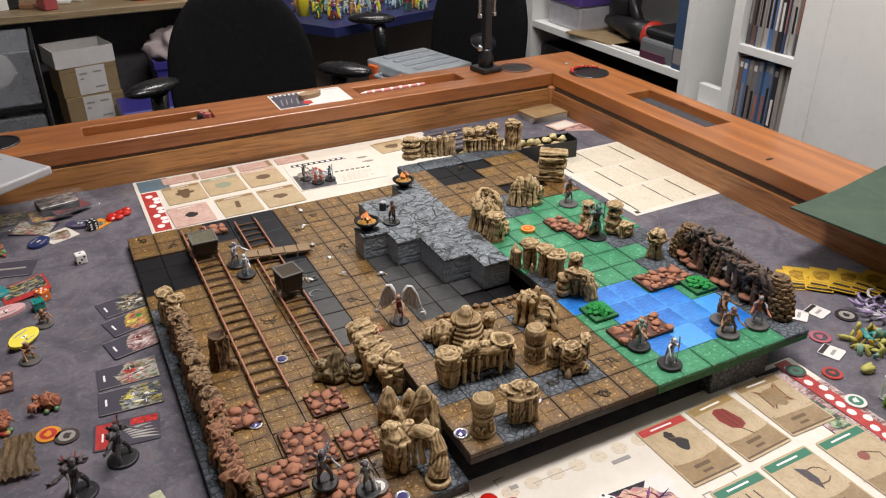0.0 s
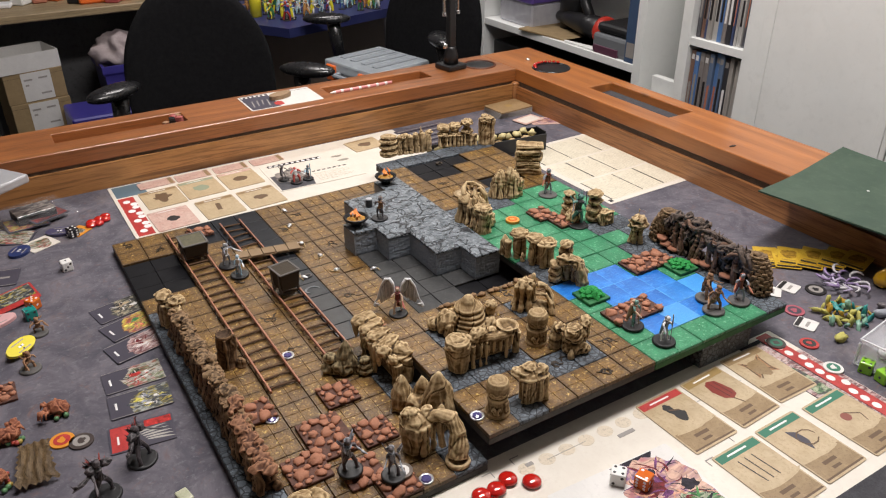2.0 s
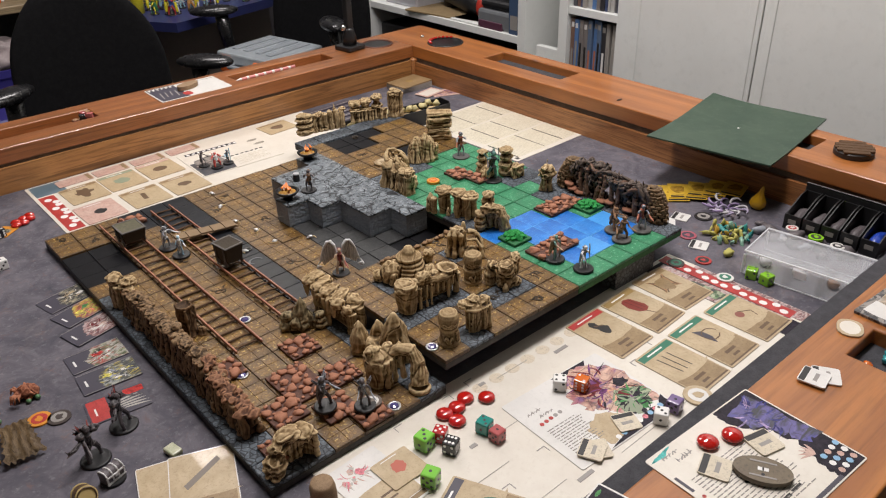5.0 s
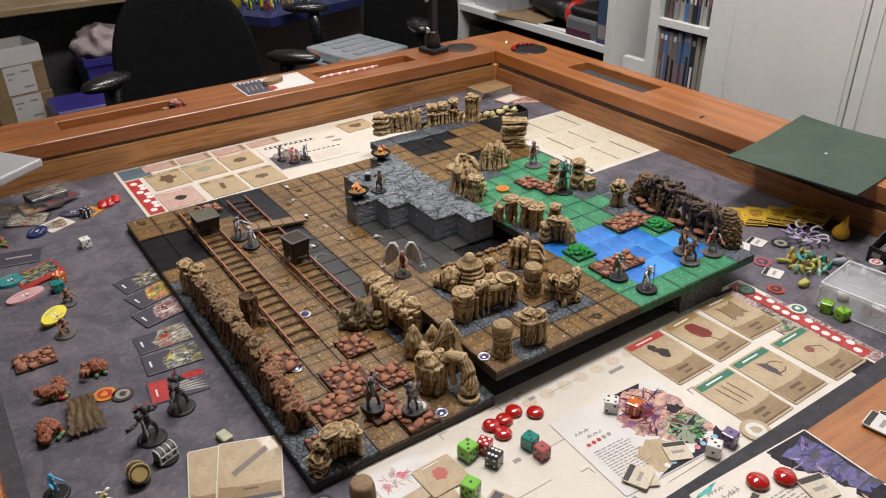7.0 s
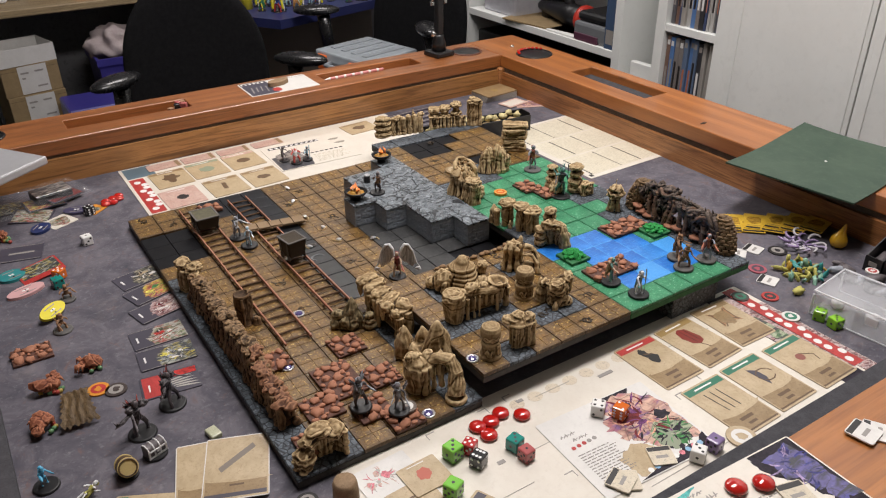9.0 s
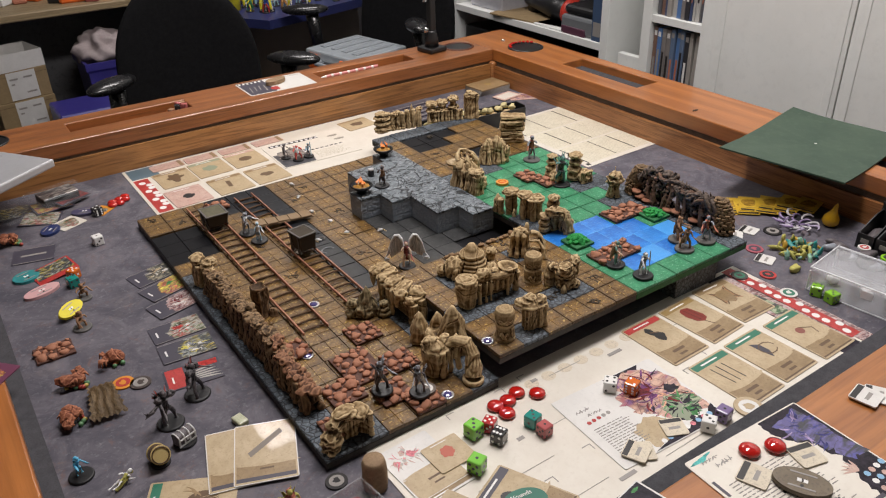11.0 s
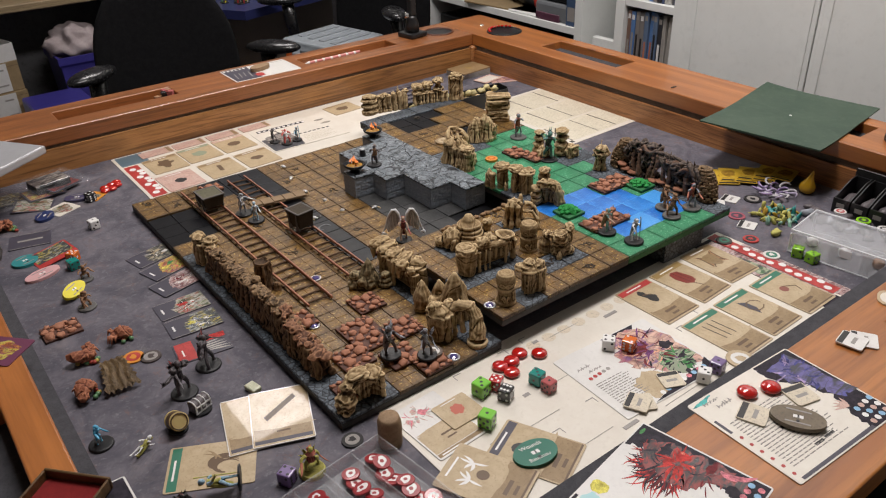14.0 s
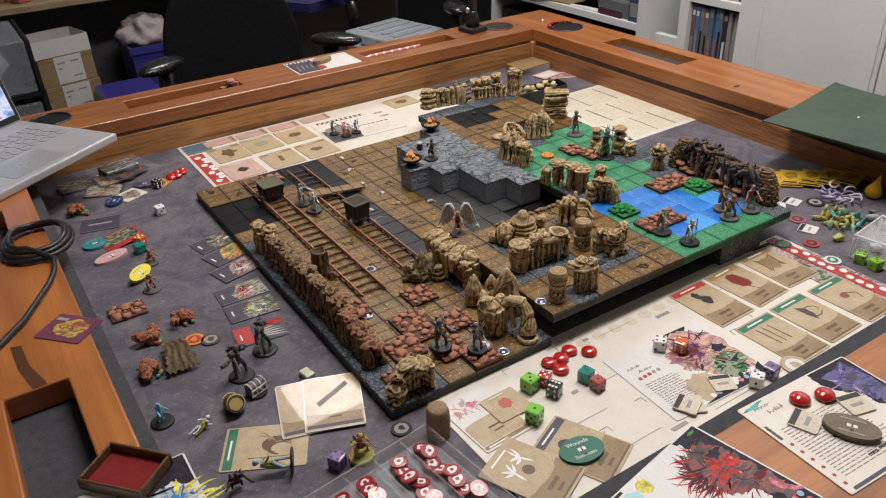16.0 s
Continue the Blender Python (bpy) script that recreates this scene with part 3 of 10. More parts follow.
def p_drips(x0, y0, x1, y1, top, n, r, rg, hang=0.25):
    """A curtain of thin drips from one point to another; some stop short of the ground."""
    out = []
    n = max(3, round(n * 0.8))
    for k in range(n):
        u = (k + rg.uniform(0.2, 0.8)) / n
        x, y = x0 + (x1 - x0) * u + rg.uniform(-0.001, 0.001), y0 + (y1 - y0) * u + rg.uniform(-0.001, 0.001)
        end = rg.uniform(0.3, 0.6) * top if rg.random() < hang else 0.0
        rr = r * rg.uniform(0.55, 1.15)
        out.append(bm_tube([(x, y, end), (x, y, end + (top - end) * 0.35), (x, y, end + (top - end) * 0.75), (x, y, top)], [rr * (0.4 if end else 1.15), rr * 0.72, rr * 0.9, rr * 1.3], 8))
    return out


def p_spire(x, y, rx, ry, h, turn=0.0, lean=(0, 0)):
    """A folded, pointed leaf of rock."""
    ROCK_SEED[0] += 1.37
    bm = bm_lathe([(0.98, 0), (1.05, 0.18), (1.0, 0.42), (0.78, 0.66), (0.42, 0.87), (0.10, 1.0)], 9, 0.22, ROCK_SEED[0])
    for v in bm.verts:
        v.co.x += lean[0] / rx * v.co.z
        v.co.y += lean[1] / ry * v.co.z
    return bm_move(bm, pose(x, y, 0, 0, 0, turn) @ Matrix.Diagonal((rx, ry, h, 1)))


def p_stack(x, y, layers, turn=0.0):
    """Worn stone slabs lying on one another: (z, rx, ry, thickness, dx, dy)."""
    return [p_blob(x + dx, y + dy, z, rx, ry, th, turn, amp=0.16) for z, rx, ry, th, dx, dy in layers]


def p_cone(x, y, rx, ry, h, n, r, rg, squeeze=0.45):
    """A tent of leaning drips that draw together towards the top."""
    out = []
    for k in range(n):
        a = 2 * math.pi * k / n + rg.uniform(-0.2, 0.2)
        c, s = math.cos(a), math.sin(a)
        hh, q = h * rg.uniform(0.68, 1.0), r * rg.uniform(0.75, 1.25)
        out.append(bm_tube([(x + rx * c, y + ry * s, 0), (x + rx * c * 0.82, y + ry * s * 0.82, hh * 0.4), (x + rx * c * squeeze * 1.15, y + ry * s * squeeze * 1.15, hh * 0.8), (x + rx * c * squeeze * 0.6, y + ry * s * squeeze * 0.6, hh)], [q * 1.2, q * 0.8, q, q * 0.5], 8))
    return out


def p_box(x0, y0, x1, y1, w, h):
    """A low core wall between two points."""
    d = Vector((x1 - x0, y1 - y0))
    a = math.degrees(math.atan2(d.y, d.x))
    return bm_move(bm_box(0, -w / 2, 0, d.length, w / 2, h), pose(x0, y0, 0, 0, 0, a))


def p_turned(x, y, profile, wob=0.03):
    ROCK_SEED[0] += 1.37
    return bm_move(bm_lathe(profile, 28, wob, ROCK_SEED[0]), Matrix.Translation((x, y, 0)))


def cast(label, z, pieces, mat=None, name="rock_formation", group="rock scenery", voxel=0.00095, **form):
    """Melt pieces given in world x and y into one cast scenery piece standing at height z."""
    flat = []
    for p in pieces:
        flat += p if isinstance(p, list) else [p]
    bm = bm_join(*flat)
    cx = sum(v.co.x for v in bm.verts) / len(bm.verts)
    cy = sum(v.co.y for v in bm.verts) / len(bm.verts)
    bm_move(bm, Matrix.Translation((-cx, -cy, 0)))
    for v in bm.verts:
        v.co.z = max(v.co.z, 0.0)
    ROCK_SEED[0] += 1.37
    opts = dict(flute=0.0010, strata=0.0006, lump=0.0020, crease=0.0008, ff=105)
    opts.update(form)
    opts["flute"] *= 0.6
    bm = crag(fused(bm, voxel), ROCK_SEED[0], **opts)
    return solid(name, bm, mat or tan_rock, label, "rock", pose(cx, cy, z), group=group, smooth=True)


L, M = LOW + 0.0001, HIGH + 0.0001
rr = random.Random(17)
# wall along the left edge of the low boards
cast("pale tan rock outcrop at the end of the cave wall", L, [p_blob(0.018, 0.412, 0.040, 0.012, 0.011, 0.007, 30, 12), p_blob(0.028, 0.400, 0.036, 0.012, 0.010, 0.007, 20, -10), p_col(0.016, 0.412, 0.036, 0.008, 0.007), p_col(0.030, 0.400, 0.034, 0.007, 0.006), p_col(0.022, 0.388, 0.030, 0.006, 0.006), p_drips(0.012, 0.404, 0.030, 0.388, 0.034, 5, 0.0032, rr), p_blob(0.024, 0.386, 0.028, 0.008, 0.008, 0.006)], flute=0.0016)


def cave_wall(y0, y1, h0, h1, side, crest_mat, label, seed, bumps):
    """A thin upright wall with fluted sides and a knobbly crest."""
    rg = random.Random(seed)
    ob = thing("cave_wall", label, "cave wall", pose(0.024, y0, L), group="cave wall")
    n = round((y1 - y0) / 0.0075)
    core = [bm_prism([(-0.0068, 0), (0.0068, 0), (0.0068, y1 - y0), (-0.0068, y1 - y0)], 0, min(h0, h1) - 0.004)]
    tops = []
    for k in range(n + 1):
        u = k / n
        y, h = u * (y1 - y0), (h0 + (h1 - h0) * u) * rg.uniform(0.90, 1.06)
        for s in (-1, 1):
            x = s * rg.uniform(0.0045, 0.0080)
            core.append(bm_tube([(x * 1.3, y + rg.uniform(-0.002, 0.002), 0), (x * 1.02, y, h * 0.45), (x * 0.9, y + rg.uniform(-0.003, 0.003), h - 0.003)], [rg.uniform(0.0040, 0.0060), rg.uniform(0.0024, 0.0040), 0.0034], 8))
        for q in range(bumps):
            r = rg.uniform(0.0034, 0.0078)
            tops.append(bm_move(bm_blob(r, 2, (1.15, 1, 0.75), 0.45, 2.0, rg.uniform(0, 90)), Matrix.Translation((rg.uniform(-0.0050, 0.0065), y + rg.uniform(-0.004, 0.004), h - rg.uniform(0.001, 0.007)))))
    for v_ in (core, tops):
        for b_ in v_:
            for w_ in b_.verts:
                w_.co.z = max(w_.co.z, 0)
    part("wall_face", crag(fused(bm_join(*core), 0.00095), seed, 0.0020, 0.0006, 0.0010, 0.0016, ff=130), side, ob, "dark fluted rock face", smooth=True)
    part("crest", crag(fused(bm_join(*tops), 0.0009), seed + 3, 0.0004, 0.0006, 0.0012, 0.0012), crest_mat, ob, "knobbly broken crest", smooth=True)
    return ob


cave_wall(0.274, 0.380, 0.043, 0.036, brown_rock, brown_crest, "weathered brown cave wall section with a gnarled crest", 3, 2)
cave_wall(0.172, 0.268, 0.044, 0.043, brown_rock, brown_crest, "dark brown cave wall section with a gnarled crest", 5, 2)
cave_wall(0.078, 0.167, 0.030, 0.042, brown_rock, rust_rock, "dark brown cave wall section with a rusty broken crest", 9, 3)
cast("dark brown hollow rock pillar beside the mine track", L, [p_turned(0.055, 0.289, [(0.0125, 0), (0.0115, 0.006), (0.0098, 0.020), (0.0098, 0.034), (0.0108, 0.041), (0.0096, 0.044), (0.0062, 0.041), (0.003, 0.040)], 0.18), p_drips(0.050, 0.278, 0.066, 0.284, 0.040, 4, 0.0026, rr), p_col(0.067, 0.277, 0.012, 0.006, 0.003)], brown_rock, "rock_pillar", flute=0.0016)
cast("cluster of small pointed grey-brown rocks", L, [p_blob(0.150, 0.215, 0.006, 0.010, 0.009, 0.010), p_blob(0.151, 0.214, 0.019, 0.007, 0.007, 0.006), p_spire(0.168, 0.206, 0.011, 0.010, 0.043, 20), p_spire(0.162, 0.207, 0.006, 0.006, 0.034, 0, (-0.001, 0)), p_blob(0.165, 0.204, 0.008, 0.015, 0.011, 0.012), p_spire(0.174, 0.199, 0.006, 0.006, 0.028), p_stack(0.183, 0.190, [(0.005, 0.009, 0.009, 0.006, 0, 0), (0.012, 0.008, 0.008, 0.0045, 0, 0), (0.019, 0.0065, 0.0065, 0.005, 0, 0)])], olive_rock)
fold = [p_blob(0.205 + 0.001 * k, 0.233 - 0.0165 * k, 0.0425 - 0.0016 * k, 0.0165, 0.0115, 0.0062, 18, -16) for k in range(4)]
cast("pale tan rock ridge with folded top and hanging drips", L, fold + [p_box(0.211, 0.150, 0.211, 0.240, 0.012, 0.036), p_blob(0.199, 0.170, 0.037, 0.009, 0.008, 0.007), p_blob(0.217, 0.163, 0.036, 0.0095, 0.012, 0.0085, 20), p_blob(0.202, 0.157, 0.030, 0.006, 0.007, 0.009, 0, 20), p_col(0.217, 0.154, 0.034, 0.0075, 0.0075), p_col(0.204, 0.152, 0.030, 0.0065, 0.006), p_drips(0.193, 0.162, 0.194, 0.238, 0.036, 8, 0.0032, rr), p_drips(0.219, 0.160, 0.219, 0.236, 0.036, 9, 0.0034, rr)], flute=0.0012)
cast("tall pointed tan rocks with folded sides", L, [p_spire(0.190, 0.116, 0.0125, 0.011, 0.043, 25), p_spire(0.209, 0.105, 0.0105, 0.009, 0.041, -10), p_spire(0.213, 0.078, 0.018, 0.014, 0.062, -35), p_spire(0.203, 0.080, 0.011, 0.008, 0.044, -40, (0.003, 0)), p_spire(0.219, 0.064, 0.008, 0.007, 0.040, 10, (-0.002, 0.004)), p_spire(0.208, 0.064, 0.008, 0.006, 0.033, 30), p_blob(0.201, 0.100, 0.010, 0.014, 0.016, 0.013)], flute=0.0012, strata=0.0004, lump=0.0014)
cast("tan rock mass with an arched leg and a broken foot", L, [p_turned(0.171, 0.055, [(0.0125, 0), (0.0130, 0.010), (0.0155, 0.024), (0.0150, 0.034), (0.008, 0.040)], 0.25), p_blob(0.171, 0.054, 0.035, 0.0165, 0.0135, 0.0085, -35, 14), p_blob(0.168, 0.058, 0.042, 0.010, 0.008, 0.006), p_blob(0.184, 0.054, 0.041, 0.007, 0.007, 0.006), p_drips(0.170, 0.040, 0.190, 0.044, 0.036, 5, 0.0030, rr), bm_tube([(0.183, 0.050, 0.036), (0.192, 0.041, 0.043), (0.1985, 0.030, 0.043), (0.200, 0.021, 0.032), (0.1975, 0.016, 0.016), (0.196, 0.014, 0.0075)], [0.006, 0.0070, 0.0080, 0.0088, 0.0094, 0.0100], 12), p_turned(0.196, 0.014, [(0.0122, 0), (0.0125, 0.004), (0.0112, 0.0062), (0.004, 0.0064)]), bm_tube([(0.193, 0.041, 0.040), (0.189, 0.035, 0.026), (0.190, 0.032, 0.010)], [0.005, 0.0038, 0.002], 8)], flute=0.0012)
cast("tan rock arch with a dark hollow hung with drips", L, [p_blob(0.014, 0.012, 0.011, 0.0125, 0.012, 0.014), p_blob(0.020, 0.014, 0.026, 0.0105, 0.0105, 0.0095, 0, -15), p_blob(0.033, 0.017, 0.034, 0.0145, 0.0105, 0.0072, 10), p_blob(0.047, 0.014, 0.031, 0.0110, 0.0115, 0.0058, 5, 10), p_box(0.030, 0.022, 0.056, 0.019, 0.006, 0.030), p_drips(0.031, 0.018, 0.056, 0.015, 0.030, 9, 0.0028, rr, 0.1), p_drips(0.056, 0.005, 0.058, 0.016, 0.030, 4, 0.0026, rr, 0.1), p_blob(0.010, 0.004, 0.005, 0.007, 0.005, 0.006)], strata=0.0024, flute=0.0008)
# raised middle board
RINGS = [(0.0200, 0), (0.0208, 0.007), (0.0186, 0.0090), (0.0196, 0.0110), (0.0196, 0.0130), (0.0172, 0.0150), (0.0182, 0.0168), (0.0180, 0.0190), (0.0155, 0.0208), (0.0165, 0.0228), (0.0160, 0.0250), (0.0130, 0.0268), (0.0150, 0.0290), (0.0146, 0.0320), (0.0112, 0.0345), (0.0082, 0.0370), (0.0070, 0.0415), (0.0042, 0.0460), (0.0010, 0.0480)]
cast("round tan rock dome stepped in rings with low boulders", M, [p_turned(0.309, 0.168, [(a * 1.10, b * 0.90) for a, b in RINGS], 0.10), p_blob(0.283, 0.172, 0.013, 0.0145, 0.0125, 0.0150, 20), p_blob(0.279, 0.165, 0.009, 0.008, 0.008, 0.010), p_blob(0.272, 0.184, 0.007, 0.008, 0.008, 0.009), p_col(0.334, 0.160, 0.027, 0.007, 0.005), p_blob(0.335, 0.160, 0.025, 0.0075, 0.007, 0.0055), p_spire(0.327, 0.172, 0.008, 0.007, 0.026), p_blob(0.328, 0.152, 0.006, 0.010, 0.009, 0.008)], strata=0.0, flute=0.0006, lump=0.0008)
cast("row of tan rocks with drips hanging underneath", M, [p_turned(0.2545, 0.106, [(0.0110, 0), (0.0118, 0.010), (0.0128, 0.026), (0.0135, 0.032), (0.0130, 0.038), (0.0090, 0.0395), (0.004, 0.037)], 0.20), p_blob(0.2545, 0.105, 0.034, 0.0140, 0.0125, 0.0060, 0, 8), bm_tube([(0.262, 0.105, 0.031), (0.272, 0.103, 0.033), (0.288, 0.100, 0.032), (0.305, 0.097, 0.030), (0.320, 0.097, 0.031)], [0.0055, 0.0060, 0.0062, 0.0058, 0.005], 10), p_blob(0.280, 0.104, 0.038, 0.0095, 0.0085, 0.0068), p_blob(0.268, 0.104, 0.035, 0.0055, 0.0055, 0.0048), p_blob(0.296, 0.103, 0.036, 0.0062, 0.006, 0.0045), p_spire(0.291, 0.110, 0.0045, 0.0045, 0.043), p_turned(0.318, 0.103, [(0.006, 0.010), (0.0065, 0.024), (0.0120, 0.034), (0.0125, 0.0375), (0.0095, 0.0370), (0.006, 0.034), (0.001, 0.033)], 0.12), p_box(0.264, 0.111, 0.326, 0.106, 0.004, 0.026), p_drips(0.266, 0.098, 0.328, 0.092, 0.030, 11, 0.0023, rr, 0.45), p_col(0.327, 0.098, 0.030, 0.0045, 0.004)], strata=0.0004, lump=0.0015)
cast("twisted tan rock clump with thin pillars", M, [p_cone(0.390, 0.167, 0.014, 0.012, 0.042, 8, 0.0040, rr, 0.7), p_spire(0.392, 0.168, 0.009, 0.008, 0.036, 20), p_blob(0.388, 0.165, 0.036, 0.010, 0.007, 0.0060, -40, 10), p_spire(0.400, 0.164, 0.006, 0.005, 0.046, 20), bm_tube([(0.400, 0.156, 0.034), (0.408, 0.149, 0.032), (0.413, 0.143, 0.020), (0.412, 0.140, 0.004)], [0.0042, 0.0038, 0.0036, 0.0045], 8), bm_tube([(0.396, 0.153, 0.024), (0.404, 0.144, 0.025), (0.408, 0.138, 0.014), (0.408, 0.135, 0.0)], [0.004, 0.0034, 0.0032, 0.0042], 8), p_blob(0.404, 0.150, 0.005, 0.012, 0.010, 0.006, -40)], flute=0.0014)


def idol(x, y, z, r, label, body):
    """A carved post: broad foot, bellied body and a drum-shaped head."""
    k = r / 0.0118
    prof = [(0.0132, 0), (0.0130, 0.003), (0.0108, 0.006)] + body + [(0.0088, 0.0222), (0.0104, 0.0238), (0.0116, 0.0262), (0.0120, 0.030), (0.0118, 0.0362), (0.0102, 0.0400), (0.0060, 0.0418), (0.001, 0.0420)]
    arcs = [bm_tube([(x + k * 0.0118 * math.cos(a0 + 0.09 * i), y + k * 0.0118 * math.sin(a0 + 0.09 * i), 0.0085 + 0.0040 * math.sin(i * 0.8 + q)) for i in range(8)], 0.0011, 6) for q, a0 in ((0.0, 3.6), (2.4, 3.7))]
    arcs += [bm_tube([(x + k * 0.0112 * math.cos(5.0 + 0.16 * i), y + k * 0.0112 * math.sin(5.0 + 0.16 * i), 0.006), (x + k * 0.0116 * math.cos(4.85 + 0.16 * i), y + k * 0.0116 * math.sin(4.85 + 0.16 * i), 0.018)], 0.0010, 6) for i in range(4)]
    arcs += [bm_tube([(x + k * 0.0117 * math.cos(3.4 + 0.15 * i), y + k * 0.0117 * math.sin(3.4 + 0.15 * i), 0.0285 + 0.0012 * math.sin(i * 1.3)) for i in range(11)], 0.0008, 6)]
    return cast(label, z, [p_turned(x, y, [(a * k, b) for a, b in prof], 0.03)] + arcs, None, "stone_post", "stone posts", 0.0008, flute=0.0003, strata=0.0, lump=0.0006, crease=0.0004)


idol(0.358, 0.101, M, 0.0118, "carved tan stone post with a drum-shaped head", [(0.0112, 0.012), (0.0120, 0.017), (0.0122, 0.0198), (0.0105, 0.0212)])
idol(0.250, 0.025, M, 0.0116, "carved tan stone post standing at the board corner", [(0.0100, 0.012), (0.0104, 0.016), (0.0112, 0.0195), (0.0108, 0.0212)])
cast("heap of tan boulders stacked with a ragged slab", M, [p_spire(0.371, 0.082, 0.009, 0.007, 0.032, 30, (0.001, 0.002)), p_blob(0.374, 0.080, 0.026, 0.009, 0.006, 0.0045, 20, 25), p_blob(0.381, 0.064, 0.007, 0.0125, 0.0120, 0.0095), p_blob(0.381, 0.064, 0.0165, 0.0105, 0.010, 0.0032), p_blob(0.380, 0.065, 0.0265, 0.0135, 0.0125, 0.0090), p_blob(0.379, 0.063, 0.033, 0.0095, 0.0085, 0.0035), p_spire(0.371, 0.055, 0.0042, 0.0038, 0.012), p_col(0.394, 0.066, 0.028, 0.006, 0.006), p_blob(0.397, 0.064, 0.034, 0.0090, 0.0070, 0.0062, 30), p_drips(0.399, 0.060, 0.402, 0.072, 0.034, 4, 0.0026, rr, 0.3), p_blob(0.391, 0.055, 0.006, 0.007, 0.006, 0.007)], flute=0.0006, strata=0.0016)
cast("tan rock ledge with a dark overhang of drips", M, [p_blob(0.278, 0.031, 0.034, 0.0068, 0.0065, 0.0056), p_blob(0.291, 0.025, 0.0345, 0.0160, 0.0110, 0.0048, -10), p_blob(0.290, 0.026, 0.0390, 0.0085, 0.0070, 0.0044), p_blob(0.301, 0.022, 0.036, 0.0075, 0.0075, 0.0050), bm_tube([(0.276, 0.025, 0.030), (0.282, 0.016, 0.031), (0.291, 0.013, 0.0315), (0.302, 0.012, 0.031), (0.307, 0.018, 0.030)], 0.0026, 8), p_box(0.281, 0.027, 0.304, 0.025, 0.010, 0.030), p_drips(0.278, 0.021, 0.306, 0.0135, 0.031, 12, 0.0021, rr, 0.2), p_drips(0.305, 0.014, 0.307, 0.026, 0.031, 4, 0.0024, rr, 0.0)], lump=0.0015)
# grass boards
cast("row of flat-topped tan rock columns on thin stems", M, [q for x, y, h in ((0.461, 0.273, 0.0345), (0.468, 0.2475, 0.0355), (0.475, 0.233, 0.0330)) for q in (p_blob(x, y, h, 0.0138, 0.0118, 0.0050, -40), p_blob(x + 0.001, y + 0.001, h + 0.0038, 0.0110, 0.0095, 0.0030, -40), p_col(x - 0.006, y - 0.003, h, 0.0045, 0.005), p_col(x + 0.003, y - 0.006, h, 0.0042, 0.005), p_col(x + 0.004, y + 0.006, h, 0.006, 0.006))] + [p_spire(0.449, 0.289, 0.008, 0.007, 0.030), p_spire(0.456, 0.258, 0.0035, 0.0035, 0.014), p_col(0.447, 0.279, 0.026, 0.005, 0.004)], flute=0.0012)
cast("tan rock arch at the pond with a tall horn", M, [p_col(0.477, 0.195, 0.053, 0.0095, 0.0075), p_blob(0.476, 0.194, 0.049, 0.0085, 0.008, 0.006), p_blob(0.470, 0.186, 0.033, 0.0125, 0.0100, 0.0085, -40), p_stack(0.460, 0.194, [(0.006, 0.009, 0.009, 0.007, 0, 0), (0.016, 0.0085, 0.008, 0.0055, 0, 0), (0.026, 0.0085, 0.008, 0.0055, 0.001, 0)]), bm_tube([(0.472, 0.185, 0.034), (0.480, 0.176, 0.030), (0.484, 0.171, 0.016), (0.485, 0.169, 0.0)], [0.0085, 0.0080, 0.0075, 0.0090], 10), p_col(0.487, 0.182, 0.030, 0.009, 0.007), p_blob(0.488, 0.174, 0.010, 0.009, 0.008, 0.010)], flute=0.0014, strata=0.0012)
cast("shell-shaped tan rock with a curling rim", M, [p_cone(0.466, 0.394, 0.024, 0.021, 0.056, 17, 0.0046, rr, 0.62), p_cone(0.464, 0.392, 0.017, 0.015, 0.050, 9, 0.0040, rr, 0.8), p_spire(0.468, 0.396, 0.018, 0.015, 0.046, -30), p_blob(0.467, 0.396, 0.044, 0.013, 0.010, 0.0060, -35, -18), bm_tube([(0.452, 0.396, 0.046), (0.456, 0.404, 0.053), (0.464, 0.408, 0.057), (0.473, 0.405, 0.057), (0.480, 0.398, 0.052), (0.484, 0.390, 0.044)], [0.0030, 0.0036, 0.0038, 0.0038, 0.0036, 0.0028], 8), p_turned(0.461, 0.361, [(0.0135, 0), (0.0125, 0.010), (0.0112, 0.024), (0.0130, 0.031), (0.0122, 0.037), (0.006, 0.041)], 0.28), p_blob(0.461, 0.361, 0.037, 0.0130, 0.0105, 0.0050, -40), p_drips(0.450, 0.357, 0.470, 0.348, 0.032, 5, 0.0032, rr, 0.1), p_blob(0.478, 0.370, 0.009, 0.011, 0.010, 0.012)], flute=0.0012)
cast("folded tan rock with drips all round", M, [p_cone(0.553, 0.449, 0.014, 0.012, 0.046, 9, 0.0044, rr), p_cone(0.570, 0.440, 0.014, 0.012, 0.050, 9, 0.0044, rr), p_spire(0.553, 0.450, 0.008, 0.007, 0.044), p_spire(0.570, 0.442, 0.008, 0.007, 0.048), p_blob(0.580, 0.430, 0.020, 0.007, 0.006, 0.010)], flute=0.0014)
cast("square layered tan rock stack", M, [bm_move(bm_box(-0.0215 + a, -0.0135, z, 0.0215 + b, 0.0135 + a, z + t, 0.0035, 2), pose(0.650, 0.501, 0, 2 * a * 900, b * 900, -36)) for z, t, a, b in ((0.0, 0.013, 0.0, 0.0), (0.0115, 0.012, 0.0016, -0.0018), (0.0220, 0.011, -0.0012, 0.0012), (0.0325, 0.010, 0.0012, -0.0010), (0.0420, 0.009, -0.0016, 0.0018))], flute=0.0008, strata=0.0028, lump=0.0020)
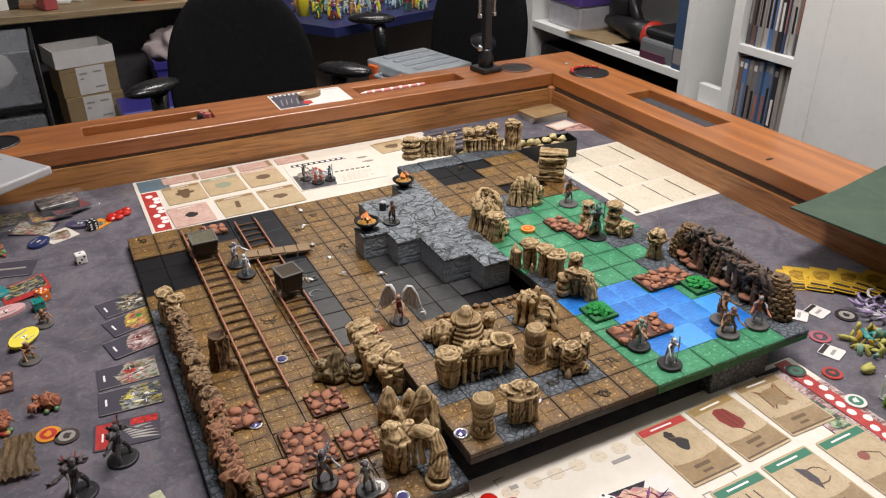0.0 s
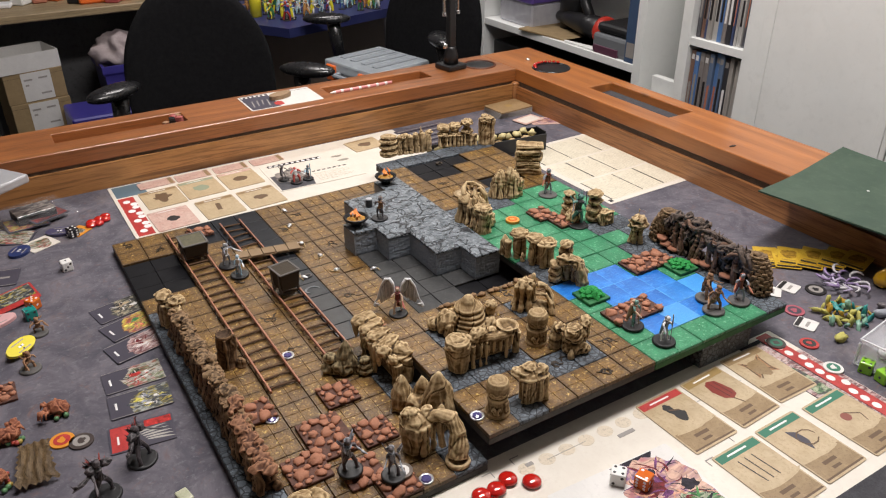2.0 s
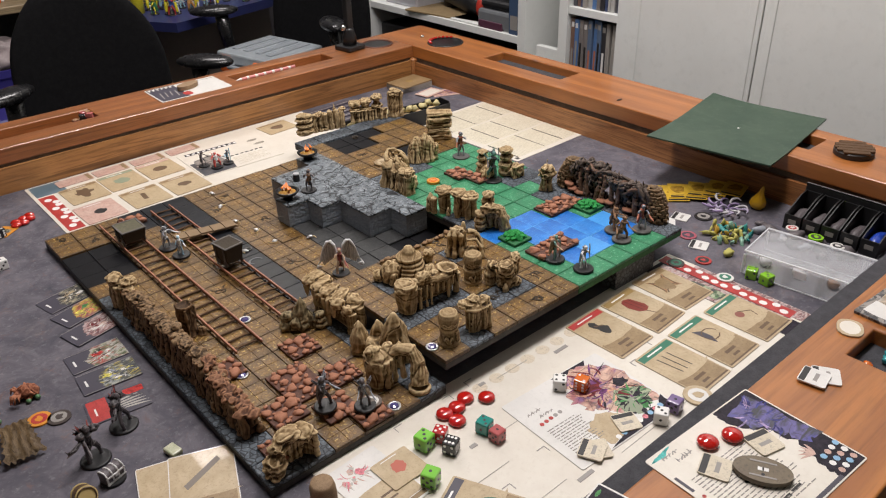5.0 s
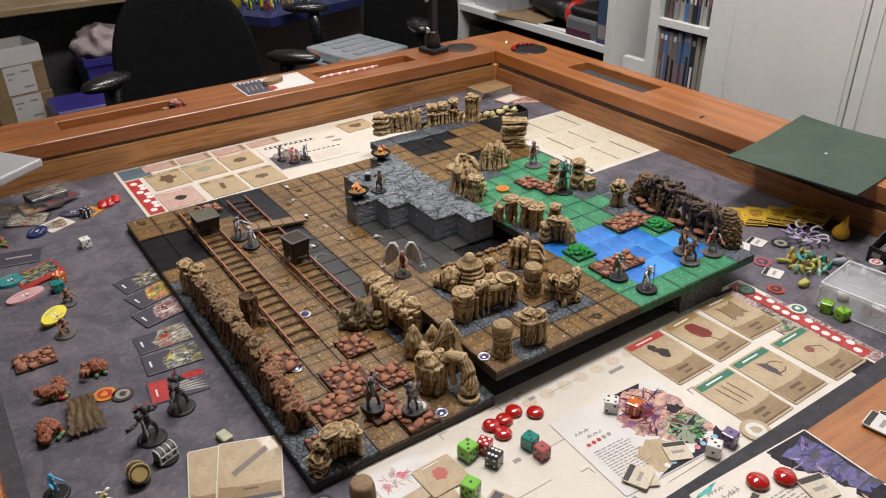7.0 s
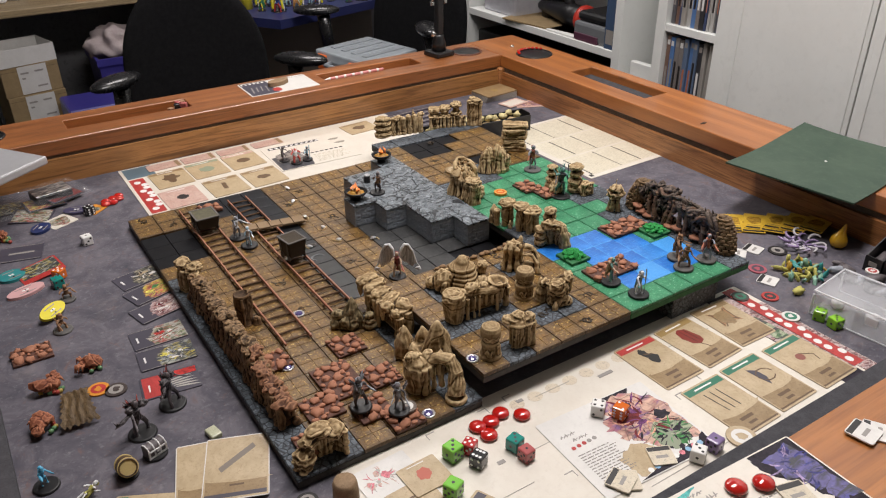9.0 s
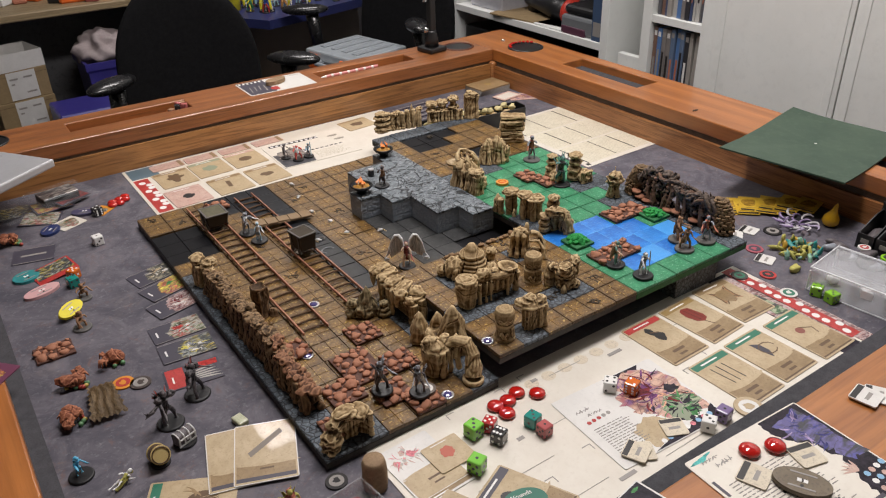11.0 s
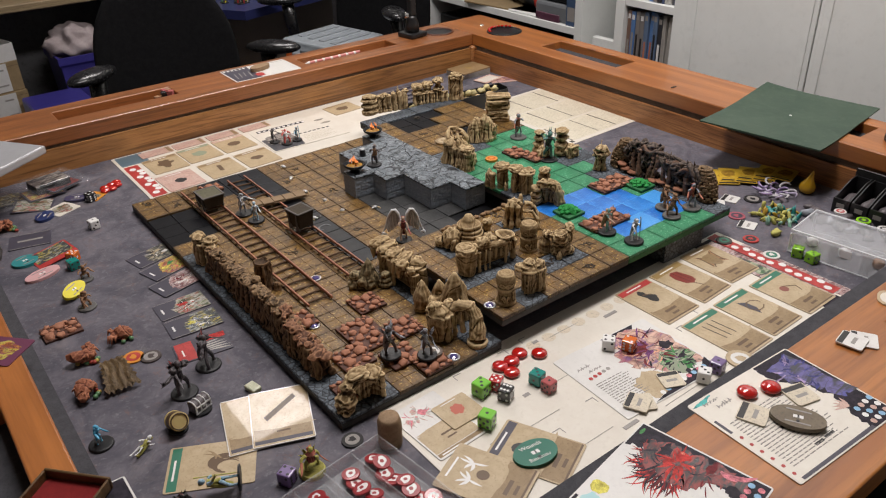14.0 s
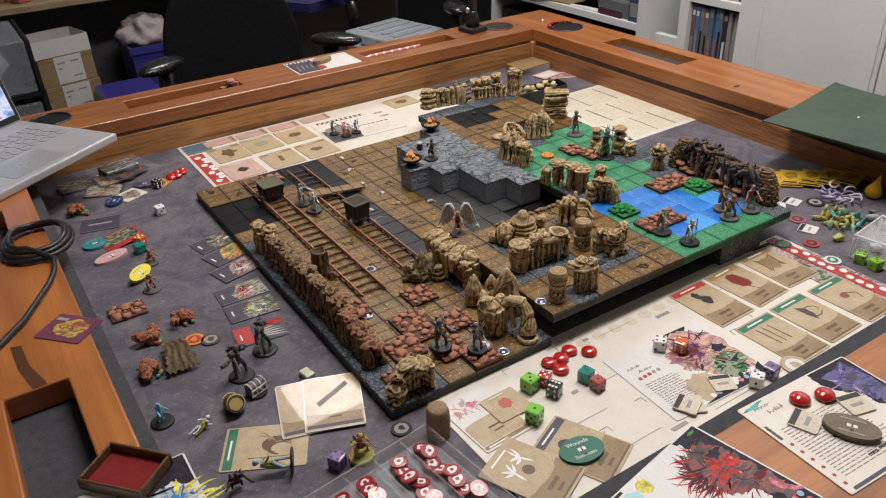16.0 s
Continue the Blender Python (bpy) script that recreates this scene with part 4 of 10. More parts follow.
cast("two stacked tan boulders and low fluted stones", M, [p_stack(0.621, 0.303, [(0.006, 0.012, 0.012, 0.008, 0, 0), (0.019, 0.0125, 0.0115, 0.0062, 0, 0), (0.031, 0.0130, 0.0118, 0.0058, 0.0008, 0), (0.0425, 0.0135, 0.0125, 0.0062, 0, 0)]), p_stack(0.597, 0.331, [(0.006, 0.0115, 0.011, 0.007, 0, 0), (0.018, 0.0105, 0.010, 0.0055, 0, 0), (0.029, 0.0110, 0.0100, 0.0055, 0, 0), (0.0385, 0.0105, 0.0100, 0.0045, 0, 0)]), p_blob(0.591, 0.314, 0.009, 0.012, 0.010, 0.011), p_blob(0.630, 0.287, 0.009, 0.0125, 0.011, 0.0125), p_drips(0.620, 0.282, 0.640, 0.280, 0.020, 6, 0.0034, rr, 0.0)], strata=0.0010, flute=0.0008)
cast("small crowned tan rock on three thin legs", M, [p_col(0.618, 0.222, 0.024, 0.0042, 0.004, (0.003, -0.002), 0.003), p_col(0.627, 0.210, 0.024, 0.0042, 0.004, (-0.001, 0.003), 0.003), p_col(0.632, 0.223, 0.024, 0.0045, 0.004, (-0.003, -0.002), 0.0032), p_blob(0.625, 0.218, 0.028, 0.0142, 0.0130, 0.0090), p_blob(0.625, 0.217, 0.037, 0.0105, 0.0098, 0.0056), p_spire(0.630, 0.222, 0.0035, 0.003, 0.049), p_spire(0.620, 0.216, 0.003, 0.003, 0.044)], lump=0.0018)
cast("tall tan rock wall of blocks and pillars", M, p_stack(0.483, 0.689, [(0.006, 0.017, 0.014, 0.008, 0, 0), (0.018, 0.0165, 0.013, 0.0062, 0, 0), (0.029, 0.0175, 0.014, 0.0060, 0, 0), (0.0365, 0.0155, 0.012, 0.0042, 0, 0)], -20) + [p_col(0.503 + 0.0105 * k, 0.685 - 0.0022 * k, 0.034 + 0.007 * rr.random(), 0.0062, 0.0048, (rr.uniform(-0.002, 0.002), 0)) for k in range(6)] + [p_blob(0.509, 0.684, 0.031, 0.009, 0.007, 0.006), p_spire(0.544, 0.679, 0.006, 0.005, 0.047), p_blob(0.559, 0.676, 0.034, 0.007, 0.007, 0.006), p_box(0.497, 0.688, 0.560, 0.678, 0.007, 0.024)], flute=0.0014)
cast("tan rock wall with mushroom knobs and a draped column", M, [p_box(0.586, 0.688, 0.650, 0.658, 0.016, 0.018), p_drips(0.582, 0.678, 0.646, 0.650, 0.022, 11, 0.0030, rr, 0.1)] + [q for x, y, h in ((0.594, 0.684, 0.033), (0.614, 0.674, 0.035), (0.633, 0.665, 0.041)) for q in (p_col(x, y, h, 0.0075, 0.006), p_blob(x, y, h + 0.001, 0.0118, 0.0105, 0.0068), p_blob(x, y, h * 0.62, 0.0115, 0.0105, 0.0062))] + [p_drips(0.652, 0.654, 0.676, 0.640, 0.048, 7, 0.0048, rr, 0.0), p_blob(0.664, 0.648, 0.047, 0.0140, 0.0110, 0.0075, -30), p_col(0.664, 0.650, 0.046, 0.011, 0.010), p_blob(0.662, 0.650, 0.053, 0.007, 0.006, 0.0040)], flute=0.0016)
black_plastic = plain("black_plastic", (0.014, 0.014, 0.015), 0.4)
tray = thing("tray", "long narrow black tray holding spare pieces behind the boards", "tray", pose(0.578, 0.700, 0.0, 0, 0, -6))
for nm, bx in (("floor", (0, -0.02, 0, 0.24, 0.02, 0.003)), ("side", (0, -0.02, 0.0032, 0.24, -0.0175, 0.034)), ("side", (0, 0.0175, 0.0032, 0.24, 0.02, 0.036)), ("end", (0, -0.0172, 0.0032, 0.0025, 0.0172, 0.036)), ("end", (0.2375, -0.0172, 0.0032, 0.24, 0.0172, 0.038))):
    part(nm, bm_box(*bx, 0.0005), black_plastic, tray)
straw_rock = rocky("straw_rock", (0.06, 0.045, 0.015), (0.26, 0.20, 0.08), (0.58, 0.50, 0.26), 90)
for i in range(13):
    solid("stone_piece", bm_blob(0.0068, 2, (1.3, 0.9, 0.9), 0.75, 2.2, i * 2.1), straw_rock, "spare straw-coloured stone piece in the black tray", "stone piece", pose(0.592 + i * 0.0168, 0.697 - i * 0.0018 + 0.005 * (i % 2), 0.034 + 0.002 * (i % 3)), group="spare stones", smooth=True)
for i in range(7):
    solid("stone_piece", bm_blob(0.0125, 2, (1.2, 0.9, 1.1), 0.4, 1.5, i * 3.3), tan_rock, "spare tan stone piece lying in the black tray", "stone piece", pose(0.598 + i * 0.031, 0.696 - i * 0.0035, 0.0165), group="spare stones", smooth=True)

# stone plateau
pl = thing("stone_plateau", "stepped grey stone plateau with a carved swirling top", "plateau", pose(0, 0, L))
m_, t_, b_ = nodes_of("carved_top")
v_ = coords(t_)
n_ = noise_tex(t_, v_, 200, 4, 0.7)
def warped(scale, amount, stretch=(1, 1, 1)):
    nz = t_.nodes.new("ShaderNodeTexNoise")
    nz.inputs["Scale"].default_value, nz.inputs["Detail"].default_value = scale, 2
    t_.links.new(v_, nz.inputs["Vector"])
    ma = t_.nodes.new("ShaderNodeVectorMath")
    ma.operation = "MULTIPLY_ADD"
    ma.inputs[1].default_value = (amount, amount, 0)
    t_.links.new(nz.outputs["Color"], ma.inputs[0])
    mp = t_.nodes.new("ShaderNodeMapping")
    mp.inputs["Scale"].default_value = stretch
    t_.links.new(v_, mp.inputs["Vector"])
    t_.links.new(mp.outputs[0], ma.inputs[2])
    return ma.outputs[0]


def groove(scale, level, width, vec):
    """Winding carved lines that close into loops."""
    f = noise_tex(t_, vec, scale, 1.5, 0.45, 0.9)
    return ramp(t_, f, [(level - 2.2 * width, (1, 1, 1)), (level - width, (0.05, 0.05, 0.05)), (level + width, (0.05, 0.05, 0.05)), (level + 2.2 * width, (1, 1, 1))])


swirl = mix(t_, groove(33, 0.47, 0.0125, warped(30, 0.02)), groove(38, 0.57, 0.010, warped(40, 0.02, (1, 1.4, 1))), 1.0, "MULTIPLY")
chips = ramp(t_, noise_tex(t_, v_, 150, 2, 0.5, 1.0), [(0.34, (0.6, 0.6, 0.6)), (0.46, (1, 1, 1))])
e_ = mix(t_, swirl, chips, 1.0, "MULTIPLY")
tone = noise_tex(t_, v_, 75, 3, 0.6)
c_ = mix(t_, ramp(t_, tone, [(0.3, (0.092, 0.110, 0.122)), (0.7, (0.205, 0.235, 0.258))]), (0.46, 0.48, 0.51), ramp(t_, n_, [(0.54, (0, 0, 0)), (0.70, (0.7, 0.7, 0.7))]))
c_ = mix(t_, (0.018, 0.020, 0.024), c_, e_)
t_.links.new(c_, b_.inputs["Base Color"])
b_.inputs["Roughness"].default_value = 0.5
bump(t_, b_, mix(t_, e_, n_, 0.25), 1.0, 0.0022)
carved = m_


def hewn_block(x0, y0, x1, y1, h):
    """A cast block with courses of rough stones on its sides."""
    bm = bm_box(x0, y0, 0, x1, y1, h)
    for ax, n in ((0, max(6, round((x1 - x0) / 0.0013))), (1, max(6, round((y1 - y0) / 0.0013))), (2, 26)):
        lo, hi = ((x0, x1), (y0, y1), (0, h))[ax]
        for k in range(1, n):
            co, no = [0, 0, 0], [0, 0, 0]
            co[ax], no[ax] = lo + (hi - lo) * k / n, 1
            bmesh.ops.bisect_plane(bm, geom=[g for g in bm.faces if abs(g.normal[ax]) < 0.5] + bm.edges[:], plane_co=co, plane_no=no)
    bm.normal_update()
    for v in bm.verts:
        p = v.co.copy()
        for ax, lo in ((0, x0), (1, y0)):
            if abs(p[ax] - lo) < 1e-6:
                u = (p[1 - ax] + 0.3 * noise.noise(p * 60) * 0.01) / 0.0165
                row = int(p.z / 0.0105)
                fu, fz = (u + 0.5 * (row % 2)) % 1, (p.z / 0.0105) % 1
                joint = max(0, 1 - min(fu, 1 - fu) * 9, 1 - min(fz, 1 - fz) * 6)
                v.co[ax] += 0.00045 * min(1, joint) - 0.0005 * noise.noise(Vector((p.x * 240, p.y * 240, p.z * 420))) - 0.0003
    return bm


m_, t_, b_ = nodes_of("hewn_grey")
v_ = coords(t_)
n1_ = noise_tex(t_, coords(t_, (1, 1, 2.2)), 110, 5, 0.7, 0.3)
n2_ = noise_tex(t_, v_, 260, 3, 0.7)
c_ = ramp(t_, n1_, [(0.25, (0.190, 0.220, 0.262)), (0.48, (0.245, 0.280, 0.325)), (0.75, (0.31, 0.35, 0.40))])
c_ = mix(t_, c_, (0.36, 0.38, 0.41), ramp(t_, n2_, [(0.58, (0, 0, 0)), (0.74, (0.6, 0.6, 0.6))]))
t_.links.new(c_, b_.inputs["Base Color"])
b_.inputs["Roughness"].default_value = 0.55
bump(t_, b_, mix(t_, n1_, n2_, 0.4), 0.6, 0.0009)
hewn_grey = m_
PH = 0.037
for x0, y0, x1, y1 in ((10.90, 7.92, 11.96, 8.92), (9.83, 8.924, 11.96, 10.90), (8.88, 10.904, 11.96, 11.92), (7.92, 11.924, 11.96, 12.86), (8.88, 12.864, 11.96, 14.85), (10.85, 14.854, 11.96, 15.92)):
    part("block", hewn_block(x0 * U, y0 * U, x1 * U, y1 * U, PH - 0.004), hewn_grey, pl, "hewn grey stone block", smooth=False)
    part("top_slab", bm_box(x0 * U - 0.0008, y0 * U - 0.0008, PH - 0.0038, x1 * U, y1 * U - 0.0002, PH, 0.0008), carved, pl, "carved swirling stone top")
PT = L + PH + 0.0001

# stones along the drop
for i in range(14):
    solid("rim_stone", bm_blob(random.uniform(0.0026, 0.0042), 2, (1.3, 1, 0.7), 0.5, 2.0, i), brown_rock, "small brown stone on the board edge", "stone", pose(0.300 + i * 0.0105 + random.uniform(-0.003, 0.003), 0.2165 + random.uniform(-0.003, 0.003), M + 0.0016), group="rim stones", smooth=True)


def rubble_plate(x, y, z, sx, sy, seed, lab="square plate of red-brown rubble stones"):
    ob = thing("rubble_plate", lab, "rubble", pose(x, y, z), group="rubble plates")
    part("plate", bm_box(-sx / 2, -sy / 2, 0, sx / 2, sy / 2, 0.0035, 0.0006), rubble_base, ob)
    rng = random.Random(seed)
    placed = []
    for r in (0.0066, 0.0052, 0.0043, 0.0036, 0.0030, 0.0025, 0.0021):
        for tries in range(34):
            px, py = rng.uniform(-sx / 2 + r * 0.7, sx / 2 - r * 0.7), rng.uniform(-sy / 2 + r * 0.7, sy / 2 - r * 0.7)
            if r > 0.006 and len(placed) > 1:
                break
            if all((px - a) ** 2 + (py - b) ** 2 > (1.06 * (r + c)) ** 2 for a, b, c in placed):
                placed.append((px, py, r))
                st = bm_blob(r, 2, (1.12, 0.98, rng.uniform(0.55, 0.85)), 0.62, 1.5, rng.uniform(0, 50))
                for v in st.verts:
                    v.co.z = min(v.co.z, r * 0.50 + 0.16 * v.co.x)
                part("stone", st, rubble_mat, ob, smooth=True, m=pose(px, py, 0.0042, rng.uniform(-9, 9), rng.uniform(-9, 9), rng.uniform(0, 360)))
    return ob


for x, y, sx, sy in ((2.72, 3.05, 1.25, 1.7), (3.95, 2.55, 1.0, 1.0), (2.95, 1.35, 1.05, 1.0), (1.75, 2.2, 1.1, 1.1), (3.75, 4.55, 1.05, 1.0), (0.95, 0.98, 1.0, 1.0), (1.35, 5.05, 1.1, 0.95), (3.3, 17.05, 1.0, 0.8)):
    rubble_plate(x * U, y * U, L, sx * U, sy * U, x * 10 + y)
rubble_plate(3.55 * U, 0.52 * U, L, 1.0 * U, 1.0 * U, 77, "brown rubble plate carrying a figure")
rubble_plate(6.25 * U, 6.75 * U, L, 0.75 * U, 1.1 * U, 5)
for x, y, sx, sy in ((13.25, 2.35, 1.9, 0.95), (16.0, 4.45, 1.9, 1.0), (15.2, 9.55, 0.9, 1.0), (15.55, 8.6, 0.9, 0.9)):
    rubble_plate(x * U, y * U, M, sx * U, sy * U, x + y)


def bush(x, y, seed):
    ob = thing("bush_tile", "round green bush on a grass tile", "bush", pose(x * U, y * U, M), group="bush tiles")
    part("tile", bm_box(-0.017, -0.017, 0, 0.017, 0.017, 0.004, 0.0006), green_edge, ob)
    bm = bm_join(*[bm_move(bm_blob(0.0045, 1, (1, 1, 0.8), 0.5, 2.2, seed + k * 1.3), Matrix.Translation((math.cos(k * 2.4) * 0.0042 * math.sqrt(k) * 0.75, math.sin(k * 2.4) * 0.0042 * math.sqrt(k) * 0.75, 0.010 - 0.00030 * k))) for k in range(20)])
    part("foliage", bm, bush_mat, ob, "dense green foliage")
    return ob


bush(12.75, 3.75, 1)
bush(16.75, 3.55, 40)

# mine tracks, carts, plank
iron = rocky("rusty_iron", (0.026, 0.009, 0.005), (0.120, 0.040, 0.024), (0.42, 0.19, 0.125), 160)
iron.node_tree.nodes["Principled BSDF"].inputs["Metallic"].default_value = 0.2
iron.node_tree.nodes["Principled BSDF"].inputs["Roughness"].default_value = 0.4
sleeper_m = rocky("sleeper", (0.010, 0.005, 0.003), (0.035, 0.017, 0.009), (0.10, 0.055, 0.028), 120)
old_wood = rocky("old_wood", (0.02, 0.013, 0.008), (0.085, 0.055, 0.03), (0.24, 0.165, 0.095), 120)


def track(x, y0, y1, gauge, lab):
    ob = thing("mine_track", lab, "mine track", pose(x, y0, L), group="mine tracks")
    n = round((y1 - y0) / 0.0195)
    for i in range(n):
        y = (i + 0.5) / n * (y1 - y0)
        bend = [(-gauge / 2 - 0.003, 0, 0.0016), (-gauge / 4, random.uniform(0.0008, 0.0026), 0.002), (gauge / 4, random.uniform(0.0008, 0.0026), 0.002), (gauge / 2 + 0.003, 0, 0.0016)]
        part("sleeper", bm_tube(bend, 0.0013, 6), sleeper_m, ob, m=pose(0, y, 0, 0, 0, random.uniform(-3, 3)))
    half = (y1 - y0) / 2
    for s in (-1, 1):
        for k in range(2):
            part("rail", bm_box(-0.0011, k * half + 0.0004, 0.0030, 0.0011, (k + 1) * half - 0.0004, 0.0072, 0.0005), iron, ob, "rusty iron rail", m=pose(s * gauge / 2 + random.uniform(-0.0003, 0.0003), 0, 0))
    return ob


track(2.52 * U, 5.55 * U, 17.4 * U, 0.0335, "rusty toy mine track with wooden sleepers")
track(4.62 * U, 6.35 * U, 17.2 * U, 0.0315, "second rusty toy mine track with wooden sleepers")


def mine_cart(x, y, w, d, h, heap, lab, rz=0):
    ob = thing("mine_cart", lab, "mine cart", pose(x, y, L + 0.0068, 0, 0, rz), group="mine carts")
    bodybm = bm_box(-w / 2, -d / 2, 0.005, w / 2, d / 2, h, 0.0012)
    for v in bodybm.verts:
        if v.co.z < h * 0.5:
            v.co.x *= 0.86
            v.co.y *= 0.86
    part("body", bodybm, cart_m, ob, "dark wooden tub")
    for s in (-1, 1):
        part("band", bm_box(-w / 2 - 0.0006, s * d * 0.3 - 0.001, 0.010, w / 2 + 0.0006, s * d * 0.3 + 0.001, h - 0.001), iron_dark, ob)
        for q in (-1, 1):
            part("wheel", bm_move(bm_cyl(0.0046, -0.001, 0.001, 14), Matrix.Rotation(math.pi / 2, 4, "Y")), iron_dark, ob, "iron wheel", m=pose(s * (w / 2 - 0.002), q * d * 0.28, 0.0046))
    for bx in ((-w / 2 - 0.001, -d / 2 - 0.001, w / 2 + 0.001, -d / 2 + 0.002), (-w / 2 - 0.001, d / 2 - 0.002, w / 2 + 0.001, d / 2 + 0.001), (-w / 2 - 0.001, -d / 2 + 0.0022, -w / 2 + 0.002, d / 2 - 0.0022), (w / 2 - 0.002, -d / 2 + 0.0022, w / 2 + 0.001, d / 2 - 0.0022)):
        part("rim", bm_box(bx[0], bx[1], h + 0.0001, bx[2], bx[3], h + 0.0018, 0.0004), iron_dark, ob)
    if heap:
        part("lid", bm_box(-w / 2 + 0.0022, -d / 2 + 0.0022, h + 0.0002, w / 2 - 0.0022, d / 2 - 0.0022, h + 0.0012), heap, ob, "flat top of the load")
    return ob


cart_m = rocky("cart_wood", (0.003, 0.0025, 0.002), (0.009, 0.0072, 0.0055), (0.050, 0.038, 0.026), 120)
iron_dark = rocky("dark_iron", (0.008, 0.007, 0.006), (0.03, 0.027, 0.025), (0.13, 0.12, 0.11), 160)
olive = mottled("olive_load", (0.075, 0.068, 0.038), (0.12, 0.108, 0.062), 160, 0.7)
mine_cart(2.55 * U, 15.1 * U, 0.035, 0.038, 0.023, olive, "dark wooden mine cart standing on the track")
mine_cart(4.62 * U, 10.80 * U, 0.029, 0.032, 0.030, cart_m, "tall dark wooden mine cart standing on the track", 8)
for dx, dy in ((0.0, 0.0), (0.012, -0.010)):
    solid("bolt_ring", bm_lathe([(0.0030, 0), (0.0052, 0.0002), (0.0054, 0.0012), (0.0042, 0.0016), (0.0030, 0.0010)], 18, cap=False), iron_dark, "small grey iron ring lying on a black tile", "ring", pose(5.42 * U + dx, 11.75 * U + dy, L + 0.0002), group="iron rings", smooth=True)
chalk = mottled("chalk_smear", (0.10, 0.11, 0.12), (0.20, 0.215, 0.225), 90, 0.6, bump_mm=0.1)
solid("chalk_swirl", bm_join(*[bm_prism([(0.0105 * math.cos(a + k * 0.5) * r + 0.0, 0.0085 * math.sin(a + k * 0.5) * r) for a, r in [(q * 0.28, 1.0 + 0.05 * k) for q in range(12)] + [(q * 0.28, 0.80 + 0.04 * k) for q in range(11, -1, -1)]], 0.0, 0.0003 + 0.0001 * k) for k in range(3)]), chalk, "pale chalky swirl painted on a black tile", "floor paint", pose(5.5 * U, 10.45 * U, L + 0.0004))
pk = thing("plank_bridge", "weathered wooden plank bridge over the tracks", "plank bridge", pose(5.05 * U, 13.75 * U, L + 0.0068, 0, 2.5, -6))
for i in range(5):
    part("plank", bm_box(-0.046 + i * 0.0186, -0.010 + random.uniform(-0.001, 0.001), 0.001, -0.0284 + i * 0.0186, 0.010 + random.uniform(-0.001, 0.001), 0.0034, 0.0004), old_wood, pk)
for s in (-1, 1):
    part("beam", bm_box(-0.048, s * 0.0085 - 0.0015, -0.001, 0.050, s * 0.0085 + 0.0015, 0.0009, 0.0003), old_wood, pk)

# thorn gate at the board's edge
gate = thing("thorn_gate", "black thorny gateway between two small brick piers", "gate", pose(0.660, 0.118, M))
for yy, tip in ((-0.081, 0.010), (0.089, -0.010)):
    core = bm_lathe([(0.0128, 0), (0.0124, 0.014), (0.0114, 0.030), (0.0098, 0.042), (0.0066, 0.049), (0.003, 0.051)], 20, 0.2, yy * 100)
    for v in core.verts:
        v.co.y += tip * (v.co.z / 0.05) ** 2
    part("pier", crag(fused(core, 0.0011), yy * 50, 0.001, 0.0016, 0.0022, 0.0018), brick_rock, gate, "brown stone pier", smooth=True, m=pose(0.002, yy, 0))
    for lv in range(11):
        u = lv / 10
        rad = 0.0142 - 0.0052 * u ** 2
        for a in range(9):
            an = (a + 0.5 * (lv % 2) + random.uniform(-0.15, 0.15)) / 9 * 2 * math.pi
            rr_ = rad + random.uniform(-0.0014, 0.0010)
            part("brick", bm_box(-0.0016, -0.0036, -0.0019, 0.0016, 0.0036, 0.0019, 0.0006), brick_rock, gate, m=pose(0.002 + rr_ * math.cos(an), yy + tip * u ** 2 + rr_ * math.sin(an), 0.0028 + lv * 0.0044, random.uniform(-14, 14), random.uniform(-14, 14), math.degrees(an)))
rng = random.Random(5)


def arch_top(y):
    """Height of the tangle: two humps with a dip over the opening."""
    return 0.040 + 0.022 * math.exp(-((y - 0.035) / 0.030) ** 2) + 0.012 * math.exp(-((y + 0.040) / 0.026) ** 2)


mass = []
for y in [0.076 - 0.0075 * k for k in range(22)]:
    if -0.006 < y < 0.016:
        mass.append(bm_move(bm_blob(0.008, 2, (1.1, 1, 0.8), 0.6, 2.0, y * 900), Matrix.Translation((0, y, arch_top(y) - 0.010))))
        continue
    for z in (0.006, 0.018, 0.030, 0.040, 0.050):
        if z < arch_top(y) - 0.004 and rng.random() < 0.8:
            mass.append(bm_move(bm_blob(rng.uniform(0.0050, 0.0085), 2, (1.0, 1.0, 1.1), 0.7, 2.0, rng.uniform(0, 90)), Matrix.Translation((rng.uniform(-0.004, 0.004), y + rng.uniform(-0.003, 0.003), z))))
    mass.append(bm_move(bm_blob(0.0085, 2, (1.1, 1, 0.6), 0.5, 2.0, y * 700), Matrix.Translation((0, y, 0.003))))
for b_ in mass:
    for v in b_.verts:
        v.co.z = max(0.0, v.co.z)
part("tangle", crag(fused(bm_join(*mass), 0.0010), 7, 0.0012, 0.0010, 0.0030, 0.0034, ff=120), black_wood, gate, "knotted mass of black roots", smooth=True)
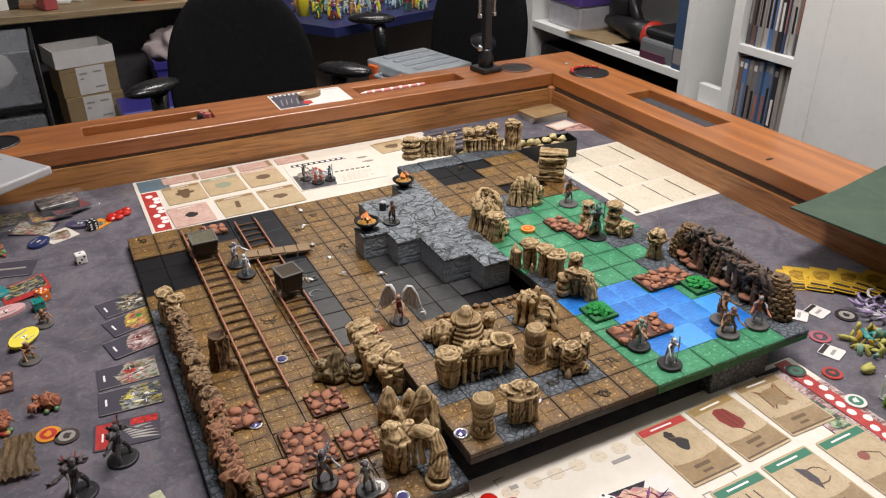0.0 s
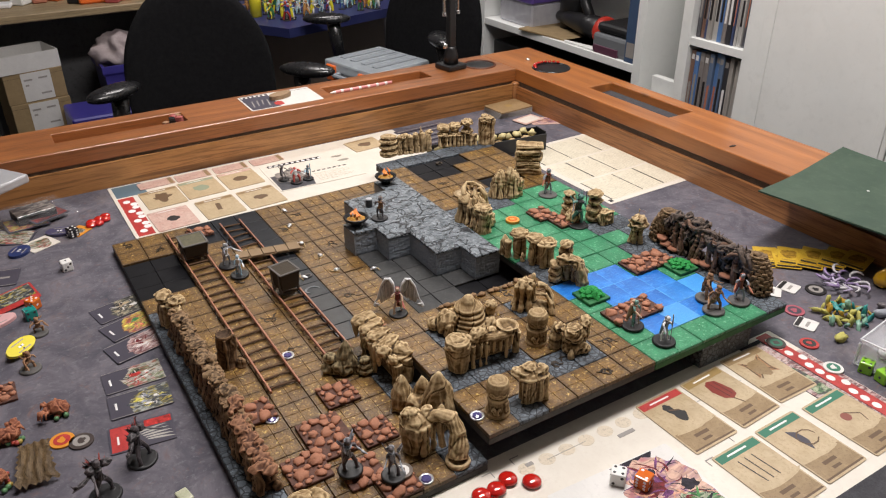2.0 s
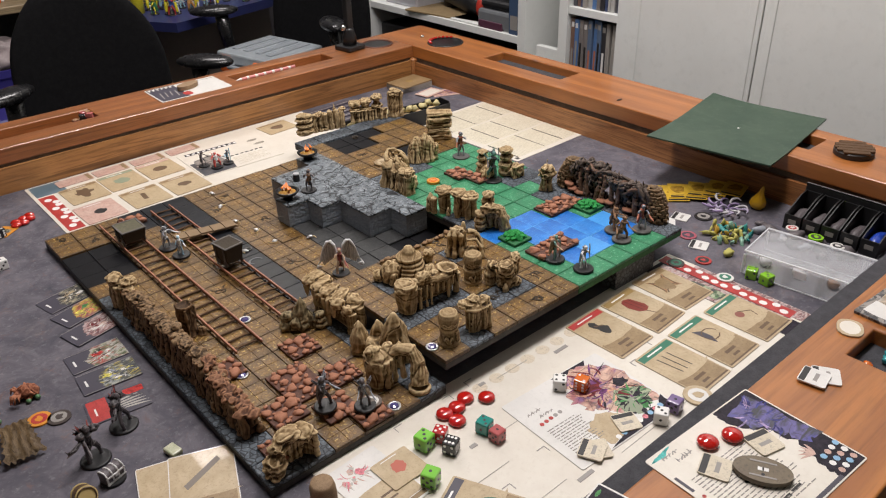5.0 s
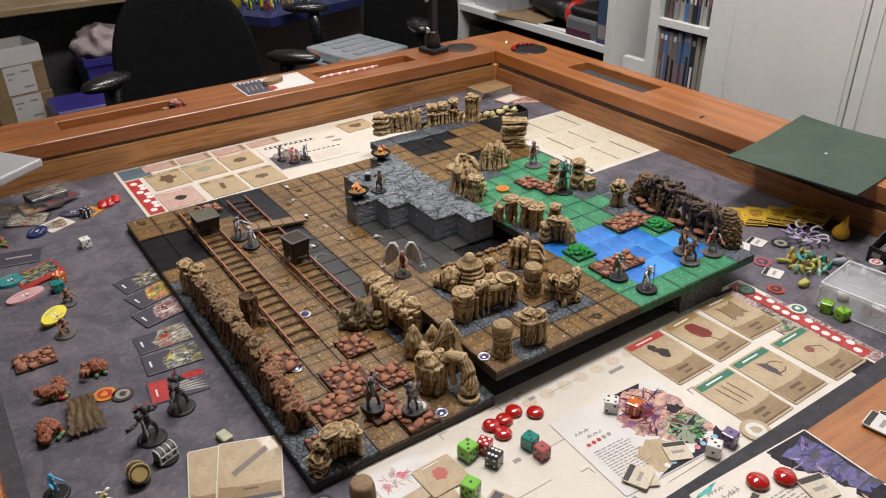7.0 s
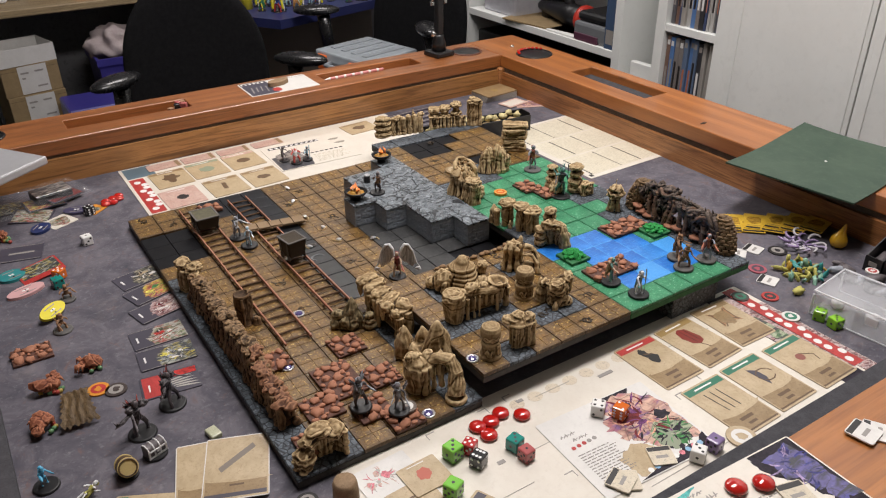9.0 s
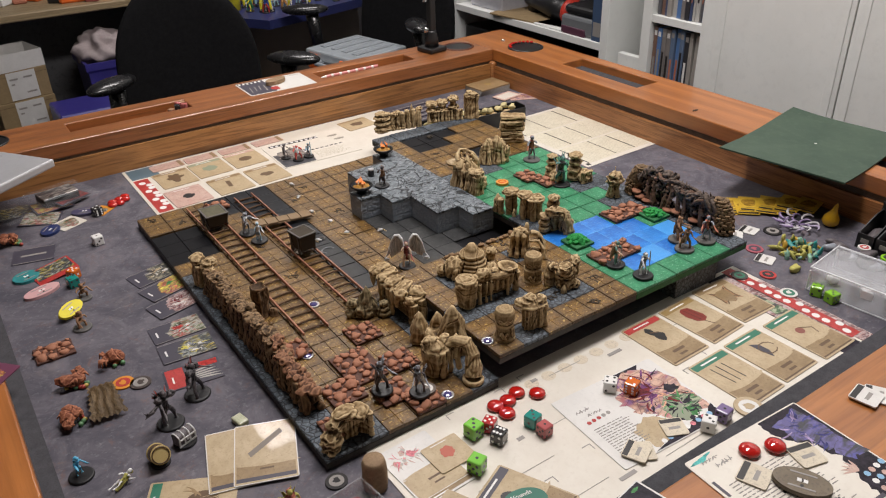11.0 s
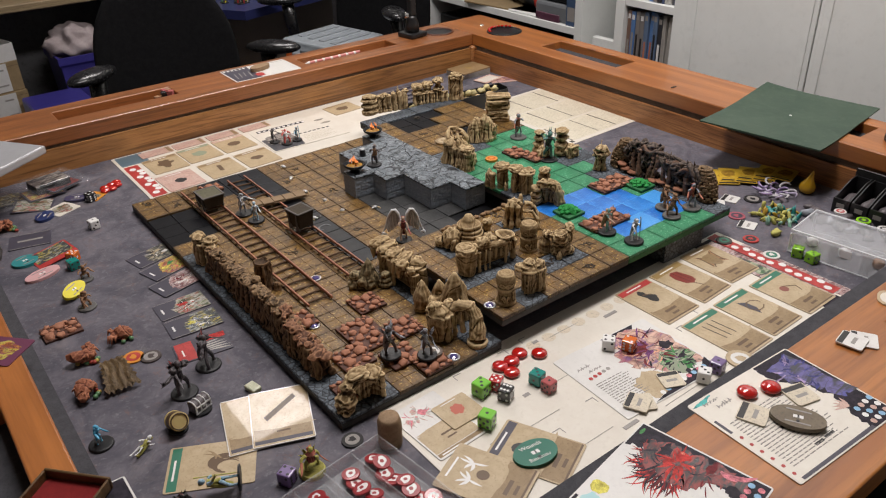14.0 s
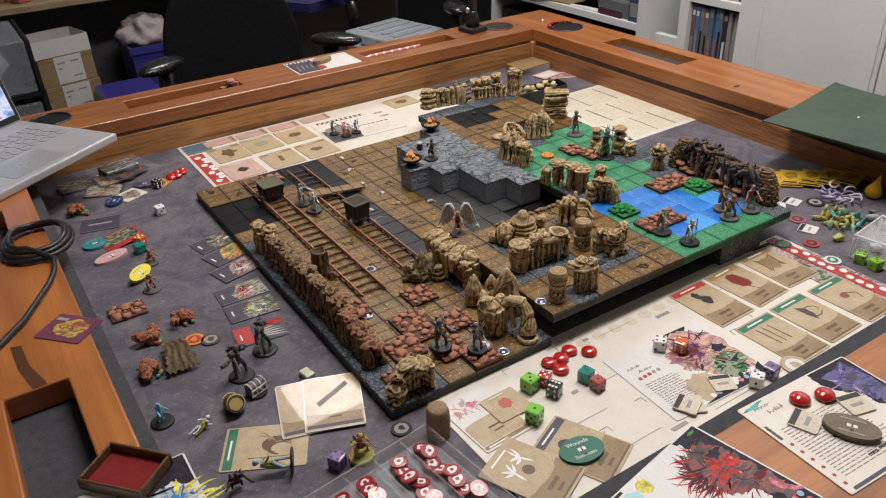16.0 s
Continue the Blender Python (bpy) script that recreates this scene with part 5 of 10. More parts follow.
for k in range(22):
    y0, y1 = rng.uniform(-0.080, 0.020), 0
    y1 = y0 + rng.uniform(0.030, 0.060)
    pts, rad = [], []
    ph, rise, xo = rng.uniform(0, 6), rng.uniform(0.72, 1.04), rng.uniform(-0.009, 0.004)
    for i in range(13):
        u = i / 12
        y = y0 + (y1 - y0) * u
        z = arch_top(y) * rise * (0.55 + 0.45 * math.sin(math.pi * (0.15 + 0.7 * u))) + 0.004 * math.sin(u * 9 + ph)
        pts.append((xo + 0.0045 * math.sin(u * 8 + ph * 1.7), y, z))
        rad.append((0.0034 - 0.0022 * abs(u - 0.4)) * rng.uniform(0.8, 1.2))
    part("thorn_branch", crag(fused(bm_tube(pts, rad, 8), 0.0008), k * 1.7, 0.0006, 0.0, 0.0010, 0.0010), black_wood if k % 4 else thorn_brown, gate, "twisted black branch", smooth=True)
    for q in range(3):
        p = Vector(pts[rng.randrange(2, 11)])
        d = Vector((rng.uniform(-1, 0.6), rng.uniform(-1, 1), rng.uniform(0.1, 1))).normalized()
        part("thorn", bm_tube([p, p + d * 0.005, p + d * 0.0085 + Vector((0, 0, 0.0015))], [0.0018, 0.0012, 0.0003], 6), black_wood, gate, smooth=True)
for y, h, bend in ((0.050, 0.046, 0.006), (0.040, 0.050, 0.004), (0.022, 0.052, -0.005), (0.014, 0.050, -0.006), (-0.008, 0.046, 0.004), (-0.018, 0.044, 0.002), (-0.050, 0.042, 0.004), (-0.060, 0.040, -0.003)):
    pts = [(-0.008, y, 0.0), (-0.009, y + bend * 0.5, h * 0.35), (-0.007, y + bend, h * 0.7), (-0.003, y + bend * 0.4, h)]
    part("root", crag(fused(bm_tube(pts, [0.0050, 0.0034, 0.0032, 0.0026], 8), 0.0008), y * 300, 0.0008, 0, 0.0010, 0.0012), thorn_brown, gate, "gnarled upright root", smooth=True)
    for q in range(7):
        u = (q + 0.6) / 7.5
        part("knuckle", bm_blob(0.0024, 2, (1, 1.3, 0.7), 0.4, 2.0, q + y * 90), thorn_brown, gate, smooth=True, m=pose(-0.011 + 0.004 * u, y + bend * math.sin(u * 2.6), h * u))
for k, (yy, hh) in enumerate(((0.066, 0.006), (0.052, 0.004), (0.010, 0.004), (-0.004, 0.007), (-0.038, 0.006), (0.074, 0.012))):
    part("shelf_fungus", bm_blob(0.0072, 2, (1.0, 1.3, 0.45), 0.3, 1.6, k * 3.1), rubble_mat, gate, "red-brown rounded ledge", smooth=True, m=pose(-0.011, yy, hh))

# fire bowls
bowl_m = plain("bowl_iron", (0.02, 0.02, 0.022), 0.35, 0.6)
coal = mottled("ember", (0.22, 0.07, 0.01), (0.62, 0.36, 0.05), 260, 0.4, c3=(0.03, 0.015, 0.01))
flame_m = plain("flame_orange", (0.80, 0.22, 0.03), 0.35)


def fire_bowl(x, y, z, r, lab):
    ob = thing("fire_bowl", lab, "fire bowl", pose(x, y, z), group="fire bowls")
    part("bowl", bm_lathe([(r * 0.45, 0), (r * 0.40, 0.004), (r * 0.85, 0.009), (r, 0.0125), (r, 0.014), (r * 0.82, 0.0138), (r * 0.72, 0.0105)], 24), bowl_m, ob, "black iron bowl", smooth=True)
    part("ember_bed", bm_lathe([(r * 0.71, 0.0095), (r * 0.66, 0.0112), (r * 0.36, 0.0140)], 20, 0.15, x * 90), coal, ob, "yellow painted embers")
    rg = random.Random(int(x * 1000))
    for i in range(7):
        a, q = i * 0.9, rg.uniform(0.1, 0.42) * r
        h = rg.uniform(0.008, 0.016)
        part("flame", bm_tube([(q * math.cos(a), q * math.sin(a), 0.0125), (q * math.cos(a) * 1.1, q * math.sin(a) * 1.1, 0.0125 + h * 0.5), (q * 0.5 * math.cos(a), q * 0.5 * math.sin(a), 0.0125 + h)], [0.0026, 0.0020, 0.0003], 6), flame_m, ob, "orange painted flame", smooth=True)
    return ob


fire_bowl(0.3095, 0.4655, PT, 0.0185, "black fire bowl with painted flames on the plateau")
fire_bowl(0.4172, 0.5765, PT, 0.0175, "small black fire bowl with painted flames on the plateau")
bt = thing("bottle", "small black pot with a silver lid on the plateau", "pot", pose(0.354, 0.512, PT))
part("body", bm_lathe([(0.005, 0), (0.0056, 0.004), (0.005, 0.010), (0.0045, 0.011)], 16), black_plastic, bt, smooth=True)
part("lid", bm_cyl(0.0050, 0.0112, 0.0136, 16, 0.0006), plain("silver_paint", (0.6, 0.6, 0.62), 0.3, 0.7), bt, "silver lid")

# small painted floor gems and skull marks
gem_m = plain("violet_gem", (0.09, 0.08, 0.22), 0.08, 0.0, 0.8)
silver = MATS["silver_paint"]


def gem(x, y, z, r=0.0078):
    ob = thing("gem_marker", "dark violet gem in a silver ring on the floor", "gem marker", pose(x, y, z, 0, 0, random.uniform(0, 360)), group="floor gems")
    part("ring", bm_lathe([(r * 0.95, 0), (r, 0.0009), (r * 0.78, 0.0014), (r * 0.72, 0.0006)], 10), silver, ob, "silver ring", smooth=True)
    part("stone", bm_lathe([(r * 0.70, 0.0002), (r * 0.60, 0.0020), (r * 0.25, 0.0030)], 8), gem_m, ob)
    return ob


def skull_mark(x, y, z, seed):
    ob = thing("skull_marker", "small silver-painted skull moulding on the floor", "floor marker", pose(x, y, z, 0, 0, seed * 77), group="floor skulls")
    part("skull", crag(fused(bm_join(bm_move(bm_blob(0.0036, 2, (1, 1.15, 0.75), 0.15, 2, seed), Matrix.Translation((0, 0, 0.0018))), bm_move(bm_blob(0.0023, 2, (1, 1, 0.7), 0.2, 2, seed + 3), Matrix.Translation((0.0005, -0.0040, 0.0012)))), 0.0006), seed, 0.0, 0.0, 0.0004, 0.0006), MATS["silver_paint"], ob, smooth=True)
    part("bone", bm_tube([(-0.006, -0.002, 0.0008), (0.001, 0.0055, 0.0012), (0.006, 0.0070, 0.0008)], 0.0009, 6), tan_rock, ob, smooth=True)
    return ob


for x, y, z in ((0.063, 0.171, L), (0.158, 0.011, L), (0.120, 0.268, L), (0.229, 0.030, M), (0.319, 0.040, M)):
    gem(x, y, z)
for i, (x, y, z) in enumerate(((0.214, 0.100, L), (0.330, 0.205, M), (0.242, 0.520, L), (0.250, 0.585, L), (0.262, 0.640, L), (0.253, 0.420, L), (0.251, 0.470, L), (0.300, 0.395, L), (0.196, 0.430, L), (0.206, 0.425, L))):
    skull_mark(x, y, z, i + 1)

# ---- printed matter ----
cream = mottled("cream_print", (0.68, 0.63, 0.55), (0.74, 0.70, 0.62), 25, 0.32, bump_mm=0, c3=(0.66, 0.61, 0.53), coat=0.5)
white_print = mottled("white_print", (0.66, 0.645, 0.615), (0.72, 0.705, 0.675), 25, 0.35, bump_mm=0, c3=(0.62, 0.605, 0.58), coat=0.4)
parch = mottled("parchment", (0.42, 0.32, 0.19), (0.52, 0.41, 0.26), 50, 0.35, bump_mm=0, c3=(0.34, 0.25, 0.14), coat=0.4)
parch_dark = mottled("parchment_dark", (0.24, 0.16, 0.075), (0.33, 0.23, 0.12), 50, 0.35, bump_mm=0, c3=(0.18, 0.11, 0.05), coat=0.4)
ink = plain("ink_black", (0.02, 0.018, 0.018), 0.45)
ink_brown = plain("ink_brown", (0.12, 0.07, 0.035), 0.45)
ink_grey = plain("ink_grey", (0.30, 0.28, 0.26), 0.45)
ink_text = plain("ink_text", (0.24, 0.22, 0.20), 0.45)
ink_pale = plain("ink_pale", (0.42, 0.40, 0.36), 0.45)
red_ink = mottled("red_ink", (0.36, 0.028, 0.025), (0.50, 0.05, 0.045), 60, 0.4, bump_mm=0)
green_ink = plain("green_ink", (0.03, 0.17, 0.105), 0.4)
gold_ink = plain("gold_ink", (0.30, 0.20, 0.07), 0.4)
pink_ink = mottled("pink_ink", (0.50, 0.30, 0.25), (0.60, 0.44, 0.37), 60, 0.4, bump_mm=0)
dull_green = plain("dull_green", (0.25, 0.29, 0.20), 0.4)
slate_ink = plain("slate_ink", (0.06, 0.055, 0.075), 0.4)
white_ink = plain("white_ink", (0.78, 0.77, 0.75), 0.4)


def figure_art(name, colours, scale=38, streak=1.0, glint=0.3):
    """A printed fantasy picture: soft patches of colour, folds, dark contours and small lights."""
    if name in MATS:
        return MATS[name]
    m, t, b = nodes_of(name)
    v = coords(t, (1, streak, 1), (0, 0, 0.6))
    col = None
    for i, c in enumerate(colours):
        if col is None:
            col = mix(t, tuple(x * 0.45 for x in c), c, noise_tex(t, v, scale * 2.2, 4, 0.6, 0.8))
            continue
        fold = noise_tex(t, coords(t, (1, 2.2 * streak, 1), (0.3 * i, 0, 0.9 * i)), scale * (0.42 + 0.12 * i), 2, 0.5, 1.6)
        tone = mix(t, tuple(x * 0.40 for x in c), tuple(min(1, x * 1.35) for x in c), noise_tex(t, coords(t, (1, 2.6, 1), (0, 0, 0.8 * i)), scale * 1.2, 3, 0.55, 1.6))
        col = mix(t, col, tone, ramp(t, fold, [(0.45, (0, 0, 0)), (0.57, (1, 1, 1))]))
    line = noise_tex(t, v, scale * 0.8, 3, 0.5, 2.2)
    col = mix(t, col, (0.015, 0.012, 0.018), ramp(t, line, [(0.45, (0, 0, 0)), (0.48, (0.7, 0.7, 0.7)), (0.51, (0, 0, 0))]))
    lights = noise_tex(t, v, scale * 2.4, 2, 0.5, 1.0)
    col = mix(t, col, (0.80, 0.74, 0.70), ramp(t, lights, [(0.66, (0, 0, 0)), (0.76, (glint, glint, glint))]))
    t.links.new(col, b.inputs["Base Color"])
    b.inputs["Roughness"].default_value, b.inputs["Coat Weight"].default_value = 0.35, 0.4
    MATS[name] = m
    return m


art_pink = figure_art("art_pink", [(0.58, 0.32, 0.26), (0.46, 0.15, 0.17), (0.22, 0.11, 0.26), (0.68, 0.44, 0.34)], 34)
art_leaf = figure_art("art_leaf", [(0.05, 0.16, 0.05), (0.14, 0.30, 0.12), (0.05, 0.04, 0.05), (0.40, 0.46, 0.30)], 60)
art_red = figure_art("art_red", [(0.05, 0.007, 0.009), (0.27, 0.016, 0.012), (0.014, 0.008, 0.010), (0.26, 0.022, 0.018)], 60, glint=0.10)
art_blue = figure_art("art_blue", [(0.030, 0.026, 0.07), (0.06, 0.055, 0.30), (0.02, 0.02, 0.03), (0.10, 0.08, 0.28)], 40, glint=0.12)
art_dark = figure_art("art_dark", [(0.05, 0.05, 0.055), (0.16, 0.15, 0.15), (0.03, 0.03, 0.035), (0.34, 0.31, 0.28)], 60)
art_yellow = figure_art("art_yellow", [(0.10, 0.10, 0.08), (0.50, 0.40, 0.06), (0.42, 0.44, 0.40), (0.05, 0.06, 0.07)], 75)
art_fire = figure_art("art_fire", [(0.38, 0.10, 0.05), (0.60, 0.26, 0.05), (0.30, 0.08, 0.12), (0.58, 0.48, 0.10)], 75)
art_green = figure_art("art_green", [(0.10, 0.13, 0.06), (0.32, 0.36, 0.20), (0.38, 0.10, 0.08), (0.50, 0.48, 0.42)], 75)
art_pale = figure_art("art_pale", [(0.06, 0.06, 0.055), (0.22, 0.22, 0.16), (0.45, 0.40, 0.28), (0.03, 0.03, 0.03)], 85)
art_flesh = figure_art("art_flesh", [(0.30, 0.13, 0.12), (0.52, 0.30, 0.28), (0.16, 0.06, 0.07), (0.58, 0.46, 0.44)], 75)
art_gold = figure_art("art_gold", [(0.42, 0.30, 0.17), (0.62, 0.50, 0.36), (0.20, 0.19, 0.19), (0.66, 0.62, 0.58)], 14, 2.2)
art_sky = figure_art("art_sky", [(0.05, 0.16, 0.42), (0.12, 0.34, 0.62), (0.62, 0.64, 0.50), (0.55, 0.60, 0.66)], 50)


def sheet(name, label, category, m, w, h, paper, prints, thick=0.0009, group="", round_r=0.0025):
    """A card or printed sheet: origin at its middle, underside at z = 0. prints: (name, polygon or box in parts of width and height, material)."""
    ob = thing(name, label, category, m, group)
    c = []
    for sx, sy, a0 in ((1, 1, 0), (-1, 1, 90), (-1, -1, 180), (1, -1, 270)):
        for k in range(4):
            a = radians(a0 + k * 30)
            c.append((sx * (w / 2 - round_r) + round_r * math.cos(a), sy * (h / 2 - round_r) + round_r * math.sin(a)))
    part("board", bm_prism(c, 0, thick), paper, ob)
    made = {}
    above = {"title_bar": "header", "tag": "text_panel", "panel_edge": "text_panel", "check": "dark_panel", "stripe": "dark_panel", "name_bar": "picture"}
    for i, (nm, poly, mat) in enumerate(prints):
        z = thick + 0.00010 + 0.00001 * i
        if isinstance(poly[0], list):
            tagged(part(nm, bm_join(*[bm_prism([((x - 0.5) * w, (y - 0.5) * h) for x, y in q], thick - 0.0001, z + 0.0000004 * k) for k, q in enumerate(poly)]), mat, ob), kind="stuff" if len(poly) > 1 else "")
            continue
        if len(poly) == 4 and not isinstance(poly[0], tuple):
            x0, y0, x1, y1 = poly
            poly = [(x0, y0), (x1, y0), (x1, y1), (x0, y1)]
        own = made.get(above.get(nm), ob)
        piece = part(nm, bm_prism([((x - 0.5) * w, (y - 0.5) * h) for x, y in poly], thick - 0.0001, z), mat, own)
        if own == ob and nm not in made:
            made[nm] = piece
    return ob


def blot(cx, cy, rx, ry, seed, n=22, amp=0.35):
    """An irregular printed outline."""
    out = []
    for k in range(n):
        a = 2 * math.pi * k / n
        d = 1 + amp * noise.noise(Vector((math.cos(a) * 1.7 + seed, math.sin(a) * 1.7, seed)))
        out.append((cx + rx * d * math.cos(a), cy + ry * d * math.sin(a)))
    return out


def swish(x, y, ang, length, wid, bend, n=9):
    """A tapered curved brush stroke."""
    left, right = [], []
    for k in range(n):
        u = k / (n - 1)
        a = ang + bend * u
        ww = wid * (math.sin(math.pi * min(1, 0.15 + 0.85 * u)) + 0.05)
        left.append((x - ww * math.sin(a), y + ww * math.cos(a)))
        right.append((x + ww * math.sin(a), y - ww * math.cos(a)))
        x += length / n * math.cos(a)
        y += length / n * math.sin(a)
    return left + right[::-1]


def ragged(points, seed, amp=0.02, steps=5):
    """A torn printed outline through the given points."""
    out = []
    n = len(points)
    for i in range(n):
        (x0, y0), (x1, y1) = points[i], points[(i + 1) % n]
        for k in range(steps):
            u = k / steps
            x, y = x0 + (x1 - x0) * u, y0 + (y1 - y0) * u
            edge = 0.012 < x < 0.988 and 0.012 < y < 0.988
            out.append((x + (amp * noise.noise(Vector((x * 23, y * 23, seed))) if edge else 0), y + (amp * noise.noise(Vector((y * 23, x * 23, seed + 9))) if edge else 0)))
    return out


def tentacles(cx, cy, n, inner_r, outer_r, seed, a0=0.0, a1=6.28, wide=1.0):
    rg = random.Random(seed)
    out = []
    for k in range(n):
        a = a0 + (a1 - a0) * (k + rg.random()) / n
        out.append(swish(cx + inner_r * math.cos(a), cy + inner_r * math.sin(a), a + rg.uniform(-0.5, 0.5), (outer_r - inner_r) * rg.uniform(0.7, 1.3), wide * rg.uniform(0.007, 0.016), rg.uniform(-1.6, 1.6), 10))
    return out


def painting(seed, cx, cy, rx, ry, inks, n=13, strokes=16, size=0.09, box=(0.01, 0.01, 0.99, 0.99)):
    """Layers of blots and brush strokes in several inks, round (cx, cy)."""
    rg = random.Random(seed)
    out = []

    def keep(poly):
        return [(min(box[2], max(box[0], x)), min(box[3], max(box[1], y))) for x, y in poly]
    order = [(i, k) for k in range(2) for i in range(len(inks))]
    for i, k in order:
        polys = []
        for q in range(n // 2):
            a, d = rg.uniform(0, 2 * math.pi), math.sqrt(rg.random()) * (0.95 if k == 0 else 0.8)
            s = size * rg.uniform(0.5, 1.3) * (1.2 if k == 0 else 0.6)
            polys.append(keep(blot(cx + rx * d * math.cos(a), cy + ry * d * math.sin(a), s, s * rg.uniform(0.5, 1.2), rg.uniform(0, 90), 14, 0.8)))
        for q in range(strokes // 2):
            a, d = rg.uniform(0, 2 * math.pi), math.sqrt(rg.random()) * 0.9
            polys.append(keep(swish(cx + rx * d * math.cos(a), cy + ry * d * math.sin(a), a + rg.uniform(-0.9, 0.9), size * rg.uniform(1.2, 3.2), size * rg.uniform(0.06, 0.18), rg.uniform(-1.8, 1.8))))
        out.append(("art_ink", polys, inks[i]))
    return out


def disc(cx, cy, rx, ry, n=14):
    return [(cx + rx * math.cos(2 * math.pi * k / n), cy + ry * math.sin(2 * math.pi * k / n)) for k in range(n)]


def stroke(x0, y0, x1, y1, wx):
    d = Vector((y1 - y0, x0 - x1)).normalized() * wx
    return [(x0 + d.x, y0 + d.y), (x1 + d.x, y1 + d.y), (x1 - d.x, y1 - d.y), (x0 - d.x, y0 - d.y)]


def item_card(x, y, z, rz, head, art, label, w=0.063, h=0.088, paper=None, up=True, tail=True, group="item cards"):
    ink_s = [("header", (0.03, 0.86, 0.97, 0.97) if up else (0.03, 0.03, 0.97, 0.14), head), ("title_bar", (0.25, 0.905, 0.70, 0.93) if up else (0.25, 0.07, 0.7, 0.095), white_ink)]
    if tail:
        ink_s += [("text_panel", (0.03, 0.04, 0.97, 0.36), parch_dark), ("panel_edge", blot(0.5, 0.36, 0.46, 0.05, x * 40, 18, 0.5), parch), ("tag", (0.30, 0.20, 0.62, 0.25), ink_brown), ("tag", (0.36, 0.11, 0.56, 0.15), ink_brown), ("foot_band", (0.03, 0.03, 0.97, 0.055), ink_brown)]
    return sheet("item_card", label, "card", pose(x, y, z, 0, 0, rz), w, h, paper or parch, ink_s + art, group=group)


def inner(nm, mat, *polys):
    return [(nm, p, mat) for p in polys]


def inkc(name, c):
    return mottled("ink_" + name, tuple(x * 0.42 for x in c), tuple(min(1, x * 1.5) for x in c), 150, 0.55, bump_mm=0, coat=0.0, spec=0.2)


I_DARK, I_PLUM, I_PEACH, I_ROSE, I_LEAF = inkc("dark", (0.025, 0.02, 0.03)), inkc("plum", (0.16, 0.05, 0.16)), inkc("peach", (0.72, 0.36, 0.24)), inkc("rose", (0.66, 0.22, 0.26)), inkc("leaf", (0.07, 0.24, 0.08))
I_BLOOD, I_CORAL, I_MAROON, I_NAVY, I_LILAC, I_STEEL = inkc("blood", (0.50, 0.04, 0.035)), inkc("coral", (0.75, 0.20, 0.14)), inkc("maroon", (0.16, 0.02, 0.025)), inkc("navy", (0.05, 0.05, 0.20)), inkc("lilac", (0.34, 0.26, 0.44)), inkc("steel", (0.28, 0.30, 0.36))
I_TEAL, I_SUN = inkc("teal", (0.10, 0.45, 0.42)), inkc("sun", (0.75, 0.62, 0.12))


Z1 = 0.0016
# player mat with printed outlines
pm = []
for i in range(9):
    pm.append(("round_spot", disc(0.30 + i * 0.042, 0.87, 0.015, 0.035), mottled("pale_spot", (0.62, 0.54, 0.42), (0.66, 0.58, 0.46), 60, 0.35, bump_mm=0)))
for i, (x, y) in enumerate(((0.16, 0.93), (0.27, 0.93), (0.20, 0.78), (0.28, 0.72), (0.33, 0.95), (0.20, 0.35), (0.12, 0.56), (0.30, 0.40), (0.38, 0.68), (0.40, 0.26), (0.26, 0.10), (0.66, 0.55), (0.60, 0.5))):
    s = 1 if i % 2 else -1
    pm.append(("corner_mark", (x, y, x + 0.018, y + 0.005), ink_grey))
    pm.append(("corner_mark", (x + (0.0165 if s > 0 else 0), y - 0.034, x + (0.018 if s > 0 else 0.0015), y - 0.001), ink_grey))
for x, y, l in ((0.345, 0.875, 0.04), (0.225, 0.60, 0.04), (0.17, 0.22, 0.04), (0.30, 0.16, 0.10), (0.10, 0.45, 0.05), (0.52, 0.80, 0.10)):
    pm.append(("title_bar", (x, y, x + l * 0.35, y + 0.02), ink_grey))
    pm.append(("fold_line", (x + l, y - 0.01, x + l * 3, y - 0.0075), ink_pale))
pm += [("outer_art", [[(0.962, 0.004), (0.998, 0.004), (0.998, 0.80), (0.962, 0.80)]], art_flesh), ("red_band", (0.955, 0.16, 0.986, 0.99), red_ink), ("dark_band", (0.895, 0.10, 0.954, 0.97), I_DARK), ("picture", [ragged([(0.897, 0.14), (0.897, 0.95), (0.952, 0.95), (0.952, 0.14)], 3, 0.01)], art_flesh), ("picture", [blot(0.925, 0.60, 0.020, 0.12, 4), blot(0.925, 0.28, 0.020, 0.07, 9)], art_leaf)]
pm += [("white_circle", disc(0.968 + (0.012 if i % 4 == 3 else 0.0), 0.93 - i * 0.060, 0.0075, 0.023), white_ink) for i in range(13)]
sheet("player_mat", "large cream printed player mat with a red track band", "player mat", pose(0.354, -0.106, 0.0001), 0.617, 0.236, cream, pm, 0.0012)
BAG = inner("bag_picture", ink, blot(0.44, 0.76, 0.09, 0.065, 2.2), blot(0.52, 0.58, 0.12, 0.10, 5.1), stroke(0.42, 0.74, 0.56, 0.54, 0.062)) + inner("strap_picture", ink_brown, stroke(0.42, 0.72, 0.60, 0.66, 0.012))
DYN = inner("bundle_picture", plain("dyn_red", (0.22, 0.03, 0.02), 0.4), [(0.36, 0.80), (0.46, 0.84), (0.62, 0.80), (0.70, 0.56), (0.66, 0.47), (0.52, 0.43), (0.38, 0.50), (0.32, 0.66)]) + inner("stick_picture", plain("dyn_dark", (0.07, 0.012, 0.01), 0.4), stroke(0.46, 0.80, 0.50, 0.48, 0.008), stroke(0.57, 0.80, 0.60, 0.50, 0.008)) + inner("fuse_picture", ink_brown, stroke(0.52, 0.44, 0.60, 0.30, 0.012))
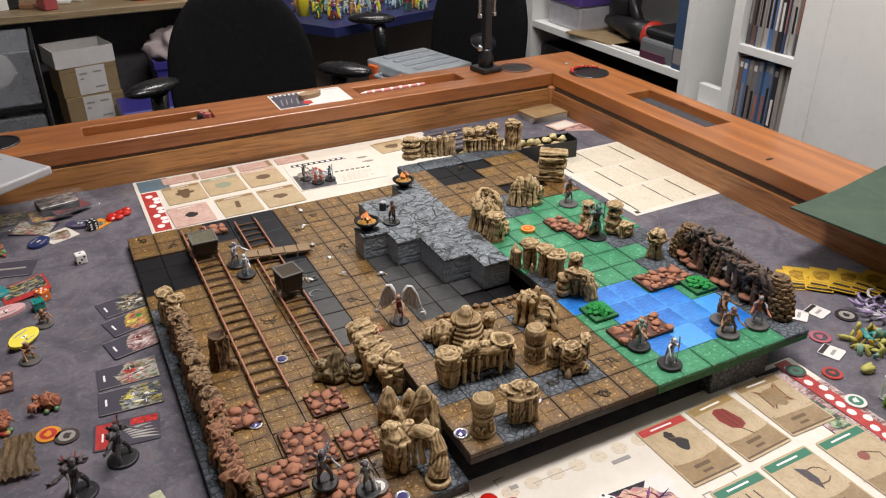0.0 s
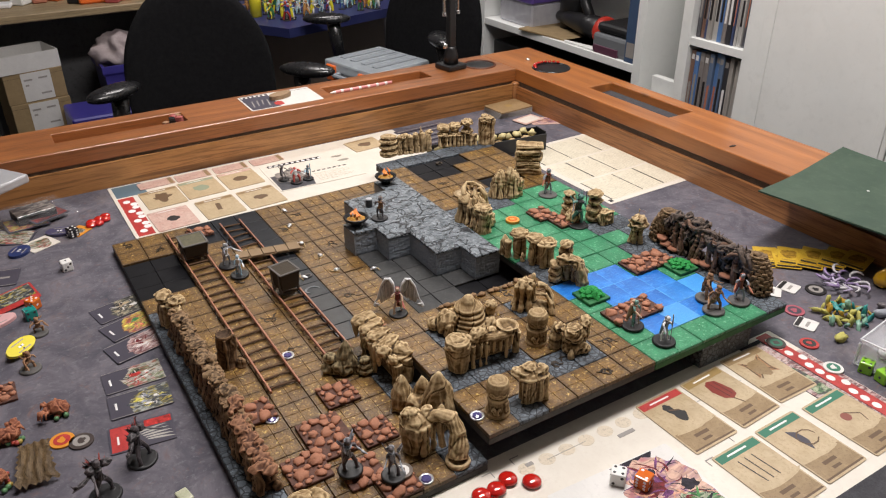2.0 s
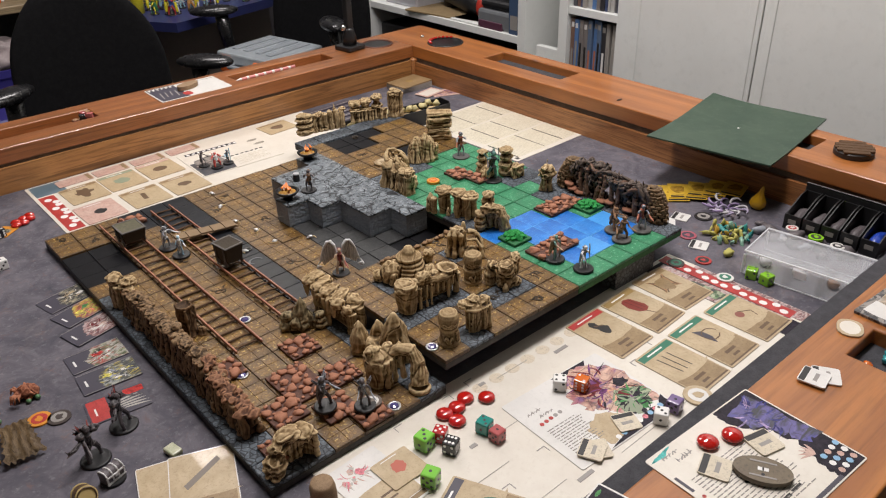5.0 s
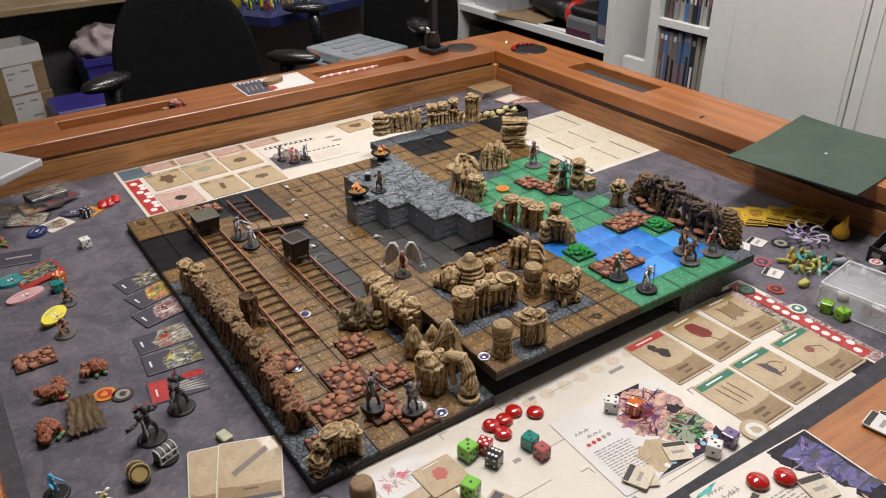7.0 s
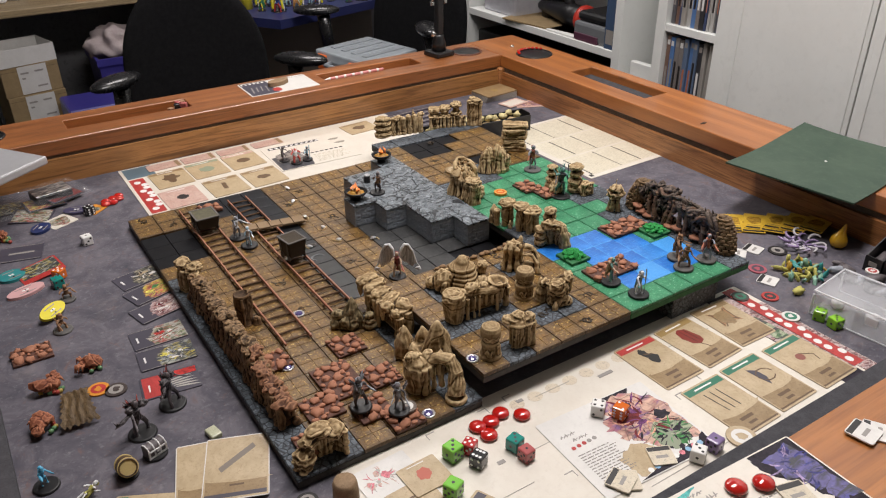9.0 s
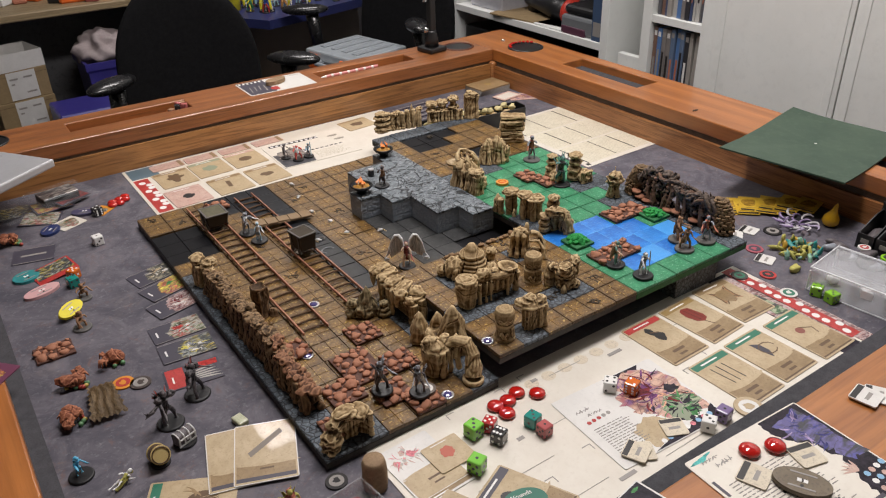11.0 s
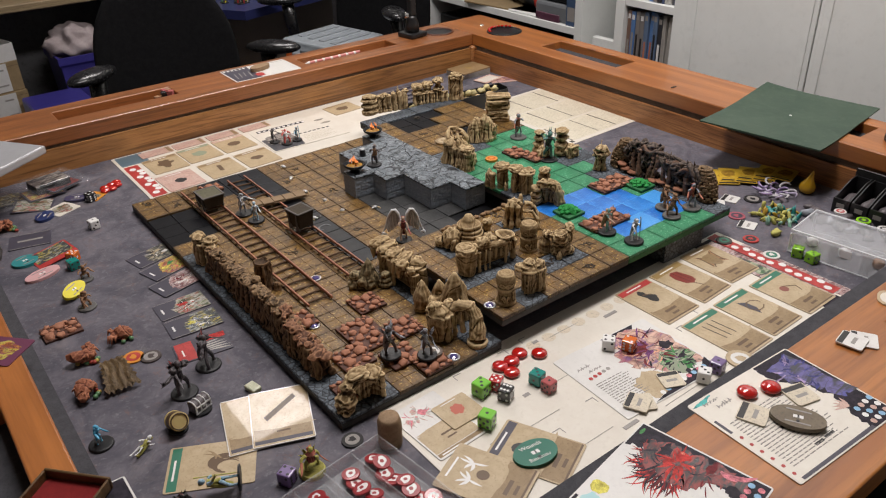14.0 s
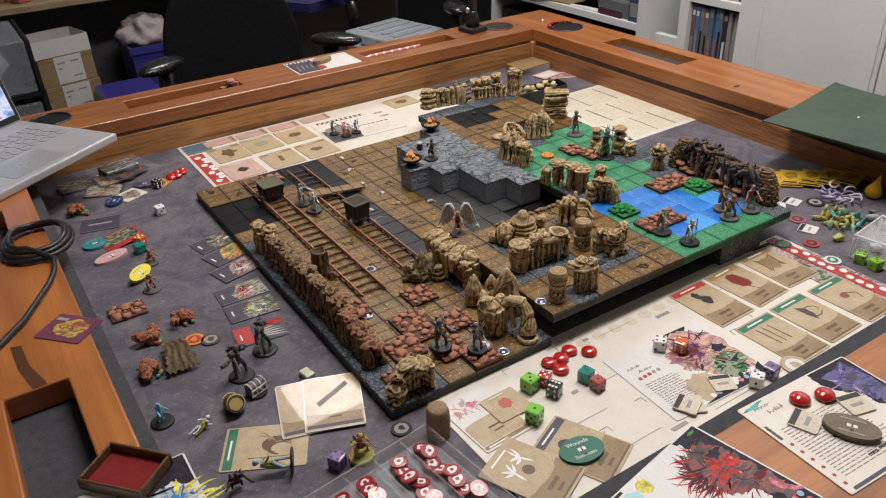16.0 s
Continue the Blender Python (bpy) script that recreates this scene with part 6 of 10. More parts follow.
HIDE = inner("skin_picture", plain("hide_tan", (0.36, 0.20, 0.10), 0.5), [(0.22, 0.84), (0.40, 0.74), (0.60, 0.78), (0.80, 0.86), (0.70, 0.66), (0.78, 0.46), (0.55, 0.54), (0.50, 0.44), (0.42, 0.54), (0.24, 0.46), (0.32, 0.64)]) + inner("hide_picture", ink_brown, stroke(0.25, 0.80, 0.75, 0.50, 0.012), stroke(0.30, 0.45, 0.72, 0.82, 0.012), stroke(0.28, 0.48, 0.30, 0.80, 0.012), stroke(0.70, 0.50, 0.74, 0.80, 0.012)) + inner("hide_picture", parch_dark, blot(0.5, 0.64, 0.20, 0.16, 3.3))
ARW = inner("arrow_picture", ink, stroke(0.30, 0.80, 0.36, 0.42, 0.010), stroke(0.46, 0.80, 0.50, 0.42, 0.010), stroke(0.62, 0.80, 0.66, 0.42, 0.010))
WHIP = inner("whip_picture", slate_ink, [(0.42, 0.80), (0.58, 0.72), (0.60, 0.56), (0.50, 0.42), (0.44, 0.60)]) + inner("whip_picture", ink_brown, *[stroke(0.64 + 0.20 * math.cos(k * 0.628), 0.60 + 0.12 * math.sin(k * 0.628), 0.64 + 0.20 * math.cos(k * 0.628 + 0.628), 0.60 + 0.12 * math.sin(k * 0.628 + 0.628), 0.009) for k in range(9)])
NECK = inner("amulet_picture", plain("amulet", (0.25, 0.08, 0.06), 0.4), disc(0.45, 0.60, 0.10, 0.07)) + inner("amulet_picture", ink_brown, stroke(0.5, 0.66, 0.75, 0.55, 0.010), stroke(0.75, 0.55, 0.70, 0.42, 0.010))
item_card(0.446, -0.051, Z1, 1, red_ink, BAG, "parchment item card with a dark bag and red header")
item_card(0.517, -0.049, Z1, 3, gold_ink, DYN, "parchment item card with a red bundle and gold header")
item_card(0.588, -0.045, Z1, -1, parch_dark, HIDE, "parchment item card with a stretched hide picture")
item_card(0.455, -0.150, Z1, 1, green_ink, ARW, "parchment item card with three arrows and green header")
item_card(0.524, -0.147, Z1, 1, green_ink, WHIP, "parchment item card with a coiled whip and green header")
item_card(0.599, -0.149, Z1, 1, green_ink, NECK, "parchment item card with an amulet and green header")


def script(x, y, w, h, seed, n=5):
    """Unreadable handwriting: small upright and slanted marks."""
    rg = random.Random(seed)
    out = []
    for i in range(n):
        u = x + w * i / n
        out.append(swish(u, y, 1.2 + rg.uniform(-0.3, 0.3), h * rg.uniform(0.6, 1.1), 0.005, rg.uniform(-1, 1), 6))
        out.append(swish(u + 0.01, y + h * 0.3, rg.uniform(-0.6, 0.4), w / n * 0.8, 0.004, rg.uniform(-1.5, 1.5), 6))
    return out


def lines(x, y, w, rows, gap, seed, th=0.008):
    """Rows of small word marks."""
    rg = random.Random(seed)
    out = []
    for i in range(rows):
        u, yy = x, y - i * gap
        end = x + w * rg.uniform(0.75, 1.0)
        while u < end:
            l = rg.uniform(0.02, 0.06)
            out.append([(u, yy), (min(end, u + l), yy), (min(end, u + l), yy + th), (u, yy + th)])
            u += l + 0.012
    return out


def hero_sheet(x, y, z, rz, art, label, w=0.150, h=0.120, text=(0.08, 0.50, 0.32), dots=(0.10, 0.60), foot=True, rows=12, paper=None):
    p = list(art)
    p += [("script", script(text[0], text[1] + 0.24, 0.13, 0.06, x), ink_grey), ("script", script(text[0] + 0.06, text[1] + 0.165, 0.13, 0.06, y), ink_grey)]
    p += [("printed_text", lines(*text, rows, 0.030, x * 50), ink_text)]
    if dots:
        p += [("life_dot", [disc(dots[0] + 0.048 * i, dots[1] + 0.004 * i, 0.017, 0.021) for i in range(3)], red_ink), ("life_dot", [disc(dots[0] + 0.048 * i, dots[1] + 0.004 * i, 0.017, 0.021) for i in (3, 4)], ink_grey)]
    if foot:
        p += [("foot_band", [[(0.30, 0.012), (0.985, 0.012), (0.985, 0.085), (0.52, 0.075)]], I_DARK)]
        p += [("stat_dot", [disc(0.42 + 0.06 * i, 0.07 + 0.004 * i, 0.021, 0.027) for i in (0, 2, 4)], white_ink), ("stat_dot", [disc(0.42 + 0.06 * i, 0.07 + 0.004 * i, 0.021, 0.027) for i in (1, 3, 6, 8)], plain("sky_ink", (0.25, 0.45, 0.65), 0.4)), ("stat_dot", [disc(0.42 + 0.06 * i, 0.07 + 0.004 * i, 0.021, 0.027) for i in (5, 7)], I_ROSE)]
    return sheet("hero_sheet", label, "hero sheet", pose(x, y, z, 0, 0, rz), w, h, paper or white_print, p, 0.0007, "hero sheets")


hero_sheet(0.322, -0.122, Z1, -3, [("dark_corner", [ragged([(0.50, 0.988), (0.86, 0.988), (0.74, 0.84), (0.56, 0.88)], 3, 0.03)], I_DARK), ("figure", [ragged([(0.44, 0.66), (0.52, 0.84), (0.60, 0.97), (0.80, 0.95), (0.97, 0.80), (0.985, 0.40), (0.97, 0.12), (0.80, 0.22), (0.66, 0.18), (0.56, 0.36), (0.47, 0.46)], 5, 0.07)], art_pink), ("cloak", [ragged([(0.64, 0.40), (0.76, 0.50), (0.93, 0.44), (0.97, 0.28), (0.84, 0.16), (0.68, 0.20)], 8, 0.06)], art_leaf), ("warm_tint", [ragged([(0.30, 0.30), (0.50, 0.40), (0.64, 0.20), (0.52, 0.06), (0.32, 0.05)], 6, 0.04)], parch)] + painting(4, 0.72, 0.60, 0.20, 0.28, [I_PLUM, I_PEACH, I_DARK, I_MAROON], 3, 12, 0.06, (0.46, 0.12, 0.985, 0.97)) + painting(6, 0.80, 0.30, 0.13, 0.12, [I_LEAF, I_DARK, dull_green], 4, 10, 0.055, (0.58, 0.09, 0.975, 0.55)) + [("foot_corner", [ragged([(0.62, 0.012), (0.985, 0.012), (0.985, 0.20), (0.90, 0.12), (0.76, 0.14)], 2, 0.04)], I_DARK)], "white hero sheet with pink and green painted figure art")
SKY = plain("sky_ink", (0.25, 0.45, 0.65), 0.4)
violet_art = [("warm_tint", [[(0.01, 0.01), (0.80, 0.01), (0.76, 0.26), (0.40, 0.36), (0.01, 0.34)]], cream), ("teal_mark", [ragged([(0.012, 0.95), (0.10, 0.985), (0.20, 0.985), (0.12, 0.93)], 2, 0.015)], I_TEAL)]
violet_art += [("dark_edge", [ragged([(0.64, 0.988), (0.988, 0.988), (0.988, 0.012), (0.74, 0.012), (0.76, 0.28), (0.82, 0.40), (0.78, 0.56), (0.72, 0.68), (0.62, 0.82)], 4, 0.05, 9)], I_DARK), ("foot_band", [[(0.05, 0.012), (0.76, 0.012), (0.76, 0.045), (0.05, 0.040)]], slate_ink)]
violet_art += [("figure", [ragged([(0.70, 0.90), (0.95, 0.95), (0.975, 0.34), (0.86, 0.36), (0.80, 0.58), (0.72, 0.72)], 12, 0.05)], art_blue), ("stroke", painting(8, 0.86, 0.72, 0.10, 0.18, [I_NAVY], 2, 26, 0.05, (0.64, 0.4, 0.985, 0.985))[0][1], I_NAVY), ("stroke", painting(18, 0.82, 0.80, 0.10, 0.12, [I_NAVY], 1, 14, 0.05, (0.64, 0.4, 0.985, 0.985))[0][1], I_LILAC)]
violet_art += [("flare", [swish(0.80, 0.26, 1.2 + 0.35 * k, 0.13, 0.010, 0.4, 7) for k in range(5)], pink_ink)]
violet_art += [("stat_dot", [disc(0.80 + 0.052 * (i % 4) + 0.01 * (i // 4), 0.06 + 0.075 * (i // 4) + 0.006 * (i % 4), 0.020, 0.025) for i in range(j, 12, 3)], mt) for j, mt in ((0, pink_ink), (1, white_ink), (2, SKY))]
violet_art += [("word_bar", [[(x, y), (x + w, y), (x + w, y + 0.026), (x, y + 0.026)] for x, y, w in ((0.24, 0.585, 0.10), (0.36, 0.50, 0.10), (0.30, 0.41, 0.09), (0.46, 0.325, 0.08), (0.34, 0.155, 0.08), (0.44, 0.16, 0.09))], ink), ("dark_bar", [[(0.02, 0.60), (0.04, 0.60), (0.04, 0.76), (0.02, 0.76)]], slate_ink), ("bullet", [disc(0.045, 0.53 - 0.088 * k, 0.012, 0.015) for k in range(6)], red_ink)]
hero_sheet(0.298, -0.316, RT + 0.0004, -3, violet_art, "cream hero sheet with dark violet art lying on the rail", 0.149, 0.118, (0.09, 0.67, 0.56), None, False, 19, cream)
beast_art = [("dark_edge", [ragged([(0.78, 0.988), (0.988, 0.988), (0.988, 0.012), (0.76, 0.012), (0.80, 0.20), (0.84, 0.50), (0.86, 0.80)], 7, 0.05, 9)], I_DARK), ("dark_band", [[(0.012, 0.955), (0.30, 0.965), (0.30, 0.988), (0.012, 0.988)]], I_DARK), ("mark", [blot(0.93, 0.955, 0.03, 0.014, 2)], I_LEAF)]
beast_art += [("stain", [blot(0.30, 0.87, 0.07, 0.07, 6)], plain("aqua_ink", (0.36, 0.62, 0.64), 0.4)), ("stain", [blot(0.42, 0.90, 0.05, 0.06, 4)], I_SUN), ("stain", [blot(0.34, 0.80, 0.06, 0.05, 9)], white_print)]
beast_art += [("tentacle", tentacles(0.78, 0.66, 40, 0.10, 0.27, 5, 1.2, 4.9, 0.55), I_BLOOD), ("tentacle", tentacles(0.79, 0.66, 46, 0.08, 0.25, 8, 1.0, 5.2, 0.5), I_DARK), ("tentacle", tentacles(0.78, 0.64, 26, 0.06, 0.24, 15, 1.4, 4.6, 0.5), I_MAROON)]
beast_art += [("figure", [ragged([(0.68, 0.60), (0.70, 0.76), (0.80, 0.88), (0.93, 0.84), (0.97, 0.60), (0.975, 0.30), (0.95, 0.10), (0.86, 0.16), (0.80, 0.36), (0.70, 0.42)], 9, 0.06, 8)], art_red), ("stroke", painting(21, 0.82, 0.58, 0.13, 0.22, [I_DARK], 2, 30, 0.045, (0.5, 0.1, 0.985, 0.95))[0][1], I_DARK), ("stroke", painting(23, 0.84, 0.50, 0.10, 0.24, [I_DARK], 2, 20, 0.04, (0.5, 0.1, 0.985, 0.95))[0][1], I_MAROON)]
beast_art += [("stroke", [swish(0.93, 0.34 - 0.03 * k, 4.4 + 0.2 * k, 0.15, 0.016, 0.5, 8) for k in range(5)], I_ROSE), ("tentacle", tentacles(0.83, 0.60, 18, 0.02, 0.16, 11, wide=0.6), I_BLOOD), ("mouth", [blot(0.90, 0.60, 0.035, 0.05, 3), blot(0.80, 0.66, 0.025, 0.03, 6)], I_BLOOD), ("spark", [blot(0.92, 0.62, 0.010, 0.014, 2), blot(0.86, 0.50, 0.008, 0.012, 5)], I_CORAL)]
beast_art += [("stat_dot", [disc(0.94 - 0.05 * (i // 2), 0.055 + 0.07 * (i % 2), 0.019, 0.024) for i in (1, 2, 7)], SKY), ("stat_dot", [disc(0.94 - 0.05 * (i // 2), 0.055 + 0.07 * (i % 2), 0.019, 0.024) for i in (0, 3, 4, 5, 6)], I_ROSE)]
hero_sheet(0.1129, -0.3142, RT + 0.0002, 10, beast_art, "hero sheet with red tentacled art lying on the rail", 0.157, 0.120, (0.05, 0.46, 0.46), None, False)
# near cards on the player mat
sheet("item_card", "worn white card with faded red figure art", "card", pose(0.083, -0.055, Z1, 0, 0, 3), 0.063, 0.088, white_print, [("lower_panel", (0.03, 0.10, 0.97, 0.46), parch), ("panel_edge", blot(0.5, 0.46, 0.46, 0.05, 3.3, 18, 0.5), parch), ("foot_band", (0.03, 0.03, 0.97, 0.09), parch_dark), ("title_bar", (0.10, 0.045, 0.5, 0.065), white_ink)] + painting(51, 0.36, 0.76, 0.22, 0.13, [pink_ink, ink_pale, I_ROSE], 4, 10, 0.055, (0.05, 0.5, 0.95, 0.95)) + [("tag", (0.38, 0.30, 0.66, 0.33), ink_brown), ("tag", (0.42, 0.22, 0.62, 0.245), ink_brown)], group="item cards")
item_card(0.113, -0.054, Z1 + 0.0014, 2, parch, inner("meat_picture", plain("meat_red", (0.45, 0.10, 0.06), 0.4), blot(0.5, 0.55, 0.17, 0.20, 8.1)), "small parchment card with a red picture", 0.045, 0.041, tail=False)
item_card(0.136, -0.150, Z1, 25, slate_ink, inner("head_picture", ink, blot(0.45, 0.58, 0.24, 0.18, 2.2)), "parchment card with a dark violet header")
item_card(0.074, -0.147, Z1 + 0.0014, 25, parch, [("claw_picture", [swish(hx, hy, an, 0.20, 0.020, bd) for hx, hy, off in ((0.34, 0.66, 0.0), (0.68, 0.72, 0.5)) for an, bd in ((off + 0.3, 0.6), (off + 1.2, -0.5), (off + 2.1, 0.4), (off + 3.0, -0.6), (off + 4.3, 0.5))], white_ink)] + inner("ball_picture", ink_brown, disc(0.52, 0.55, 0.10, 0.075)), "parchment card with white claws")
# loose cards and booklets elsewhere
for x, y, z, rz, beam in ((-0.066, 0.072, 0.0016, -17, False), (-0.040, 0.062, 0.0030, -22, True)):
    pr = [("face", (0.015, 0.012, 0.985, 0.985), parch), ("text_panel", (0.04, 0.04, 0.96, 0.30), parch_dark), ("panel_edge", blot(0.5, 0.30, 0.44, 0.04, x * 40, 18, 0.5), parch), ("foot_band", (0.04, 0.04, 0.96, 0.10), slate_ink), ("tag", (0.40, 0.20, 0.62, 0.23), ink_brown)]
    if beam:
        pr += inner("beam_picture", plain("bar_grey", (0.20, 0.17, 0.14), 0.4), stroke(0.24, 0.46, 0.76, 0.82, 0.045))
    sheet("item_card", "parchment card with a grey beam picture in a clear sleeve" if beam else "parchment card in a clear white-edged sleeve", "card", pose(x, y, z, 0, 0, rz), 0.065, 0.089, white_print, pr, group="item cards")
item_card(-0.128, 0.042, 0.0002, 62, green_ink, [("rope_picture", [swish(0.30 + 0.04 * k, 0.34 + 0.05 * k, 1.3 - 0.25 * k, 0.62, 0.026, -4.2 + 0.3 * k, 16) for k in range(4)], ink_brown), ("rope_picture", [swish(0.62, 0.40 + 0.06 * k, 0.5 - k * 0.5, 0.30, 0.016, 1.2, 9) for k in range(2)], parch_dark)], "parchment card with a rope coil and green header", tail=False)
for i, (x, y, rz, art, inks, lab) in enumerate(((-0.0255, 0.503, 13, art_pale, [I_DARK, parch, white_print], "dark card with a small pale figure picture"), (-0.0215, 0.455, 17, art_fire, [I_SUN, I_CORAL, I_LEAF], "dark card with a fiery coloured figure picture"), (-0.0255, 0.404, 14, art_flesh, [pink_ink, I_MAROON, white_print], "dark card with a pink and red figure picture"),
                                        (-0.0430, 0.343, -1, art_green, [I_BLOOD, white_print, I_DARK], "dark card with a green and red figure picture"), (-0.0460, 0.294, -4, art_yellow, [I_SUN, white_print, I_STEEL], "dark card with a yellow and white figure picture"))):
    sheet("monster_card", lab, "card", pose(x, y, 0.0003 + 0.0004 * (i % 3), 0, 0, rz), 0.067, 0.043, slate_ink, [("picture", [ragged([(0.40, 0.012), (0.30, 0.34), (0.36, 0.62), (0.52, 0.988), (0.988, 0.988), (0.988, 0.012)], i * 5, 0.10, 6)], art)] + painting(60 + i, 0.62, 0.50, 0.20, 0.30, inks, 2, 8, 0.070, (0.28, 0.05, 0.97, 0.95)) + [("name_bar", (0.10, 0.36, 0.135, 0.64), white_ink), ("edge", (0.02, 0.02, 0.98, 0.035), ink_grey), ("edge", (0.02, 0.965, 0.98, 0.98), ink_grey)], group="monster cards")
sheet("monster_card", "small card with a red panel and pale streaked picture", "card", pose(-0.057, 0.238, 0.0003, 0, 0, -7), 0.066, 0.044, slate_ink, [("picture", (0.03, 0.05, 0.35, 0.95), red_ink), ("picture", [swish(0.45 + 0.03 * k, 0.55 - 0.08 * k, 0.35 - 0.12 * k, 0.5, 0.030, -0.3, 8) for k in range(5)], ink_pale), ("picture", (0.55, 0.70, 0.97, 0.95), I_BLOOD), ("name_bar", (0.12, 0.3, 0.15, 0.6), white_ink)], group="monster cards")
# reference page
page_tint = mottled("page_tint", (0.65, 0.60, 0.47), (0.72, 0.67, 0.54), 40, 0.35, bump_mm=0, coat=0.4)
ink_faint = plain("ink_faint", (0.50, 0.45, 0.34), 0.45)
pg = [("page_mark", [[(0.02, 0.93), (0.05, 0.93), (0.05, 0.97), (0.02, 0.97)], [(0.95, 0.03), (0.98, 0.03), (0.98, 0.06), (0.95, 0.06)]], ink)]
for c in range(3):
    xs = 0.05 + 0.315 * c
    pg.append(("column_tint", [[(xs - 0.01, 0.04), (xs + 0.29, 0.04), (xs + 0.29, 0.93), (xs - 0.01, 0.93)]], page_tint))
    pg.append(("printed_text", lines(xs, 0.90, 0.28, 32, 0.0265, c + 3, 0.004), ink_faint))
    pg.append(("heading_bar", [[(xs, yy), (xs + 0.28, yy), (xs + 0.28, yy + 0.014), (xs, yy + 0.014)] for yy in ((0.915, 0.55, 0.30), (0.72, 0.44), (0.915, 0.60, 0.22))[c]], ink))
sheet("rules_page", "white rules page with dark heading bars on the mat", "page", pose(0.850, 0.541, 0.0002, 0, 0, 91), 0.282, 0.205, cream, pg, 0.0006)
# far player mat
fm = [("red_band", (0.01, 0.02, 0.055, 0.74), red_ink), ("blue_corner", (0.01, 0.76, 0.10, 0.985), plain("mat_blue", (0.10, 0.16, 0.20), 0.4))]
fm += [("white_circle", disc(0.034 + (0.012 if i % 3 else -0.004), 0.10 + i * 0.062, 0.0105, 0.030), white_ink) for i in range(10)]
sheet("player_mat", "cream printed player mat with a red track band behind the boards", "player mat", pose(0.325, 0.806, 0.0001), 0.572, 0.222, cream, fm, 0.0012)
for x, y, art, hd in ((0.107, 0.736, inner("pouch_picture", ink, blot(0.5, 0.5, 0.16, 0.13, 2)), pink_ink), (0.186, 0.738, inner("flask_picture", ink_brown, stroke(0.45, 0.35, 0.5, 0.7, 0.06)), parch_dark), (0.259, 0.740, inner("bird_picture", ink_brown, blot(0.5, 0.5, 0.18, 0.12, 9)), parch_dark),
                    (0.113, 0.826, inner("star_picture", ink_brown, blot(0.5, 0.5, 0.22, 0.2, 5, 20, 0.9)), parch_dark), (0.182, 0.832, inner("tool_picture", dull_green, blot(0.5, 0.5, 0.22, 0.16, 7)), dull_green), (0.254, 0.835, inner("coin_picture", ink_brown, disc(0.5, 0.5, 0.2, 0.14)), pink_ink)):
    item_card(x, y, Z1, 2, hd, art, "faded parchment item card on the far player mat", 0.066, 0.076, paper=pink_ink if x < 0.12 and y < 0.75 else parch, tail=False)
for x in (0.118, 0.184, 0.254, 0.325):
    sheet("item_card", "pinkish card back tucked under the rail", "card", pose(x, 0.893, Z1, 0, 0, 2), 0.062, 0.030, pink_ink, [("edge_bar", (0.86, 0.05, 0.97, 0.95), parch_dark)], group="item cards")
sheet("item_card", "parchment card with a small beast picture", "card", pose(0.522, 0.868, Z1, 0, 0, 4), 0.068, 0.056, parch, [("beast_picture", blot(0.5, 0.5, 0.22, 0.18, 3), ink_brown), ("edge_bar", (0.1, 0.9, 0.9, 0.96), parch_dark)], group="item cards")
oval_grey = mottled("oval_grey", (0.22, 0.20, 0.16), (0.34, 0.31, 0.26), 90, 0.4, bump_mm=0)
far_art = [("dark_panel", [[(0.02, 0.02), (0.40, 0.02), (0.44, 0.30), (0.30, 0.56), (0.02, 0.56)]], mottled("panel_slate", (0.055, 0.058, 0.065), (0.10, 0.10, 0.11), 40, 0.35, bump_mm=0)), ("dark_band", [[(0.08, 0.89), (0.72, 0.89), (0.72, 0.97), (0.08, 0.97)]], I_DARK), ("stat_dot", [disc(0.12 + 0.065 * i, 0.93, 0.022, 0.024) for i in range(10)], white_ink)]
far_art += [("dash", [[(0.48 + 0.062 * i, 0.44), (0.52 + 0.062 * i, 0.44), (0.52 + 0.062 * i, 0.475), (0.48 + 0.062 * i, 0.475)] for i in range(7)], ink), ("printed_text", lines(0.48, 0.36, 0.42, 8, 0.038, 6), ink_faint), ("oval_mark", [blot(0.90, 0.84, 0.07, 0.035, 3, 18, 0.25), blot(0.93, 0.66, 0.07, 0.035, 6, 18, 0.25)], oval_grey), ("picture", [ragged([(0.06, 0.30), (0.10, 0.62), (0.30, 0.76), (0.42, 0.52), (0.36, 0.24)], 3, 0.06)], art_dark)]
sheet("hero_sheet", "cream hero sheet with a dark panel on the far mat", "hero sheet", pose(0.380, 0.800, Z1, 0, 0, -2), 0.165, 0.125, cream, far_art, 0.0007, "hero sheets")

# ---- dice, tokens, glass beads ----
def die(x, y, z, s, rz, body, pip, label, num=4):
    ob = thing("die", label, "die", pose(x, y, z, 0, 0, rz), group="dice")
    part("cube", bm_box(-s / 2, -s / 2, 0, s / 2, s / 2, s, s * 0.11, 2), body, ob, smooth=False)
    P = {1: [(0, 0)], 2: [(-1, -1), (1, 1)], 3: [(-1, -1), (0, 0), (1, 1)], 4: [(-1, -1), (1, 1), (-1, 1), (1, -1)], 5: [(-1, -1), (1, 1), (-1, 1), (1, -1), (0, 0)], 6: [(-1, -1), (1, 1), (-1, 1), (1, -1), (-1, 0), (1, 0)]}
    for face, n in (((0, 0, s, 0, 0, 0), num), ((0, -s / 2, s / 2, 90, 0, 0), 1 + (num + 1) % 6), ((-s / 2, 0, s / 2, 90, 0, -90), 1 + (num + 3) % 6), ((s / 2, 0, s / 2, 90, 0, 90), 1 + num % 6), ((0, s / 2, s / 2, 90, 0, 180), 1 + (num + 4) % 6)):
        for px, py in P[n]:
            part("pip", bm_cyl(s * 0.105, -0.0003, 0.00015, 12), pip, ob, m=pose(*face) @ pose(px * s * 0.26, py * s * 0.26, 0))
    return ob


